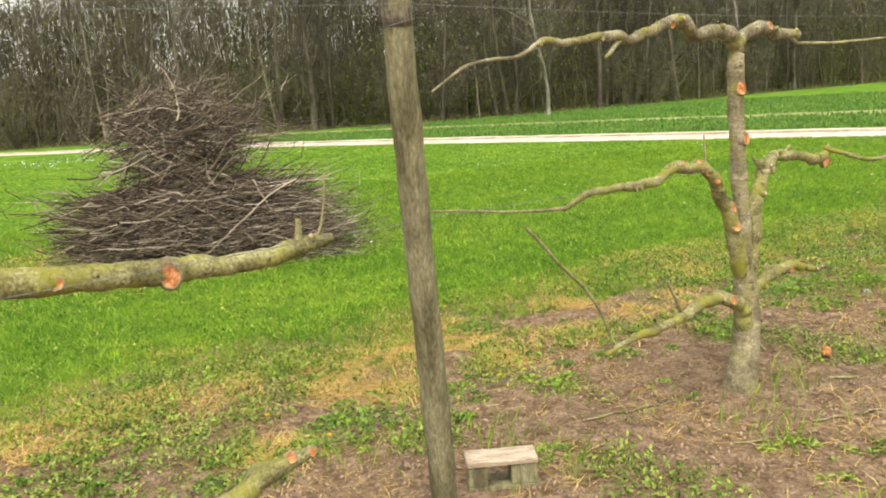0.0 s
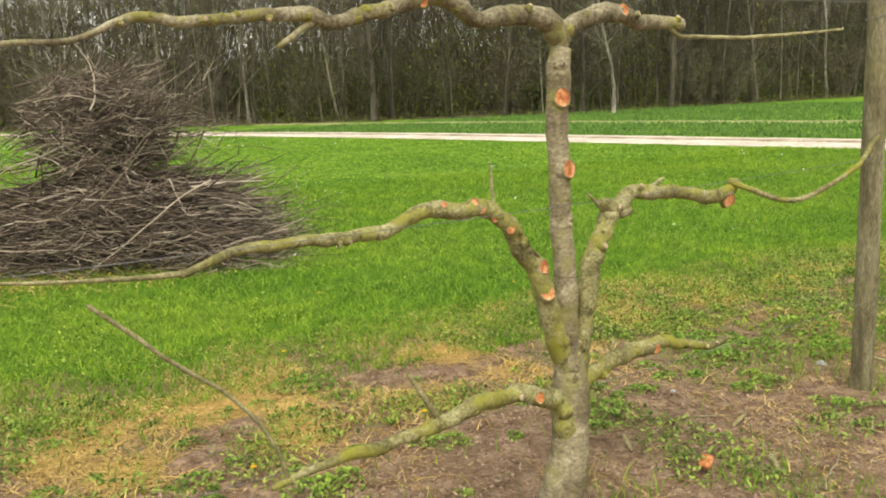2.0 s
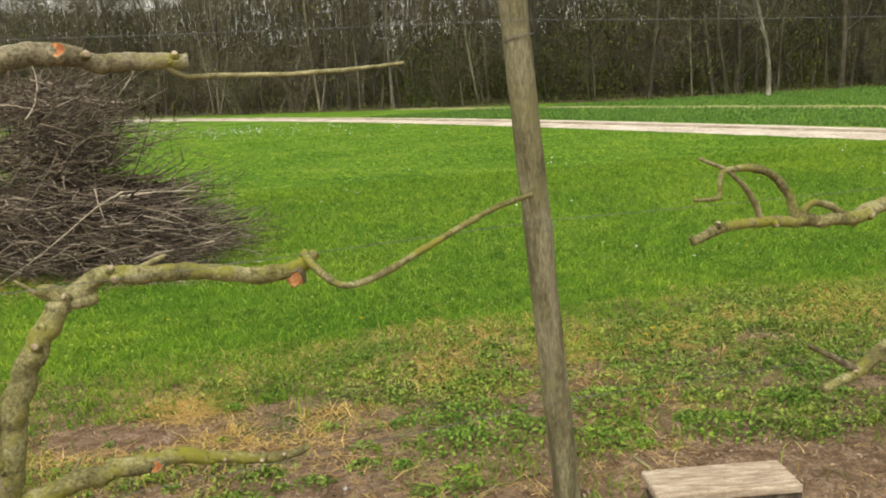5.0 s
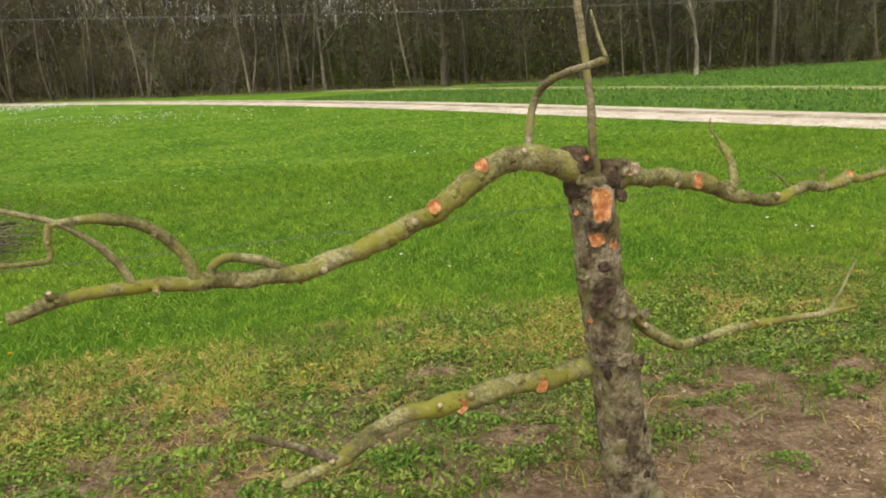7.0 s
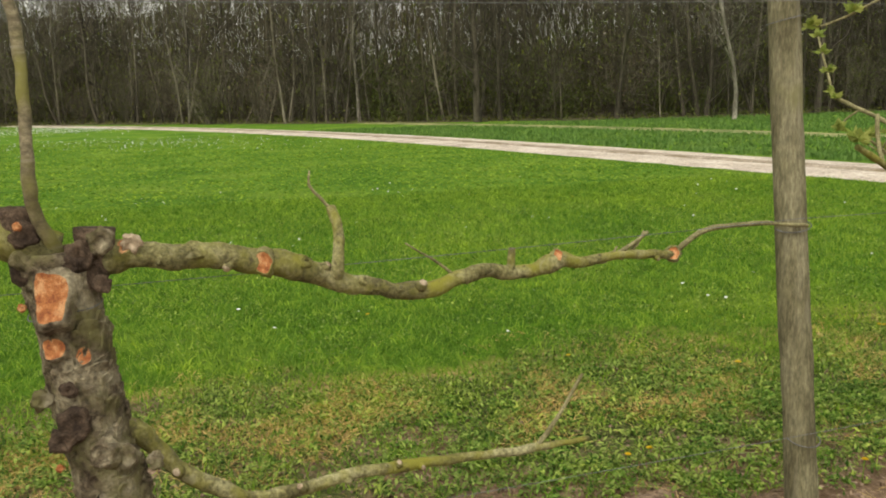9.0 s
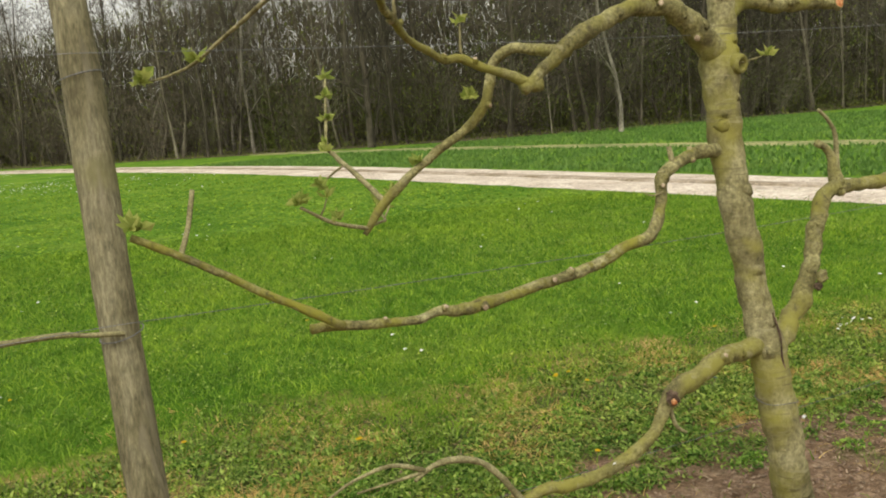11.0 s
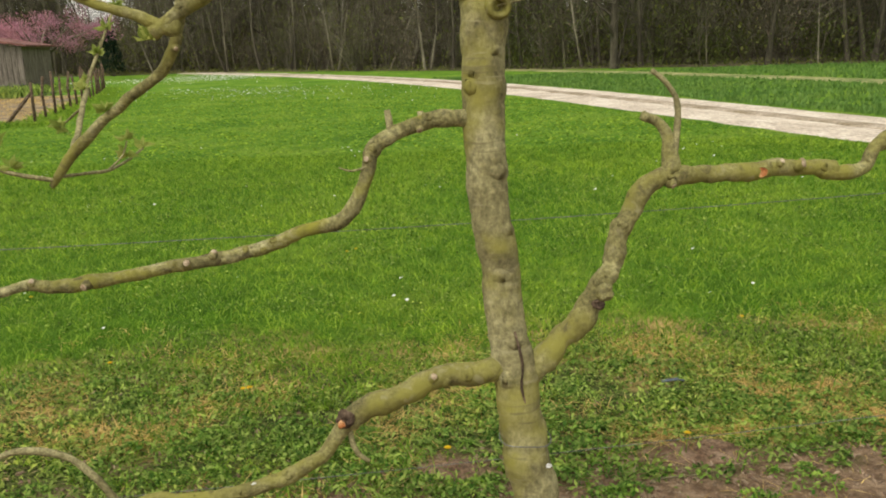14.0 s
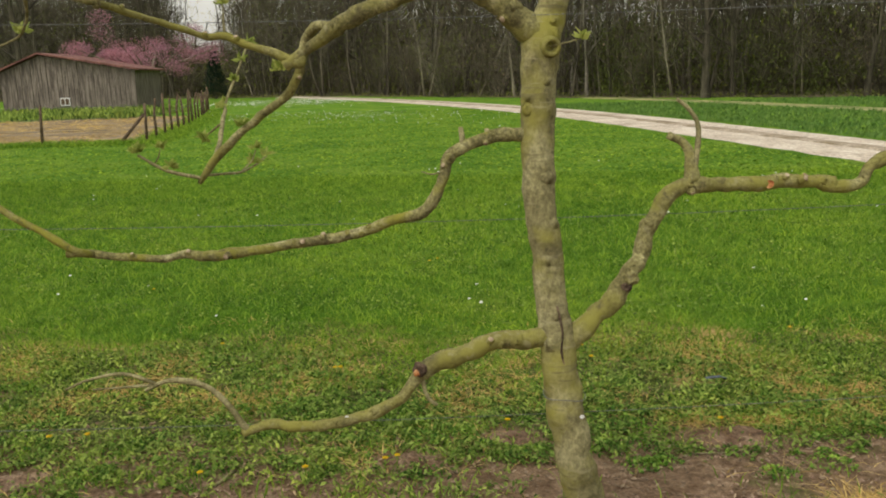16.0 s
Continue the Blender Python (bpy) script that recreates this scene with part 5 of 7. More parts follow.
pallet = empty("wooden_block", (-5.26, -0.22, 0.0))
pallet.rotation_euler = (0, 0, radians(-30))
pallet.scale = (0.88, 0.88, 0.82)
for name, size, at, mat in (("plank", (0.30, 0.13, 0.028), (0, 0, 0.145), PLANK_WOOD), ("base_plank", (0.31, 0.13, 0.035), (0.005, 0.01, 0.015), POST_WOOD), ("spacer", (0.085, 0.11, 0.098), (-0.105, 0, 0.082), POST_WOOD), ("spacer", (0.11, 0.11, 0.098), (0.09, 0, 0.082), POST_WOOD)):
    bm = bmesh.new()
    box(bm, *size, at)
    part(name, bm, mat, pallet, "pale sawn face" if name == "plank" else "", smooth=False)
tagged(pallet, "weathered sawn piece of a wooden pallet lying on soil", "wood block")

slab = empty("wooden_slab", (-1.40, -0.10, 0.0))
slab.rotation_euler = (0, 0, radians(-12))
for name, size, at, mat in (("board", (0.52, 0.20, 0.035), (0, 0, 0.085), PLANK_WOOD), ("base_board", (0.50, 0.19, 0.06), (0.012, 0.006, 0.035), POST_TOP)):
    bm = bmesh.new()
    box(bm, *size, at, 0.006)
    part(name, bm, mat, slab, "pale weathered top face" if name == "board" else "", smooth=False)
tagged(slab, "thick weathered wooden slab lying on soil by the post", "wood block")


def stone(p, r, seed, mat, name, label, category, group=""):
    bm = bmesh.new()
    bmesh.ops.create_icosphere(bm, subdivisions=2, radius=r)
    for v in bm.verts:
        v.co *= 1 + 0.35 * noise.noise(v.co * (1.6 / r) + Vector((seed, 0, 0)))
        v.co.z *= 0.6
    ob = part(name, bm, mat)
    ob.location = (p[0], p[1], height(p[0], p[1]) + r * 0.22)
    ob.rotation_euler = (0, 0, seed)
    return tagged(ob, label, category, group)


stone((-1.77, 0.40), 0.026, 2, STONE_MAT, "stone", "pale grey stone half sunk in bare soil", "stone")
stone((-2.66, 0.50), 0.013, 3, STONE_MAT, "stone", "small pale stone on bare soil", "stone")
stone((0.86, 0.72), 0.011, 5, STONE_MAT, "stone", "small pale stone among weeds", "stone")
stone((-0.96, 1.34), 0.012, 6, STONE_MAT, "stone", "small pale stone among weeds", "stone")
scrap = bmesh.new()
box(scrap, 0.075, 0.02, 0.006, (0, 0, 0.03), 0.002, pose(0, 0, 0, 8, -6, 0))
box(scrap, 0.03, 0.018, 0.006, (0.05, 0.004, 0.026), 0.002, pose(0, 0, 0, -6, 14, 12))
scrap = tagged(part("plastic_scrap", scrap, SCRAP), "small dark blue plastic scrap lying among weeds", "litter")
scrap.location = (4.72, 1.70, 0.012)
chip = empty("wood_chip", (-3.12, -0.17, 0.02))
bm = bmesh.new()
box(bm, 0.07, 0.045, 0.02, (0, 0, 0.012), 0.006, pose(0, 0, 0, 12, -18, 30))
part("chip", bm, CUT_WOOD, chip)
tagged(chip, "fresh orange wood chip from pruning on bare soil", "wood chip")


def cut_piece(p, yaw, tilt, length, r, seed):
    """A short sawn-off piece of branch dropped on the soil, pale at its end."""
    bm = bmesh.new()
    d = pose(0, 0, 0, 0, -tilt, yaw) @ Vector((1, 0, 0))
    a = Vector((0, 0, r * 0.8))
    tube(bm, [Vector((*(a + d * length * u), r * (1.1 - 0.2 * u))) for u in (0, 0.2, 0.4, 0.6, 0.8, 1.0)], 10, 0.15, seed)
    ob = part("cut_branch_piece", bm, BARK_THIN)
    ob.data.materials.append(CUT_OLD)
    ob.data.polygons[len(ob.data.polygons) - 1].material_index = 1
    ob.data.polygons[len(ob.data.polygons) - 2].material_index = 1
    ob.location = (p[0], p[1], height(*p))
    tagged(ob, "short sawn branch piece with pale cut end on soil", "wood piece", "prunings on the soil")


for k, (p, yaw, tilt, length, r) in enumerate([((-2.92, -0.34), 110, 50, 0.07, 0.013), ((-2.75, 0.05), 20, 5, 0.12, 0.008), ((-3.25, 0.1), 80, 35, 0.08, 0.007), ((-3.3, -0.45), 150, 4, 0.15, 0.007), ((-2.35, -0.3), 35, 3, 0.18, 0.006), ((-4.5, 0.35), 60, 5, 0.1, 0.007), ((-1.5, 0.2), 100, 6, 0.12, 0.007), ((0.9, 0.35), 15, 5, 0.16, 0.006), ((2.6, 0.6), 70, 4, 0.12, 0.006)]):
    cut_piece(p, yaw, tilt, length, r, k)


def ground_stick(a, b, r, seed):
    bm = bmesh.new()
    rnd2 = random.Random(seed)
    pts = []
    for k in range(9):
        u = k / 8
        x, y = a[0] + (b[0] - a[0]) * u, a[1] + (b[1] - a[1]) * u
        x += rnd2.uniform(-0.015, 0.015)
        y += rnd2.uniform(-0.015, 0.015)
        pts.append(Vector((x, y, height(x, y) + r * 0.7 + rnd2.uniform(0, 0.008), r * (1 - 0.5 * u))))
    tube(bm, pts, 6, 0.15, seed)
    tagged(part("fallen_twig", bm, BARK_GREY), "dry brown twig lying on the soil", "twig", "twigs on the soil")


for k, (a, b, r) in enumerate([((-4.62, 0.02), (-4.02, -0.10), 0.009), ((-4.35, -0.55), (-4.05, -0.66), 0.007), ((-3.95, -0.62), (-3.6, -0.72), 0.01), ((-2.3, 0.2), (-1.9, 0.35), 0.008), ((-3.0, 0.25), (-2.55, 0.12), 0.006), ((-5.3, 0.75), (-4.9, 0.6), 0.008), ((0.7, 0.4), (1.1, 0.55), 0.006), ((2.3, 0.9), (2.75, 0.8), 0.006), ((-1.0, 0.3), (-0.6, 0.5), 0.008), ((-2.9, -0.5), (-2.6, -0.35), 0.007), ((4.4, 0.9), (4.8, 1.0), 0.006), ((-4.9, -0.6), (-4.7, -0.3), 0.006)]):
    ground_stick(a, b, r * 0.7, 60 + k)


# ---------------------------------------------------------------- grass, weeds, litter
def strip_edge(x):
    """The uneven line where the hoed strip ends and the meadow begins."""
    return 1.86 + 0.02 * x + 0.22 * np.sin(1.3 * x + 0.6) * np.sin(0.47 * x) + 0.16 * np.sin(3.1 * x + 1.0) + 0.09 * np.sin(7.3 * x)


rng = np.random.default_rng(4)
# small bare mounds thrown up in the strip: place, half widths
MOUNDS = [(-4.77, 0.96, 0.15, 0.14), (-4.50, 1.22, 0.19, 0.14), (-3.46, 1.36, 0.19, 0.18), (-0.12, 1.46, 0.18, 0.14), (0.05, 0.62, 0.22, 0.11), (0.83, 0.44, 0.16, 0.14), (1.75, 0.63, 0.15, 0.12), (3.34, 0.82, 0.16, 0.09), (4.68, 1.12, 0.22, 0.15), (3.73, 1.06, 0.14, 0.10)]


def bare(x, y):
    """True where a mound lies open."""
    v = np.zeros(len(x), bool)
    for a, b, rx, ry in MOUNDS:
        v |= ((x - a) / rx) ** 2 + ((y - b) / ry) ** 2 < 0.9 + 0.5 * np.sin(9 * x + 5 * y)
    return v & (rng.random(len(x)) < 0.9)


def heights(x, y):
    return np.array([height(a, b) for a, b in zip(x, y)])


def blades(name, x, y, length, width, lean, mat, label, category, flat=1.0):
    """Grass blades of two bent segments each, in one mesh."""
    n = len(x)
    z = heights(x, y)
    yaw = rng.uniform(0, 2 * np.pi, n)
    face = rng.uniform(0, 2 * np.pi, n)
    d = np.stack([np.cos(yaw), np.sin(yaw)], 1) * lean[:, None]
    w = np.stack([np.cos(face), np.sin(face)], 1) * width[:, None] * 0.5
    p0 = np.stack([x, y, z - 0.004], 1)
    up1, up2 = length * 0.55 * flat, length * flat
    out = []
    for k, (sc, up, ln) in enumerate(((1.0, 0.0, 0.0), (0.85, up1, 0.35), (0.18, up2, 1.0))):
        c = p0.copy()
        c[:, :2] += d * ln * length[:, None]
        c[:, 2] += up * (1 - 0.25 * lean * (k == 2)) if k else 0
        for sgn in (-1, 1):
            q = c.copy()
            q[:, :2] += w * sc * sgn
            out.append(q)
    v = np.stack(out, 1).reshape(-1, 3)
    b = np.arange(n)[:, None] * 6
    f = np.concatenate([b + [0, 1, 3, 2], b + [2, 3, 5, 4]], 0)
    return tagged(sheet(name, v, f, mat), label, category, kind="stuff")


def patch_mask(x, y, scale, seed, cut):
    v = np.array([noise.noise(Vector((a * scale, b * scale, seed))) + 0.5 * noise.noise(Vector((a * scale * 2.7, b * scale * 2.7, seed + 9))) for a, b in zip(x, y)])
    return v > cut


# meadow close by, thinning with distance
n = 250000
y = 1.6 + 9.0 * rng.random(n) ** 1.7
x = rng.uniform(-8.5, 9.5, n) + (y - 2) * rng.uniform(-0.25, 0.55, n)
keep = (y > strip_edge(x) + rng.normal(0.12, 0.28, n)) & (x < road_x(y) - 0.15)
x, y = x[keep], y[keep]
n = len(x)
blades("meadow_grass", x, y, rng.uniform(0.025, 0.085, n) * (1 + 0.04 * y), rng.uniform(0.003, 0.007, n) * (1 + 0.14 * y), rng.uniform(0.25, 1.2, n), GRASS, "short bright green meadow grass", "grass", flat=0.72)
n = 90000
y = 9.0 + 26.0 * rng.random(n) ** 1.3
x = rng.uniform(-14, 16, n)
keep = (x < road_x(y) - 0.15) & ~((x < -5.3 - (y - 18.9) * 0.26) & (y > 18.6))
x, y = x[keep], y[keep]
n = len(x)
blades("far_meadow_grass", x, y, rng.uniform(0.03, 0.08, n), rng.uniform(0.02, 0.06, n), rng.uniform(0.6, 1.6, n), GRASS, "short bright green meadow grass further off", "grass", flat=0.5)
n = 45000
y = rng.uniform(2, 38, n)
x = road_x(y) + 3.0 + 30 * rng.random(n) ** 1.3
keep = np.abs(x - road_x(y) - 10.75) > 0.95
x, y = x[keep], y[keep]
n = len(x)
blades("field_grass", x, y, rng.uniform(0.07, 0.18, n), rng.uniform(0.03, 0.08, n), rng.uniform(0.1, 0.5, n), GRASS_FAR, "longer blue-green grass of the far field", "grass", flat=0.75)

# straw along the edge of the hoed strip
n = 90000
x = rng.uniform(-8.5, 8.5, n)
y = strip_edge(x) + rng.normal(-0.1, 0.36, n)
keep = patch_mask(x, y, 1.5, 3.0, 0.08) & (rng.random(n) < 0.9 - 0.10 * np.clip(x - 0.5, 0, 4.2))
keep &= ~bare(x, y)
x, y = x[keep], y[keep]
n = len(x)
blades("dry_grass", x, y, rng.uniform(0.04, 0.11, n), rng.uniform(0.003, 0.006, n), rng.uniform(0.8, 1.6, n), DRY, "dead straw-coloured grass along the strip's edge", "dry grass", flat=0.45)
n = 60000
x = rng.uniform(-8.5, 8.5, n)
y = rng.uniform(-1.6, 2.6, n)
keep = (patch_mask(x, y, 1.8, 13.0, 0.18) | (rng.random(n) < 0.10)) & (rng.random(n) < 1.0 - 0.22 * np.clip(x + 1.0, 0, 2.4))
keep &= ~bare(x, y)
x, y = x[keep], y[keep]
n = len(x)
blades("straw_tufts", x, y, rng.uniform(0.04, 0.10, n), rng.uniform(0.003, 0.005, n), rng.uniform(0.9, 1.7, n), DRY, "tufts of dead straw on the soil strip", "dry grass", flat=0.35)
n = 9000
w = rng.uniform(0, 2 * np.pi, n)
r = rng.normal(1.45, 0.35, n)
x, y = -4.5 + r * np.cos(w) * 1.15, 6.5 + r * np.sin(w) * 0.9
keep = (x < -4.2) | (y < 6.0)
x, y = x[keep & (x < -3.6)], y[keep & (x < -3.6)]
n = len(x)
blades("heap_straw", x, y, rng.uniform(0.05, 0.14, n), rng.uniform(0.006, 0.012, n), rng.uniform(0.8, 1.6, n), DRY, "dead trampled grass round the brush heap", "dry grass", flat=0.4)
n = 60000
x, y = rng.uniform(-28, -4.5, n), rng.uniform(17.8, 34.5, n)
keep = patch_mask(x, y, 0.6, 43.0, -0.15) & (x < -5.4 - (y - 18.9) * 0.245) & (y > 18.9 + 0.15 * (x + 5.4)) & (y < 34 + 0.35 * np.minimum(x + 13, 0))
x, y = x[keep], y[keep]
n = len(x)
blades("garden_stubble", x, y, rng.uniform(0.08, 0.2, n), rng.uniform(0.012, 0.03, n), rng.uniform(0.5, 1.4, n), DRY, "dry stalks left on the garden bed", "dry grass", flat=0.5)
n = 16000
u = rng.random(n)
side = rng.random(n) < 0.45
x = np.where(side, -5.3 - 11.4 * u, -5.3 - 4.6 * u - 1.3 * u * u) + rng.normal(0, 0.3, n)
y = np.where(side, 18.7 - 1.4 * u, 18.8 + 21.6 * u) + rng.normal(0, 0.3, n)
blades("bed_edge_grass", x, y, rng.uniform(0.08, 0.24, n), rng.uniform(0.015, 0.035, n), rng.uniform(0.3, 1.1, n), GRASS, "uncut grass along the edge of the garden bed", "grass", flat=0.7)
n = 5000
x, y = rng.uniform(-29, -12, n), rng.uniform(32.5, 40.5, n)
blades("garden_weeds", x, y, rng.uniform(0.2, 0.5, n), rng.uniform(0.05, 0.12, n), rng.uniform(0.2, 0.8, n), WEED, "green weeds growing before the shed", "weeds")
# short grass creeping into the strip
n = 70000
x = rng.uniform(-2.5, 8.5, n)
y = rng.uniform(0.35, 2.3, n)
keep = patch_mask(x, y, 1.4, 73.0, 0.12 - 0.05 * 3) & (rng.random(n) < 0.25 + 0.13 * np.clip(x + 2, 0, 5)) & (y > 0.35 + 0.19 * np.clip(x - 1, 0, 4))
keep &= ~bare(x, y)
x, y = x[keep], y[keep]
n = len(x)
blades("strip_grass", x, y, rng.uniform(0.03, 0.08, n), rng.uniform(0.003, 0.007, n), rng.uniform(0.5, 1.5, n), GRASS, "short grass creeping into the soil strip", "grass", flat=0.6)
# fresh grass tufts in the strip
n = 42000
x = rng.uniform(-8.5, 8.5, n)
y = rng.uniform(-1.5, 2.4, n)
keep = patch_mask(x, y, 1.3, 23.0, 0.28) | (rng.random(n) < 0.05 + 0.01 * np.clip(x, 0, 6))
keep &= ~bare(x, y)
x, y = x[keep], y[keep]
n = len(x)
blades("grass_tufts", x, y, rng.uniform(0.04, 0.12, n), rng.uniform(0.003, 0.006, n), rng.uniform(0.3, 1.0, n), GRASS, "green grass tufts growing in the strip", "grass")


def leaves(name, c, size, lift, mat, label, category, parent=None, tilt=0.5, kind="stuff", aspect=0.5):
    """Many small folded leaves at the centres c, in one mesh."""
    n = len(c)
    yaw = rng.uniform(0, 2 * np.pi, n)
    pitch = rng.normal(lift, tilt, n)
    d = np.stack([np.cos(yaw) * np.cos(pitch), np.sin(yaw) * np.cos(pitch), np.sin(pitch)], 1)
    s = np.stack([-np.sin(yaw), np.cos(yaw), rng.normal(0, 0.3, n)], 1)
    nn = np.cross(d, s)
    sz = size[:, None]
    v = np.stack([c - d * sz * 0.5, c + s * sz * aspect * 0.5 + nn * sz * 0.08, c + d * sz * 0.5, c - s * sz * aspect * 0.5 + nn * sz * 0.08], 1).reshape(-1, 3)
    f = np.arange(n)[:, None] * 4 + np.array([[0, 1, 2, 3]])
    ob = sheet(name, v, f, mat, parent)
    return tagged(ob, label, category, kind=kind)


def clumps(n, xr, yr, seed, cut_fn):
    x = rng.uniform(*xr, n)
    y = rng.uniform(*yr, n)
    v = np.array([noise.noise(Vector((a * 0.9, b * 0.9, seed))) + 0.5 * noise.noise(Vector((a * 2.4, b * 2.4, seed))) for a, b in zip(x, y)])
    keep = (v > cut_fn(x, y)) & (y < strip_edge(x) + 0.3) & ~bare(x, y)
    return x[keep], y[keep]


x, y = clumps(26000, (-8.5, 8.5), (-1.7, 2.8), 5.0, lambda x, y: 0.34 - 0.12 * np.clip(x + 2.8, 0, 5.5) + 0.62 * (y < 0.25 + 0.19 * np.clip(x - 1, 0, 4)) * (x > -2) - 0.25 * (x < -5) * (y > 0.2) - 0.30 * (y > strip_edge(x) - 0.9))
k = 11
cx = np.repeat(x, k) + rng.normal(0, 0.035, len(x) * k)
cy = np.repeat(y, k) + rng.normal(0, 0.035, len(x) * k)
cz = heights(cx, cy) + np.abs(rng.normal(0.024, 0.02, len(cx)))
leaves("weeds", np.stack([cx, cy, cz], 1), rng.uniform(0.013, 0.036, len(cx)), 0.35, WEED, "low green weeds and clover on the soil strip", "weeds", aspect=0.42)
n = 70000
y = 1.7 + 7.0 * rng.random(n) ** 1.6
x = rng.uniform(-8.5, 9.5, n) + (y - 2) * rng.uniform(-0.25, 0.5, n)
keep = (y > strip_edge(x) + rng.normal(0.0, 0.25, n)) & patch_mask(x, y, 1.7, 63.0, 0.0)
x, y = x[keep], y[keep]
leaves("meadow_clover", np.stack([x, y, heights(x, y) + rng.uniform(0.012, 0.04, len(x))], 1), rng.uniform(0.008, 0.019, len(x)) * (1 + 0.1 * y), 0.2, WEED, "clover and broad-leaved herbs in the meadow turf", "clover", tilt=0.35, aspect=0.8)
n = 110000
x = rng.uniform(-8.5, 8.5, n)
y = rng.uniform(-1.8, 2.3, n)
keep = rng.random(n) < np.where(y < 0.5 + 0.13 * np.clip(x, 0, 5), 1.0, 0.85 - 0.2 * np.clip(x + 0.5, 0, 3.6))
x, y = x[keep], y[keep]
n = len(x)
leaves("leaf_litter", np.stack([x, y, heights(x, y) + 0.006], 1), rng.uniform(0.008, 0.03, n), 0.15, LITTER, "dead leaves, chaff and bits of bark on the soil", "litter", tilt=0.3, aspect=0.35)
n = 14000
x = rng.uniform(-8, 8.5, n)
y = rng.uniform(-1.2, 1.7, n)
c = np.stack([x, y, heights(x, y)], 1)
r = (0.003 + 0.015 * rng.random(n) ** 2.5)[:, None]
oct_ = np.array([(1, 0, 0), (0, 1, 0), (-1, 0, 0), (0, -1, 0), (0, 0, 0.8), (0, 0, -0.8)])
v = (c[:, None] + oct_[None] * r[:, None] * rng.uniform(0.6, 1.3, (n, 6, 1))).reshape(-1, 3)
f = np.concatenate([np.arange(n)[:, None] * 6 + q for q in ([0, 1, 4], [1, 2, 4], [2, 3, 4], [3, 0, 4], [1, 0, 5], [2, 1, 5], [3, 2, 5], [0, 3, 5])], 0)
tagged(sheet("soil_crumbs", v, f, CLOD_MAT), "crumbs of dry reddish soil", "soil", kind="stuff")

# rosettes of long toothed leaves, flat on the soil
n = 5200
x, y = rng.uniform(-8.0, 8.5, n), rng.uniform(-1.6, 2.2, n)
v = np.array([noise.noise(Vector((a * 1.1, b * 1.1, 5.0))) + 0.5 * noise.noise(Vector((a * 2.6, b * 2.6, 5.0))) for a, b in zip(x, y)])
keep = v > 0.40 - 0.10 * np.clip(x + 3.0, 0, 6.0) + 0.66 * (y < 0.25 + 0.19 * np.clip(x - 1, 0, 4)) * (x > -2) - 0.35 * (x < -4.9) * (y > 0.1)
keep &= ~bare(x, y)
x, y = x[keep], y[keep]
k = 11
cx, cy = np.repeat(x, k), np.repeat(y, k)
m = len(cx)
yaw = rng.uniform(0, 2 * np.pi, m)
size = np.repeat(rng.uniform(0.02, 0.055, len(x)), k) * rng.uniform(0.6, 1.1, m)
rise = rng.uniform(0.15, 0.75, m)
base = np.stack([cx, cy, heights(cx, cy)], 1)
d2 = np.stack([np.cos(yaw), np.sin(yaw), np.zeros(m)], 1)
s2 = np.stack([-np.sin(yaw), np.cos(yaw), rng.normal(0, 0.25, m)], 1)
cols = []
for u, wd, up in ((0.0, 0.10, 0.05), (0.4, 0.55, 0.55), (0.75, 0.75, 0.62), (1.0, 0.08, 0.40)):
    c = base + d2 * (size * u)[:, None]
    c[:, 2] += size * rise * up + 0.004
    for sg in (-1, 1):
        cols.append(c + s2 * (size * 0.2 * wd * sg)[:, None])
v = np.stack(cols, 1).reshape(-1, 3)
q = np.arange(m)[:, None] * 8
f = np.concatenate([q + [0, 1, 3, 2], q + [2, 3, 5, 4], q + [4, 5, 7, 6]], 0)
tagged(sheet("weed_rosettes", v, f, WEED), "green leaf rosettes of wild herbs on the soil", "weeds", kind="stuff")


def soil_mound(x, y, rx, ry, seed):
    """A low crumbly heap of earth."""
    bm = bmesh.new()
    rings, n = 9, 26
    rows = []
    for i in range(rings + 1):
        u = i / rings
        row = []
        for j in range(n):
            w = 2 * math.pi * j / n
            wob = 1 + 0.25 * noise.noise(Vector((math.cos(w) * 1.3, math.sin(w) * 1.3, seed)))
            px, py = x + rx * u * wob * math.cos(w), y + ry * u * wob * math.sin(w)
            lump = 0.012 * noise.noise(Vector((px * 14, py * 14, seed))) + 0.008 * noise.noise(Vector((px * 40, py * 40, seed)))
            row.append(bm.verts.new((px, py, height(px, py) - 0.014 + 0.038 * (1 - u * u) ** 1.2 + lump * (1 - 0.6 * u))))
        rows.append(row)
    for a, b in zip(rows[1:], rows[2:]):
        for j in range(n):
            bm.faces.new((a[j], b[j], b[(j + 1) % n], a[(j + 1) % n]))
    bm.faces.new(rows[1])
    for v in rows[0]:
        bm.verts.remove(v)
    tagged(part("soil_mound", bm, MOUND_SOIL), "low mound of bare reddish soil among weeds", "soil mound", "mounds of bare soil")


for k, m in enumerate(MOUNDS):
    soil_mound(*m, 3.7 * k)

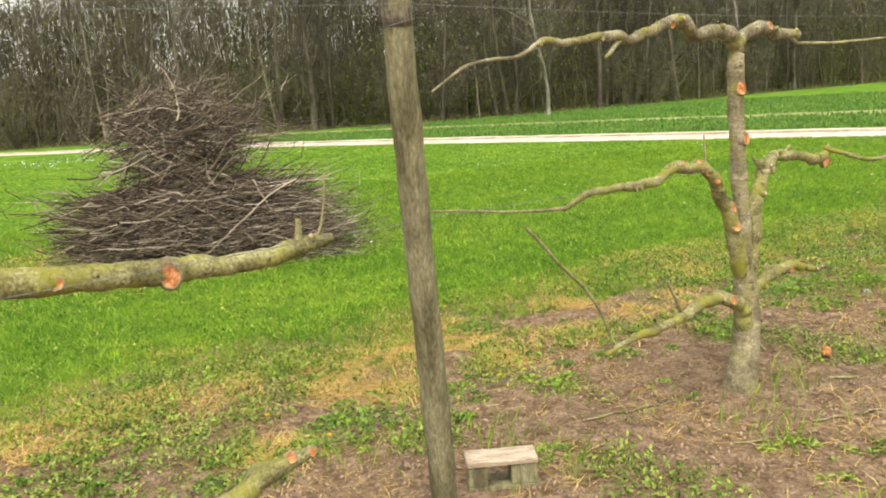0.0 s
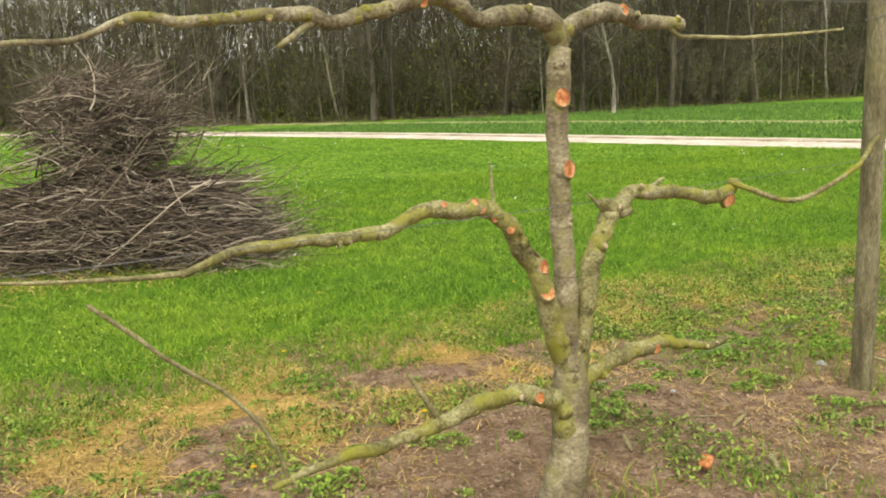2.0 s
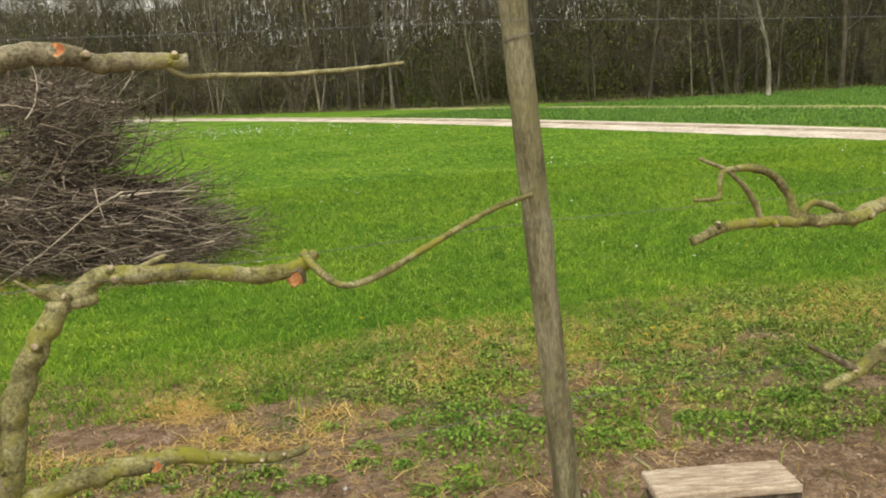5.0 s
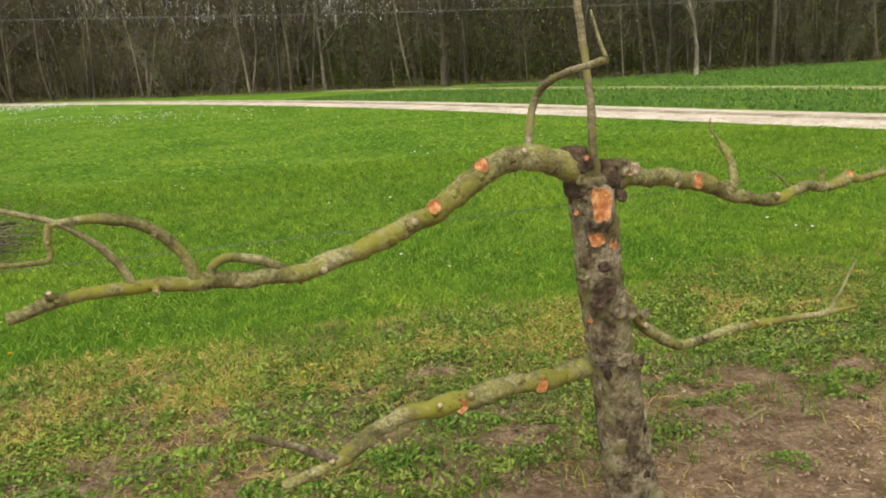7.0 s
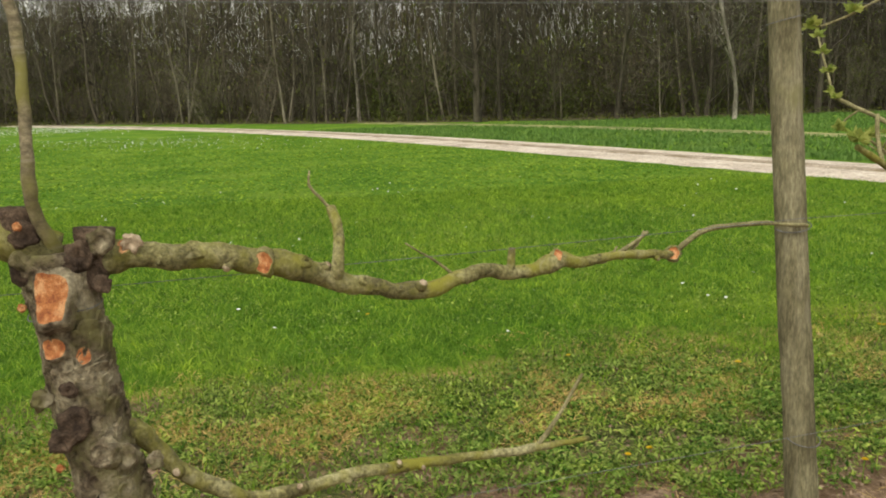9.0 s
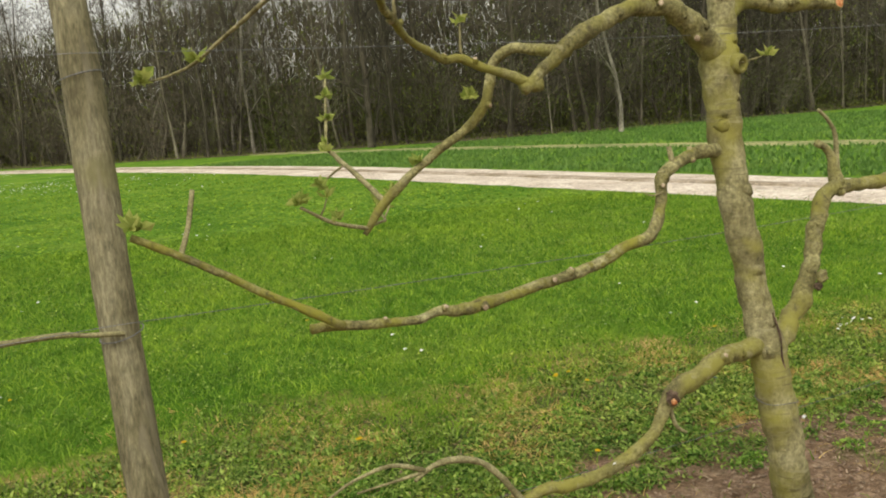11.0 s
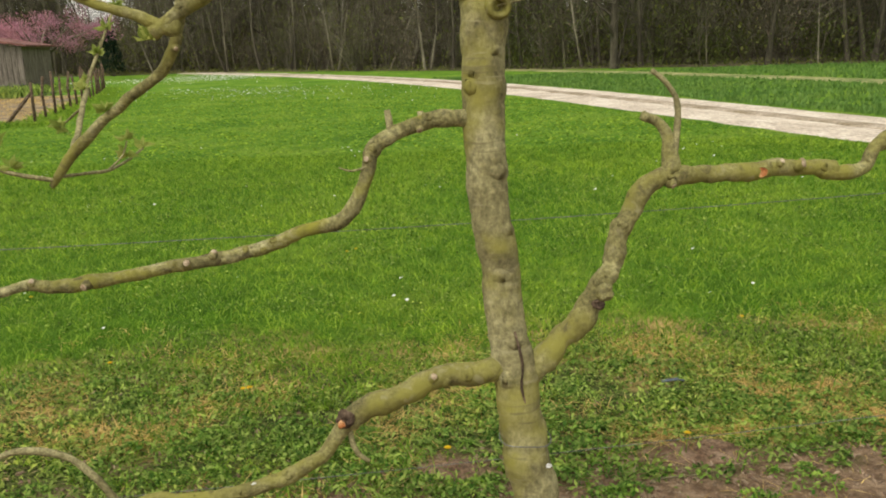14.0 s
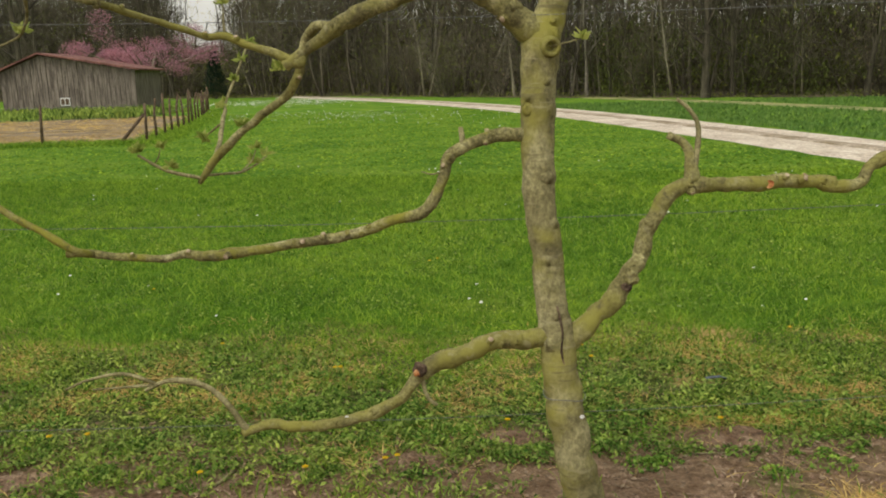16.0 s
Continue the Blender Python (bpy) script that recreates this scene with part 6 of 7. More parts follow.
# lush clumps of herbs, domed, with the soil showing between them
CLUMPS = [(-1.9, 0.75, 0.24), (-1.6, 0.52, 0.2), (-1.0, 0.45, 0.2), (-0.7, 0.3, 0.14), (-2.1, 1.05, 0.2), (-4.11, 1.53, 0.2), (-3.11, 0.49, 0.19), (-2.16, 0.74, 0.2), (-2.23, 0.33, 0.11), (-4.8, 0.75, 0.11), (-4.32, 0.46, 0.11), (-2.21, -0.04, 0.11), (-3.83, 0.56, 0.1), (-0.73, 1.47, 0.13), (-1.74, 1.4, 0.2), (-1.35, 0.88, 0.26), (-0.56, 0.62, 0.18), (-0.15, 0.8, 0.15), (0.82, -0.02, 0.1), (2.74, 1.37, 0.15), (1.75, 0.9, 0.11), (4.23, 1.31, 0.16), (5.08, 1.48, 0.13), (3.14, 0.98, 0.1), (3.82, 0.9, 0.1), (-5.43, 0.72, 0.26), (-5.7, 0.6, 0.15), (-4.45, 0.45, 0.12), (-4.96, -0.14, 0.1), (4.97, 0.85, 0.1), (4.74, 0.76, 0.08), (3.86, 1.65, 0.15)]
cl = list(CLUMPS)
while len(cl) < 680:
    a = rng.uniform(-7.5, 8.0)
    b = rng.uniform(0.3 + 0.16 * max(a - 1, 0), strip_edge(a) + 0.1)
    if rng.random() < (0.25 if a < -2.5 else 0.5 if a < 1.5 else 1.0):
        cl.append((a, b, rng.uniform(0.03, 0.10)))
cc, cs = [], []
for a, b, r in cl:
    m = int(2600 * r ** 1.35) + 25
    w, q = rng.uniform(0, 2 * np.pi, m), np.sqrt(rng.random(m)) * rng.uniform(0.75, 1.25, m)
    px, py = a + r * q * np.cos(w), b + r * 0.8 * q * np.sin(w)
    up = (0.022 + 0.16 * r) * np.clip(1.1 - q * q, 0.08, 1.0)
    cc.append(np.stack([px, py, heights(px, py) + up * rng.uniform(0.35, 1.0, m)], 1))
    cs.append(rng.uniform(0.014, 0.032, m) * (0.75 + 1.5 * r))
cc, cs = np.concatenate(cc), np.concatenate(cs)
keep = ~bare(cc[:, 0], cc[:, 1])
leaves("herb_clumps", cc[keep], cs[keep], 0.3, HERB, "lush green clumps of low herbs in the soil strip", "weeds", tilt=0.45, aspect=0.55)
# matted straw, in flat golden patches
px, py = [], []
for a, b, rx, ry in [(-4.44, 1.45, 0.32, 0.28), (-4.32, 0.99, 0.12, 0.15), (-3.29, 1.67, 0.2, 0.18), (-5.05, 1.52, 0.17, 0.14), (-5.24, 1.35, 0.14, 0.18), (-1.14, 1.67, 0.3, 0.2), (-0.39, 1.81, 0.23, 0.16), (2.42, 1.44, 0.17, 0.12), (2.85, 1.79, 0.18, 0.11), (4.78, 2.23, 0.2, 0.13), (5.09, 1.37, 0.15, 0.12), (-5.81, 0.7, 0.18, 0.15), (-5.01, 1.0, 0.18, 0.16), (5.27, 1.6, 0.26, 0.12), (5.58, 1.35, 0.16, 0.15), (4.56, 1.25, 0.1, 0.1), (5.4, 1.28, 0.12, 0.1), (4.85, 1.3, 0.12, 0.09), (5.0, 0.5, 0.13, 0.1)]:
    m = int(36000 * rx * ry) + 60
    px.append(rng.normal(a, rx * 0.62, m))
    py.append(rng.normal(b, ry * 0.62, m))
x, y = np.concatenate(px), np.concatenate(py)
keep = ~bare(x, y)
x, y = x[keep], y[keep]
n = len(x)
blades("straw_mats", x, y, rng.uniform(0.05, 0.12, n), rng.uniform(0.003, 0.006, n), rng.uniform(0.9, 1.7, n), DRY, "matted golden straw lying in patches on the strip", "dry grass", flat=0.3)

# daisies in the grass and the white drift of flowers by the track
n = 260
x = rng.uniform(-4, 9, n)
y = 2.6 + 9 * rng.random(n)
keep = patch_mask(x, y, 0.5, 31.0, 0.22)
x, y = x[keep], y[keep]
x2 = rng.normal(-2.0, 3.2, 420)
y2 = 29 + rng.normal(0, 2.6, 420) - x2 * 0.6
x3, y3 = np.concatenate([rng.normal(-9, 3, 1300), rng.normal(5.97, 0.07, 12)]), np.concatenate([rng.normal(50, 3.5, 1300), rng.normal(1.99, 0.06, 12)])
x, y = np.concatenate([x, x2, x3]), np.concatenate([y, y2, y3])
keep = x < road_x(y) - 0.3
x, y = x[keep], y[keep]
leaves("white_flowers", np.stack([x, y, np.full(len(x), 0.09)], 1), rng.uniform(0.018, 0.03, len(x)) * (1 + 0.045 * y), 0.1, WHITE, "small white flowers scattered in the meadow", "flowers", tilt=0.2, aspect=1.0)


def dandelion(p, seed):
    t = empty("dandelion", (p[0], p[1], height(*p)))
    rnd2 = random.Random(seed)
    bm = bmesh.new()
    h = rnd2.uniform(0.05, 0.10)
    tube(bm, [Vector((0, 0, -0.01, 0.002)), Vector((0.004, 0.002, h * 0.5, 0.002)), Vector((0.006, 0, h, 0.002))], 5)
    part("stem", bm, GRASS, t)
    bm = bmesh.new()
    for ring, (r, z) in enumerate(((0.014, 0.002), (0.010, 0.005), (0.006, 0.008))):
        for k in range(14):
            w = 2 * math.pi * (k + 0.5 * ring) / 14
            d, s = Vector((math.cos(w), math.sin(w), 0.25)), Vector((-math.sin(w), math.cos(w), 0))
            c = Vector((0.006, 0, h + z))
            bm.faces.new([bm.verts.new(q) for q in (c, c + d * r * 0.7 + s * 0.003, c + d * r, c + d * r * 0.7 - s * 0.003)])
    part("flower_head", bm, YELLOW, t, "yellow petals", smooth=False)
    tagged(t, "yellow dandelion in flower among grass and weeds", "flower", "dandelions")


for k, p in enumerate([(-0.70, 1.60), (-0.74, 1.61), (-0.66, 1.52), (1.92, 0.96), (2.86, 1.77), (4.11, 2.09), (4.0, 2.03), (4.05, 2.12), (3.28, 0.74), (3.24, 0.69), (3.17, 4.27), (3.71, 1.09), (2.84, 1.73), (4.15, 1.96), (3.1, 4.3), (-3.87, 0.69), (-5.61, 0.53), (-5.72, 0.95), (-4.62, 0.63), (1.79, 0.89), (2.57, 0.53), (3.84, 0.41), (4.85, 8.5), (-4.1, 1.9), (-2.2, 2.6), (1.2, 3.4), (4.6, 1.1), (2.95, 0.6), (2.1, 2.2), (5.3, 2.4), (-5.9, 2.2), (-3.4, 3.3)]):
    dandelion(p, k)


# ---------------------------------------------------------------- garden, fence, shed, blossom tree
tilled = [(-5.5, 18.9), (-7.0, 25.6), (-9.4, 34.0), (-13.0, 34.5), (-17.0, 31.0), (-31.0, 30.0), (-27.0, 19.0), (-12.0, 17.9)]
bm = bmesh.new()
f = bm.faces.new([bm.verts.new((a, b, 0.03)) for a, b in tilled])
tagged(part("garden_bed", bm, TILLED, smooth=False), "pale bare tilled garden soil behind the fence", "garden bed", kind="structure")

fence = empty("garden_fence", (-5.4, 18.9, 0))
tagged(fence, "old fence of thin grey wooden posts with wire", "fence")
o = Vector((-5.4, 18.9, 0))
line = []
for k in range(17):
    u = k / 16
    line.append((-5.4 - 4.6 * u - 1.3 * u * u, 18.9 + 21.6 * u))
side = [(-7.93, 18.44), (-10.4, 18.1), (-13.0, 17.75)]
rnd = random.Random(21)
for x, y in line + side:
    bm = bmesh.new()
    h = rnd.uniform(0.95, 1.25)
    q = Vector((x, y, 0)) - o
    tube(bm, [Vector((q.x, q.y, -0.1, 0.04)), Vector((q.x + rnd.uniform(-0.04, 0.04), q.y, h * 0.6, 0.036)), Vector((q.x + rnd.uniform(-0.08, 0.08), q.y, h, 0.032))], 7, 0.1, x)
    part("post", bm, DEAD_BARK, fence)
bm = bmesh.new()
tube(bm, [Vector((-0.62, -0.2, 0.0, 0.045)), Vector((-0.02, 0, 0.72, 0.04))], 7)
part("brace", bm, DEAD_BARK, fence)
for z in (0.35, 0.65, 0.95):
    bm = bmesh.new()
    tube(bm, [Vector((x - o.x, y - o.y, z, 0.005)) for x, y in side[::-1] + line], 4)
    part("wire", bm, WIRE, fence)

shed = empty("garden_shed", (-18.75, 40.95, 0))
shed.rotation_euler = (0, 0, radians(8))
tagged(shed, "old grey board shed with a low rusty red roof", "shed")
W, H, RX, RH, D = 3.4, 2.2, -1.33, 3.05, 5.0


def roof_z(x):
    return H + (RH - H) * ((x + W) / (RX + W) if x < RX else (W - x) / (W - RX))


n = 26
for k in range(n):
    x0 = -W + 2 * W * k / n
    x1 = x0 + 2 * W / n - 0.018
    bm = bmesh.new()
    q = 0.03 * ((k * 7) % 3) / 3
    vs = [bm.verts.new((a, b, z)) for b in (-q - 0.03, 0.0) for a, z in ((x0, 0.0), (x1, 0.0), (x1, roof_z(x1) - 0.05), (x0, roof_z(x0) - 0.05))]
    for ff in ((0, 1, 2, 3), (7, 6, 5, 4), (0, 4, 5, 1), (1, 5, 6, 2), (2, 6, 7, 3), (3, 7, 4, 0)):
        bm.faces.new([vs[i] for i in ff])
    part("board", bm, SHED_WOOD, shed, smooth=False)
bm = bmesh.new()
box(bm, 0.12, D, H, (-W + 0.06, D / 2 + 0.01, H / 2), 0)
part("side_wall", bm, SHED_WOOD, shed, smooth=False)
bm = bmesh.new()
box(bm, 0.12, D, H, (W - 0.06, D / 2 + 0.01, H / 2), 0)
part("side_wall", bm, SHED_WOOD, shed, smooth=False)
bm = bmesh.new()
box(bm, 2 * W, 0.12, H, (0, D, H / 2), 0)
part("back_wall", bm, SHED_WOOD, shed, smooth=False)
for a, b in ((-W - 0.3, RX), (RX, W + 0.3)):
    bm = bmesh.new()
    za, zb = (roof_z(-W) - 0.12, RH) if b == RX else (RH, roof_z(W) - 0.06)
    vs = [bm.verts.new((x, yy, z + t)) for t in (0.0, 0.09) for x, z in ((a, za), (b, zb)) for yy in (-0.35, D + 0.3)]
    for ff in ((0, 1, 3, 2), (4, 6, 7, 5), (0, 4, 5, 1), (2, 3, 7, 6), (0, 2, 6, 4), (1, 5, 7, 3)):
        bm.faces.new([vs[i] for i in ff])
    part("roof_slope", bm, ROOF_MAT, shed, "rusty red sheet", smooth=False)
bm = bmesh.new()
box(bm, 0.5, 0.06, 0.42, (-0.25, -0.07, 0.62), 0.01)
win = part("window", bm, WHITE, shed, "small whitewashed window", smooth=False)
for x in (-0.36, -0.14):
    bm = bmesh.new()
    box(bm, 0.17, 0.02, 0.30, (x, -0.105, 0.62), 0.004)
    part("pane", bm, DEAD_BARK, win, "dark pane", smooth=False)


def crown_cloud(centres, count, spread):
    c = np.array(centres, float)
    i = rng.integers(0, len(c), count)
    p = rng.normal(0, 1, (count, 3))
    p /= np.linalg.norm(p, axis=1, keepdims=True)
    p *= rng.random((count, 1)) ** 0.4
    return c[i, :3] + p * c[i, 3:4] * np.array([1, 1, 0.75]) * spread


bloom = empty("blossom_tree", (-20.0, 54.0, 0))
tagged(bloom, "tree in full pink blossom behind the shed", "tree")
bm = bmesh.new()
bloom.scale = (1.1, 1.1, 1.02)
tips = []
rnd = random.Random(9)
tube(bm, [Vector((0, 0, -0.2, 0.2)), Vector((0.1, 0, 1.0, 0.16)), Vector((0.0, 0.1, 1.8, 0.13))], 8)
for k in range(14):
    w = rnd.uniform(0, 6.28)
    d = Vector((math.cos(w) * 1.3, math.sin(w), rnd.uniform(0.35, 1.1))).normalized()
    ln = rnd.uniform(2.4, 5.6)
    a = Vector((0, 0.1, 1.6))
    q = [Vector((*a, 0.09)), Vector((*(a + d * ln * 0.5 + Vector((0, 0, 0.15))), 0.05)), Vector((*(a + d * ln), 0.015))]
    tube(bm, q, 5)
    tips += [(*(a + d * ln * u + Vector((rnd.uniform(-0.5, 0.5), rnd.uniform(-0.5, 0.5), rnd.uniform(-0.2, 0.6)))), rnd.uniform(0.45, 0.95)) for u in (0.45, 0.65, 0.85, 1.0)]
part("trunk", bm, WOODS_BARK, bloom)
c = crown_cloud(tips, 20000, 1.15)
ob = leaves("blossom", c, rng.uniform(0.06, 0.13, len(c)), 0.2, PINK, "dense pink flowers", "", bloom, tilt=0.9, kind="")

fir = empty("evergreen_tree", (-20.2, 68.0, 0))
tagged(fir, "dark green conifer by the end of the fence", "tree")
bm = bmesh.new()
tube(bm, [Vector((0, 0, -0.2, 0.18)), Vector((0, 0, 6.0, 0.03))], 7)
part("trunk", bm, WOODS_BARK, fir)
fir.scale = (0.62, 0.62, 0.62)
tips = [(math.cos(k * 2.4) * (2.4 - 0.34 * z) * 0.6, math.sin(k * 2.4) * (2.4 - 0.34 * z) * 0.6, z, 1.0 - 0.1 * z) for k, z in enumerate(np.linspace(0.7, 6.2, 40))]
c = crown_cloud(tips, 6000, 0.9)
leaves("needles", c, rng.uniform(0.15, 0.35, len(c)), -0.2, EVERGREEN, "dark needles", "", fir, tilt=0.5, kind="", aspect=0.3)


# ---------------------------------------------------------------- the wood
def woods_tree(seed, tall, bark, wide=1.0, low=0.2):
    rnd = random.Random(seed)
    t = empty("forest_tree")
    bm = bmesh.new()
    r0 = tall * rnd.uniform(0.005, 0.0105) * wide
    lean = Vector((rnd.uniform(-0.12, 0.12), rnd.uniform(-0.04, 0.04), 0))
    bend = rnd.uniform(0, 9)
    pts = []
    for k in range(12):
        u = k / 11
        z = u * tall - 0.2
        pts.append(Vector((lean.x * z + 0.45 * noise.noise(Vector((bend, z * 0.22, 0))), lean.y * z + 0.4 * noise.noise(Vector((0, z * 0.22, bend))), z, r0 * (1 - 0.85 * u) + (0.05 if k == 0 else 0))))
    tube(bm, pts, 7, cap=False)
    twigs = []

    def grow(p, d, r, length, level):
        n = 5
        q = [Vector((*p, r))]
        a, way = Vector(p), Vector(d)
        for k in range(n):
            way = (way + Vector((rnd.uniform(-0.3, 0.3), rnd.uniform(-0.3, 0.3), rnd.uniform(-0.1, 0.25)))).normalized()
            b = a + way * length / n
            q.append(Vector((*b, r * (1 - 0.8 * (k + 1) / n))))
            if level > 0:
                twigs.append((a.copy(), b.copy(), max(0.008, q[-2].w)))
            a = b
            if level < 2:
                for _ in range(2):
                    side = Vector((rnd.uniform(-1, 1), rnd.uniform(-1, 1), rnd.uniform(-0.2, 0.9))).normalized()
                    grow(a, (way * 0.6 + side).normalized(), max(0.008, q[-1].w * 0.5), length * rnd.uniform(0.3, 0.6), level + 1)
        if level == 0:
            tube(bm, q, 4, cap=False)

    first = rnd.uniform(low, low + 0.15)
    m = rnd.randint(10, 15)
    for k in range(m):
        u = first + (0.97 - first) * k / m
        i = u * 11
        a, b = pts[int(i)], pts[min(int(i) + 1, 11)]
        p = a.lerp(b, i - int(i))
        w = rnd.uniform(0, 2 * math.pi)
        d = Vector((math.cos(w), math.sin(w), rnd.uniform(0.3, 1.1))).normalized()
        grow(p.xyz, d, p.w * 0.5, tall * rnd.uniform(0.12, 0.26) * (1.15 - 0.6 * u) * wide, 0)
    part("trunk", bm, bark, t)
    ribbons("crown", twigs, bark, t, "bare twigs in early spring")
    return t


def shrub(seed, leafy_mat, green):
    rnd = random.Random(seed)
    t = empty("forest_shrub")
    rows, tips = [], []
    for k in range(26):
        w = rnd.uniform(0, 6.28)
        d = Vector((math.cos(w) * rnd.uniform(0.1, 0.7), math.sin(w) * rnd.uniform(0.1, 0.7), 1)).normalized()
        a = Vector((rnd.uniform(-0.3, 0.3), rnd.uniform(-0.3, 0.3), -0.1))
        for j in range(5):
            d = (d + Vector((rnd.uniform(-0.2, 0.2), rnd.uniform(-0.2, 0.2), 0))).normalized()
            b = a + d * rnd.uniform(0.4, 0.9)
            rows.append((a.copy(), b.copy(), 0.03 * (1 - 0.17 * j)))
            for _ in range(4):
                s = Vector((rnd.uniform(-1, 1), rnd.uniform(-1, 1), rnd.uniform(-0.2, 0.8))).normalized()
                e = b + s * rnd.uniform(0.3, 0.9)
                rows.append((b.copy(), e, 0.009))
                tips.append((e.x, e.y, e.z, rnd.uniform(0.18, 0.4)))
            a = b
    ribbons("stem_clump", rows, WOODS_BARK, t)
    c = crown_cloud(tips, green, 1.0)
    leaves("foliage", c, rng.uniform(0.05, 0.11, len(c)), 0.1, leafy_mat, "thin young leaves" if leafy_mat is UNDER else "last year's brown leaves", "", t, tilt=0.8, kind="", aspect=0.6)
    return t


rnd = random.Random(5)
kinds = [woods_tree(k, rnd.uniform(12, 18), BIRCH_BARK if k == 3 else WOODS_BARK if k % 2 else TRUNK_BARK, 1.0, 0.06 + 0.09 * (k % 3)) for k in range(10)]
shrubs = [shrub(50 + k, UNDER if k % 3 else LITTER, 1300 if k % 3 else 500) for k in range(6)]
big_tree = woods_tree(77, 15.0, TRUNK_BARK, 1.45, 0.1)


def woods_edge(x):
    """Where the wood begins, at each x."""
    pts = [(-70, 82), (-30, 72), (-8, 64), (6, 48), (14, 42), (24, 36), (45, 37), (80, 38), (130, 30)]
    for (a, ya), (b, yb) in zip(pts, pts[1:]):
        if a <= x <= b:
            return ya + (yb - ya) * (x - a) / (b - a)
    return 60


def in_gap(x, y, a=-21.2, b=-17.0):
    """The opening over the shed garden where the sky comes down between the trees."""
    return a < math.degrees(math.atan2(x - 3.65, y + 1.8)) < b


placed = set()


def stand(kind, key, x, y, s, label, category, group):
    m = pose(x, y, 0, rnd.gauss(0, 3.5), rnd.gauss(0, 3.5), rnd.uniform(0, 360))
    if key in placed:
        t = copy_thing(kind, m)
    else:
        placed.add(key)
        t = kind
        t.matrix_basis = m
    t.scale = (s, s, s)
    tagged(t, label, category, group)


for k in range(265):
    x = rnd.uniform(-62, 96)
    i = rnd.randrange(10)
    y = woods_edge(x) + rnd.random() ** 1.4 * 30 + rnd.uniform(0, 1.5)
    if in_gap(x + rnd.gauss(0, 0.8), y):
        continue
    stand(kinds[i], i, x, y, rnd.uniform(0.75, 1.2), "bare early-spring forest tree with " + ("pale" if i == 3 else "grey-brown" if i % 2 else "dark") + " trunk", "tree", "trees of the wood edge")
for key, x, y, s in (("big", 14.0, 42.2, 1.0), ("big", -8.0, 70.0, 1.1), ("big", 40.0, 39.0, 1.0), ("big", -29.7, 56.0, 1.25)):
    stand(big_tree, key, x, y, s, "broad dark oak-like tree with heavy limbs", "tree", "trees of the wood edge")
stand(kinds[3], 3, 8.5, 48.9, 0.9, "slender forest tree with pale trunk", "tree", "trees of the wood edge")
stand(kinds[3], 3, 23.7, 33.5, 0.9, "slender forest tree with pale trunk", "tree", "trees of the wood edge")
for k in range(190):
    x = rnd.uniform(-60, 92)
    i = rnd.randrange(6)
    y = woods_edge(x) + 0.6 + rnd.random() ** 1.2 * 20
    stand(shrubs[i], "s%d" % i, x, y, rnd.uniform(0.6, 1.25), "thicket shrub with " + ("thin olive-green young leaves" if i % 3 else "sparse brown leaves"), "shrub", "shrubs under the wood")

# the depth of the wood: thin stems and twigs, too many to count
rows = []
for k in range(1300):
    x = rnd.uniform(-70, 110)
    y = woods_edge(max(-69, min(129, x))) + 1.0 + rnd.random() ** 1.3 * 40
    if in_gap(x, y):
        continue
    h, r = rnd.uniform(8, 17), 0.03 + 0.11 * rnd.random() ** 2
    dx, bow = rnd.gauss(0, 1.5), rnd.gauss(0, 0.5)
    stem = [(x + dx * u + bow * math.sin(3.1 * u), y, h * u - 0.1) for u in (0, 0.25, 0.5, 0.75, 1.0)]
    for i in range(4):
        rows.append((stem[i], stem[i + 1], r * (1 - 0.2 * i)))
    for _ in range(22):
        u = rnd.uniform(0.12, 0.95)
        a = (x + dx * u + bow * math.sin(3.1 * u), y, h * u)
        rows.append((a, (a[0] + rnd.uniform(-1.8, 1.8), a[1] + rnd.uniform(-1.8, 1.8), a[2] + rnd.uniform(0.3, 2.4)), 0.02))
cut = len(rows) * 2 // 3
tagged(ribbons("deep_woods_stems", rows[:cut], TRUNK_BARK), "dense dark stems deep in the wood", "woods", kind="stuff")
tagged(ribbons("pale_woods_stems", rows[cut:], WOODS_BARK), "slender greyer stems deep in the wood", "woods", kind="stuff")


def scatter(n, depth, low, slope, power, start=2.0):
    """Random places through the wood, lower in the opening over the garden."""
    x = rng.uniform(-70, 105, n)
    e = np.array([woods_edge(float(v)) for v in x])
    y = e + start + depth * rng.random(n) ** 1.3
    z = (low + slope * y) * rng.random(n) ** power
    a = np.degrees(np.arctan2(x - 3.65, y + 1.8)) + rng.normal(0, 0.8, n)
    gap = np.clip((2.6 - np.abs(a + 19.2)) / 1.6, 0, 1)
    thin = 0.68 + 0.32 * np.clip((x + 6) / 16, 0, 1)
    return np.stack([x, y, z * thin * (1 - 0.62 * gap)], 1)


c = scatter(170000, 34, 1.2, 0.175, 1.3)
leaves("deep_woods_thicket", c, rng.uniform(0.09, 0.33, len(c)), 0.2, UNDER, "dim brown-olive thicket deep in the wood", "woods", tilt=0.8, aspect=0.4)
c = scatter(115000, 26, 1.0, 0.15, 1.2, 14.0)
leaves("far_woods_thicket", c, rng.uniform(0.7, 1.9, len(c)), 0.9, DEEP, "brown haze of branches far inside the wood", "woods", tilt=0.55, aspect=0.075)
c = scatter(60000, 30, 1.5, 0.22, 1.0)
d = rng.normal(0, 1, (len(c), 3)) * np.array([1, 1, 0.9])
d = d / np.linalg.norm(d, axis=1, keepdims=True) * rng.uniform(0.5, 2.0, (len(c), 1))
tagged(ribbons("woods_twig_haze", list(zip(c, c + d, rng.uniform(0.007, 0.02, len(c)))), WOODS_BARK), "tangle of fine bare twigs between the trees", "woods", kind="stuff")
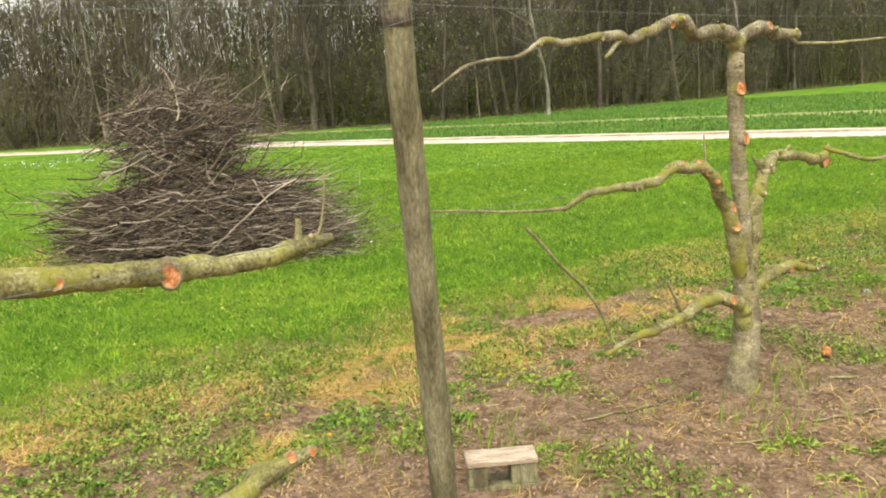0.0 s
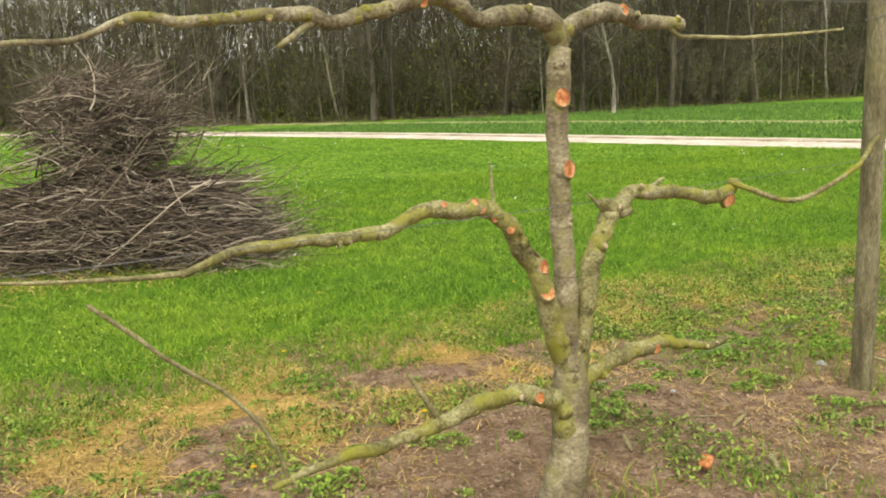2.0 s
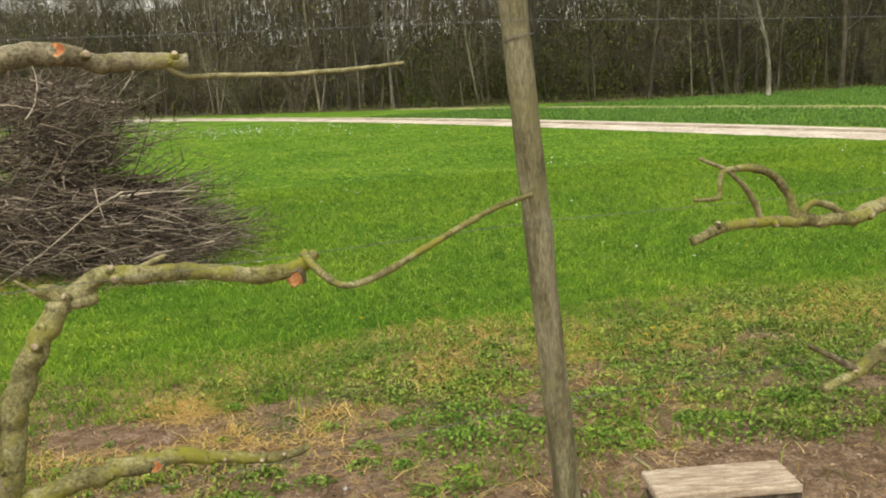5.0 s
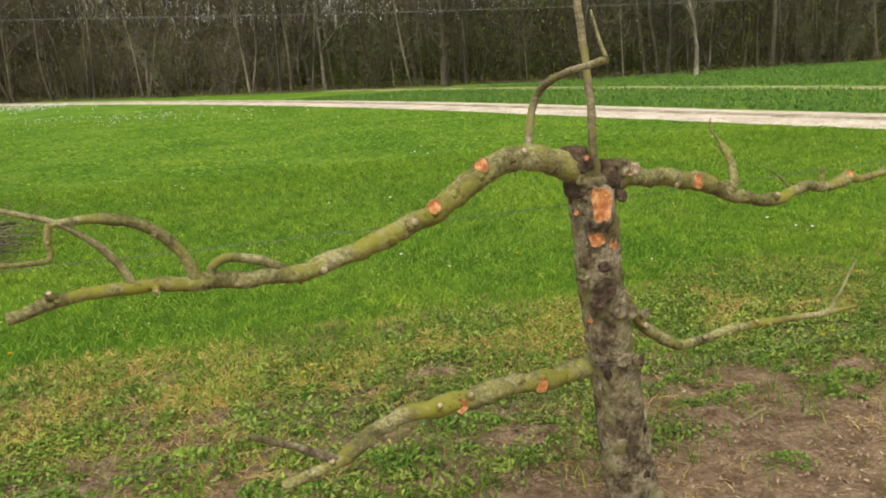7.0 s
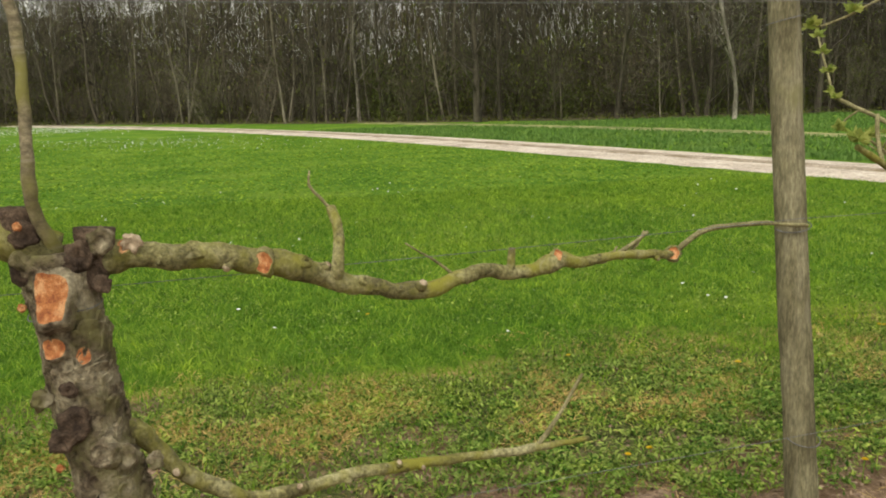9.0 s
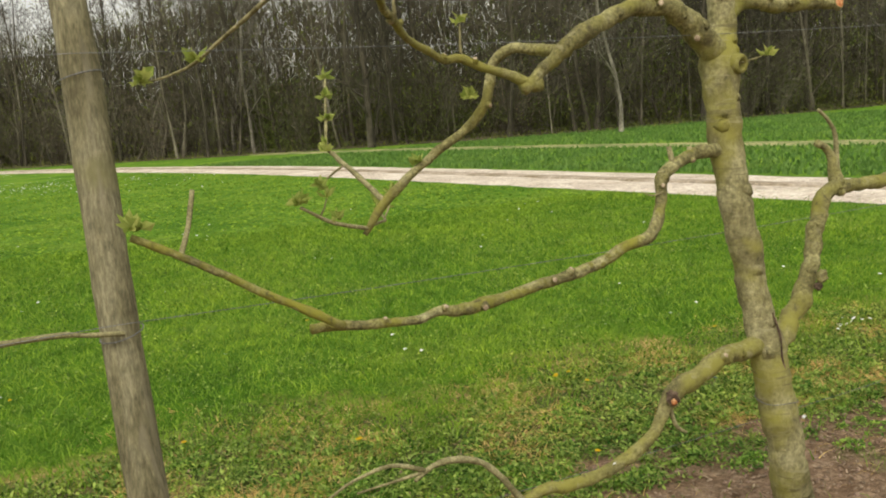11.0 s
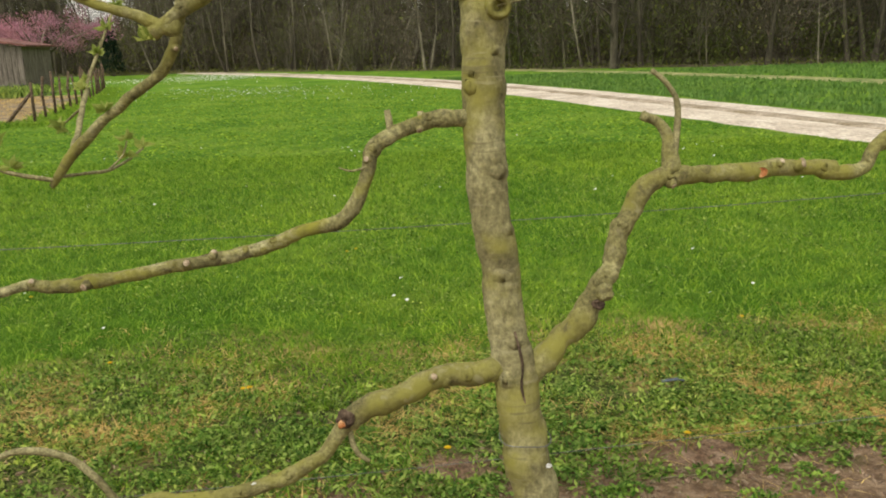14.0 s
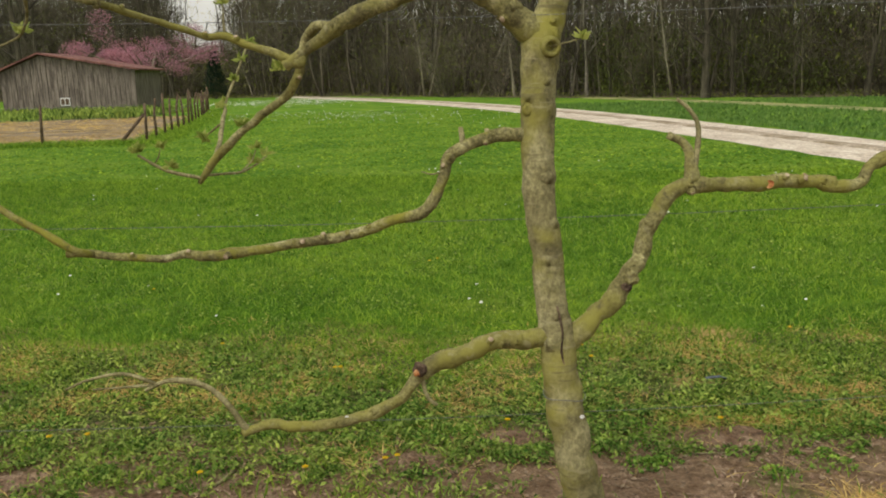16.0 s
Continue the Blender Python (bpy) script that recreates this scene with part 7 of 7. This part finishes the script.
# fresh green among the lower branches on the sunnier side of the wood
n = 95000
x = 9.0 + 70.0 * rng.random(n) ** 1.2
e = np.array([woods_edge(float(v)) for v in x])
c = np.stack([x, e + 0.5 + 16 * rng.random(n) ** 1.4, 0.2 + 5.5 * rng.random(n) ** 1.5], 1)
c = c[patch_mask(c[:, 0], c[:, 2] * 2.0, 0.22, 53.0, -0.05)]
leaves("green_understorey", c, rng.uniform(0.06, 0.16, len(c)), 0.2, SPRING, "thin fresh green leaves low in the wood", "woods", tilt=0.7, aspect=0.5)
# brown floor under the trees and the closed wood far behind
xs = np.arange(-75, 131, 1.5)
vs, fs = [], []
for i, x in enumerate(xs):
    e = woods_edge(max(-70, min(130, x))) + 0.5 + 1.2 * noise.noise(Vector((x * 0.3, 0, 5)))
    vs += [(x, e, 0.012), (x, e + 0.8, 0.05), (x, e + 12, 0.06), (x, e + 85, 0.06)]
    if i:
        for j in range(3):
            fs.append(((i - 1) * 4 + j, i * 4 + j, i * 4 + j + 1, (i - 1) * 4 + j + 1))
tagged(sheet("forest_floor", vs, fs, FLOOR), "brown leaf-covered ground under the wood", "ground", kind="structure")
xs = np.arange(-170, 231, 0.8)
vs, fs = [], []
for i, x in enumerate(xs):
    y = 128 - 0.16 * x + 6 * noise.noise(Vector((x * 0.03, 0, 3)))
    h = 8.0 + 4.0 * noise.noise(Vector((x * 0.09, 0, 1))) + 3.2 * noise.noise(Vector((x * 0.55, 0, 2))) + 2.6 * noise.noise(Vector((x * 2.1, 0, 6)))
    a = math.degrees(math.atan2(x - 3.65, y + 1.8))
    h *= 1 - 0.62 * max(0.0, min(1.0, (3.2 - abs(a + 19.3)) / 1.2))
    vs += [(x, y, -0.5), (x, y + 1.5 * noise.noise(Vector((x * 0.8, 1, 0))), h * 0.5), (x, y + 2, h)]
    if i:
        for j in range(2):
            fs.append(((i - 1) * 3 + j, i * 3 + j, i * 3 + j + 1, (i - 1) * 3 + j + 1))
tagged(sheet("backdrop", vs, fs, FAR_WOOD), "closed grey-brown edge of the distant wood", "woods", kind="structure")
n = 16000
x = rng.uniform(-62, 96, n)
e = np.array([woods_edge(float(v)) for v in x])
y = e + 6 * rng.random(n) - 0.5
leaves("forest_floor_litter", np.stack([x, y, 0.05 + 0.25 * rng.random(n) ** 3], 1), rng.uniform(0.08, 0.22, n), 0.1, UNDER, "low herbs and leaf litter at the wood's foot", "litter", tilt=0.4)
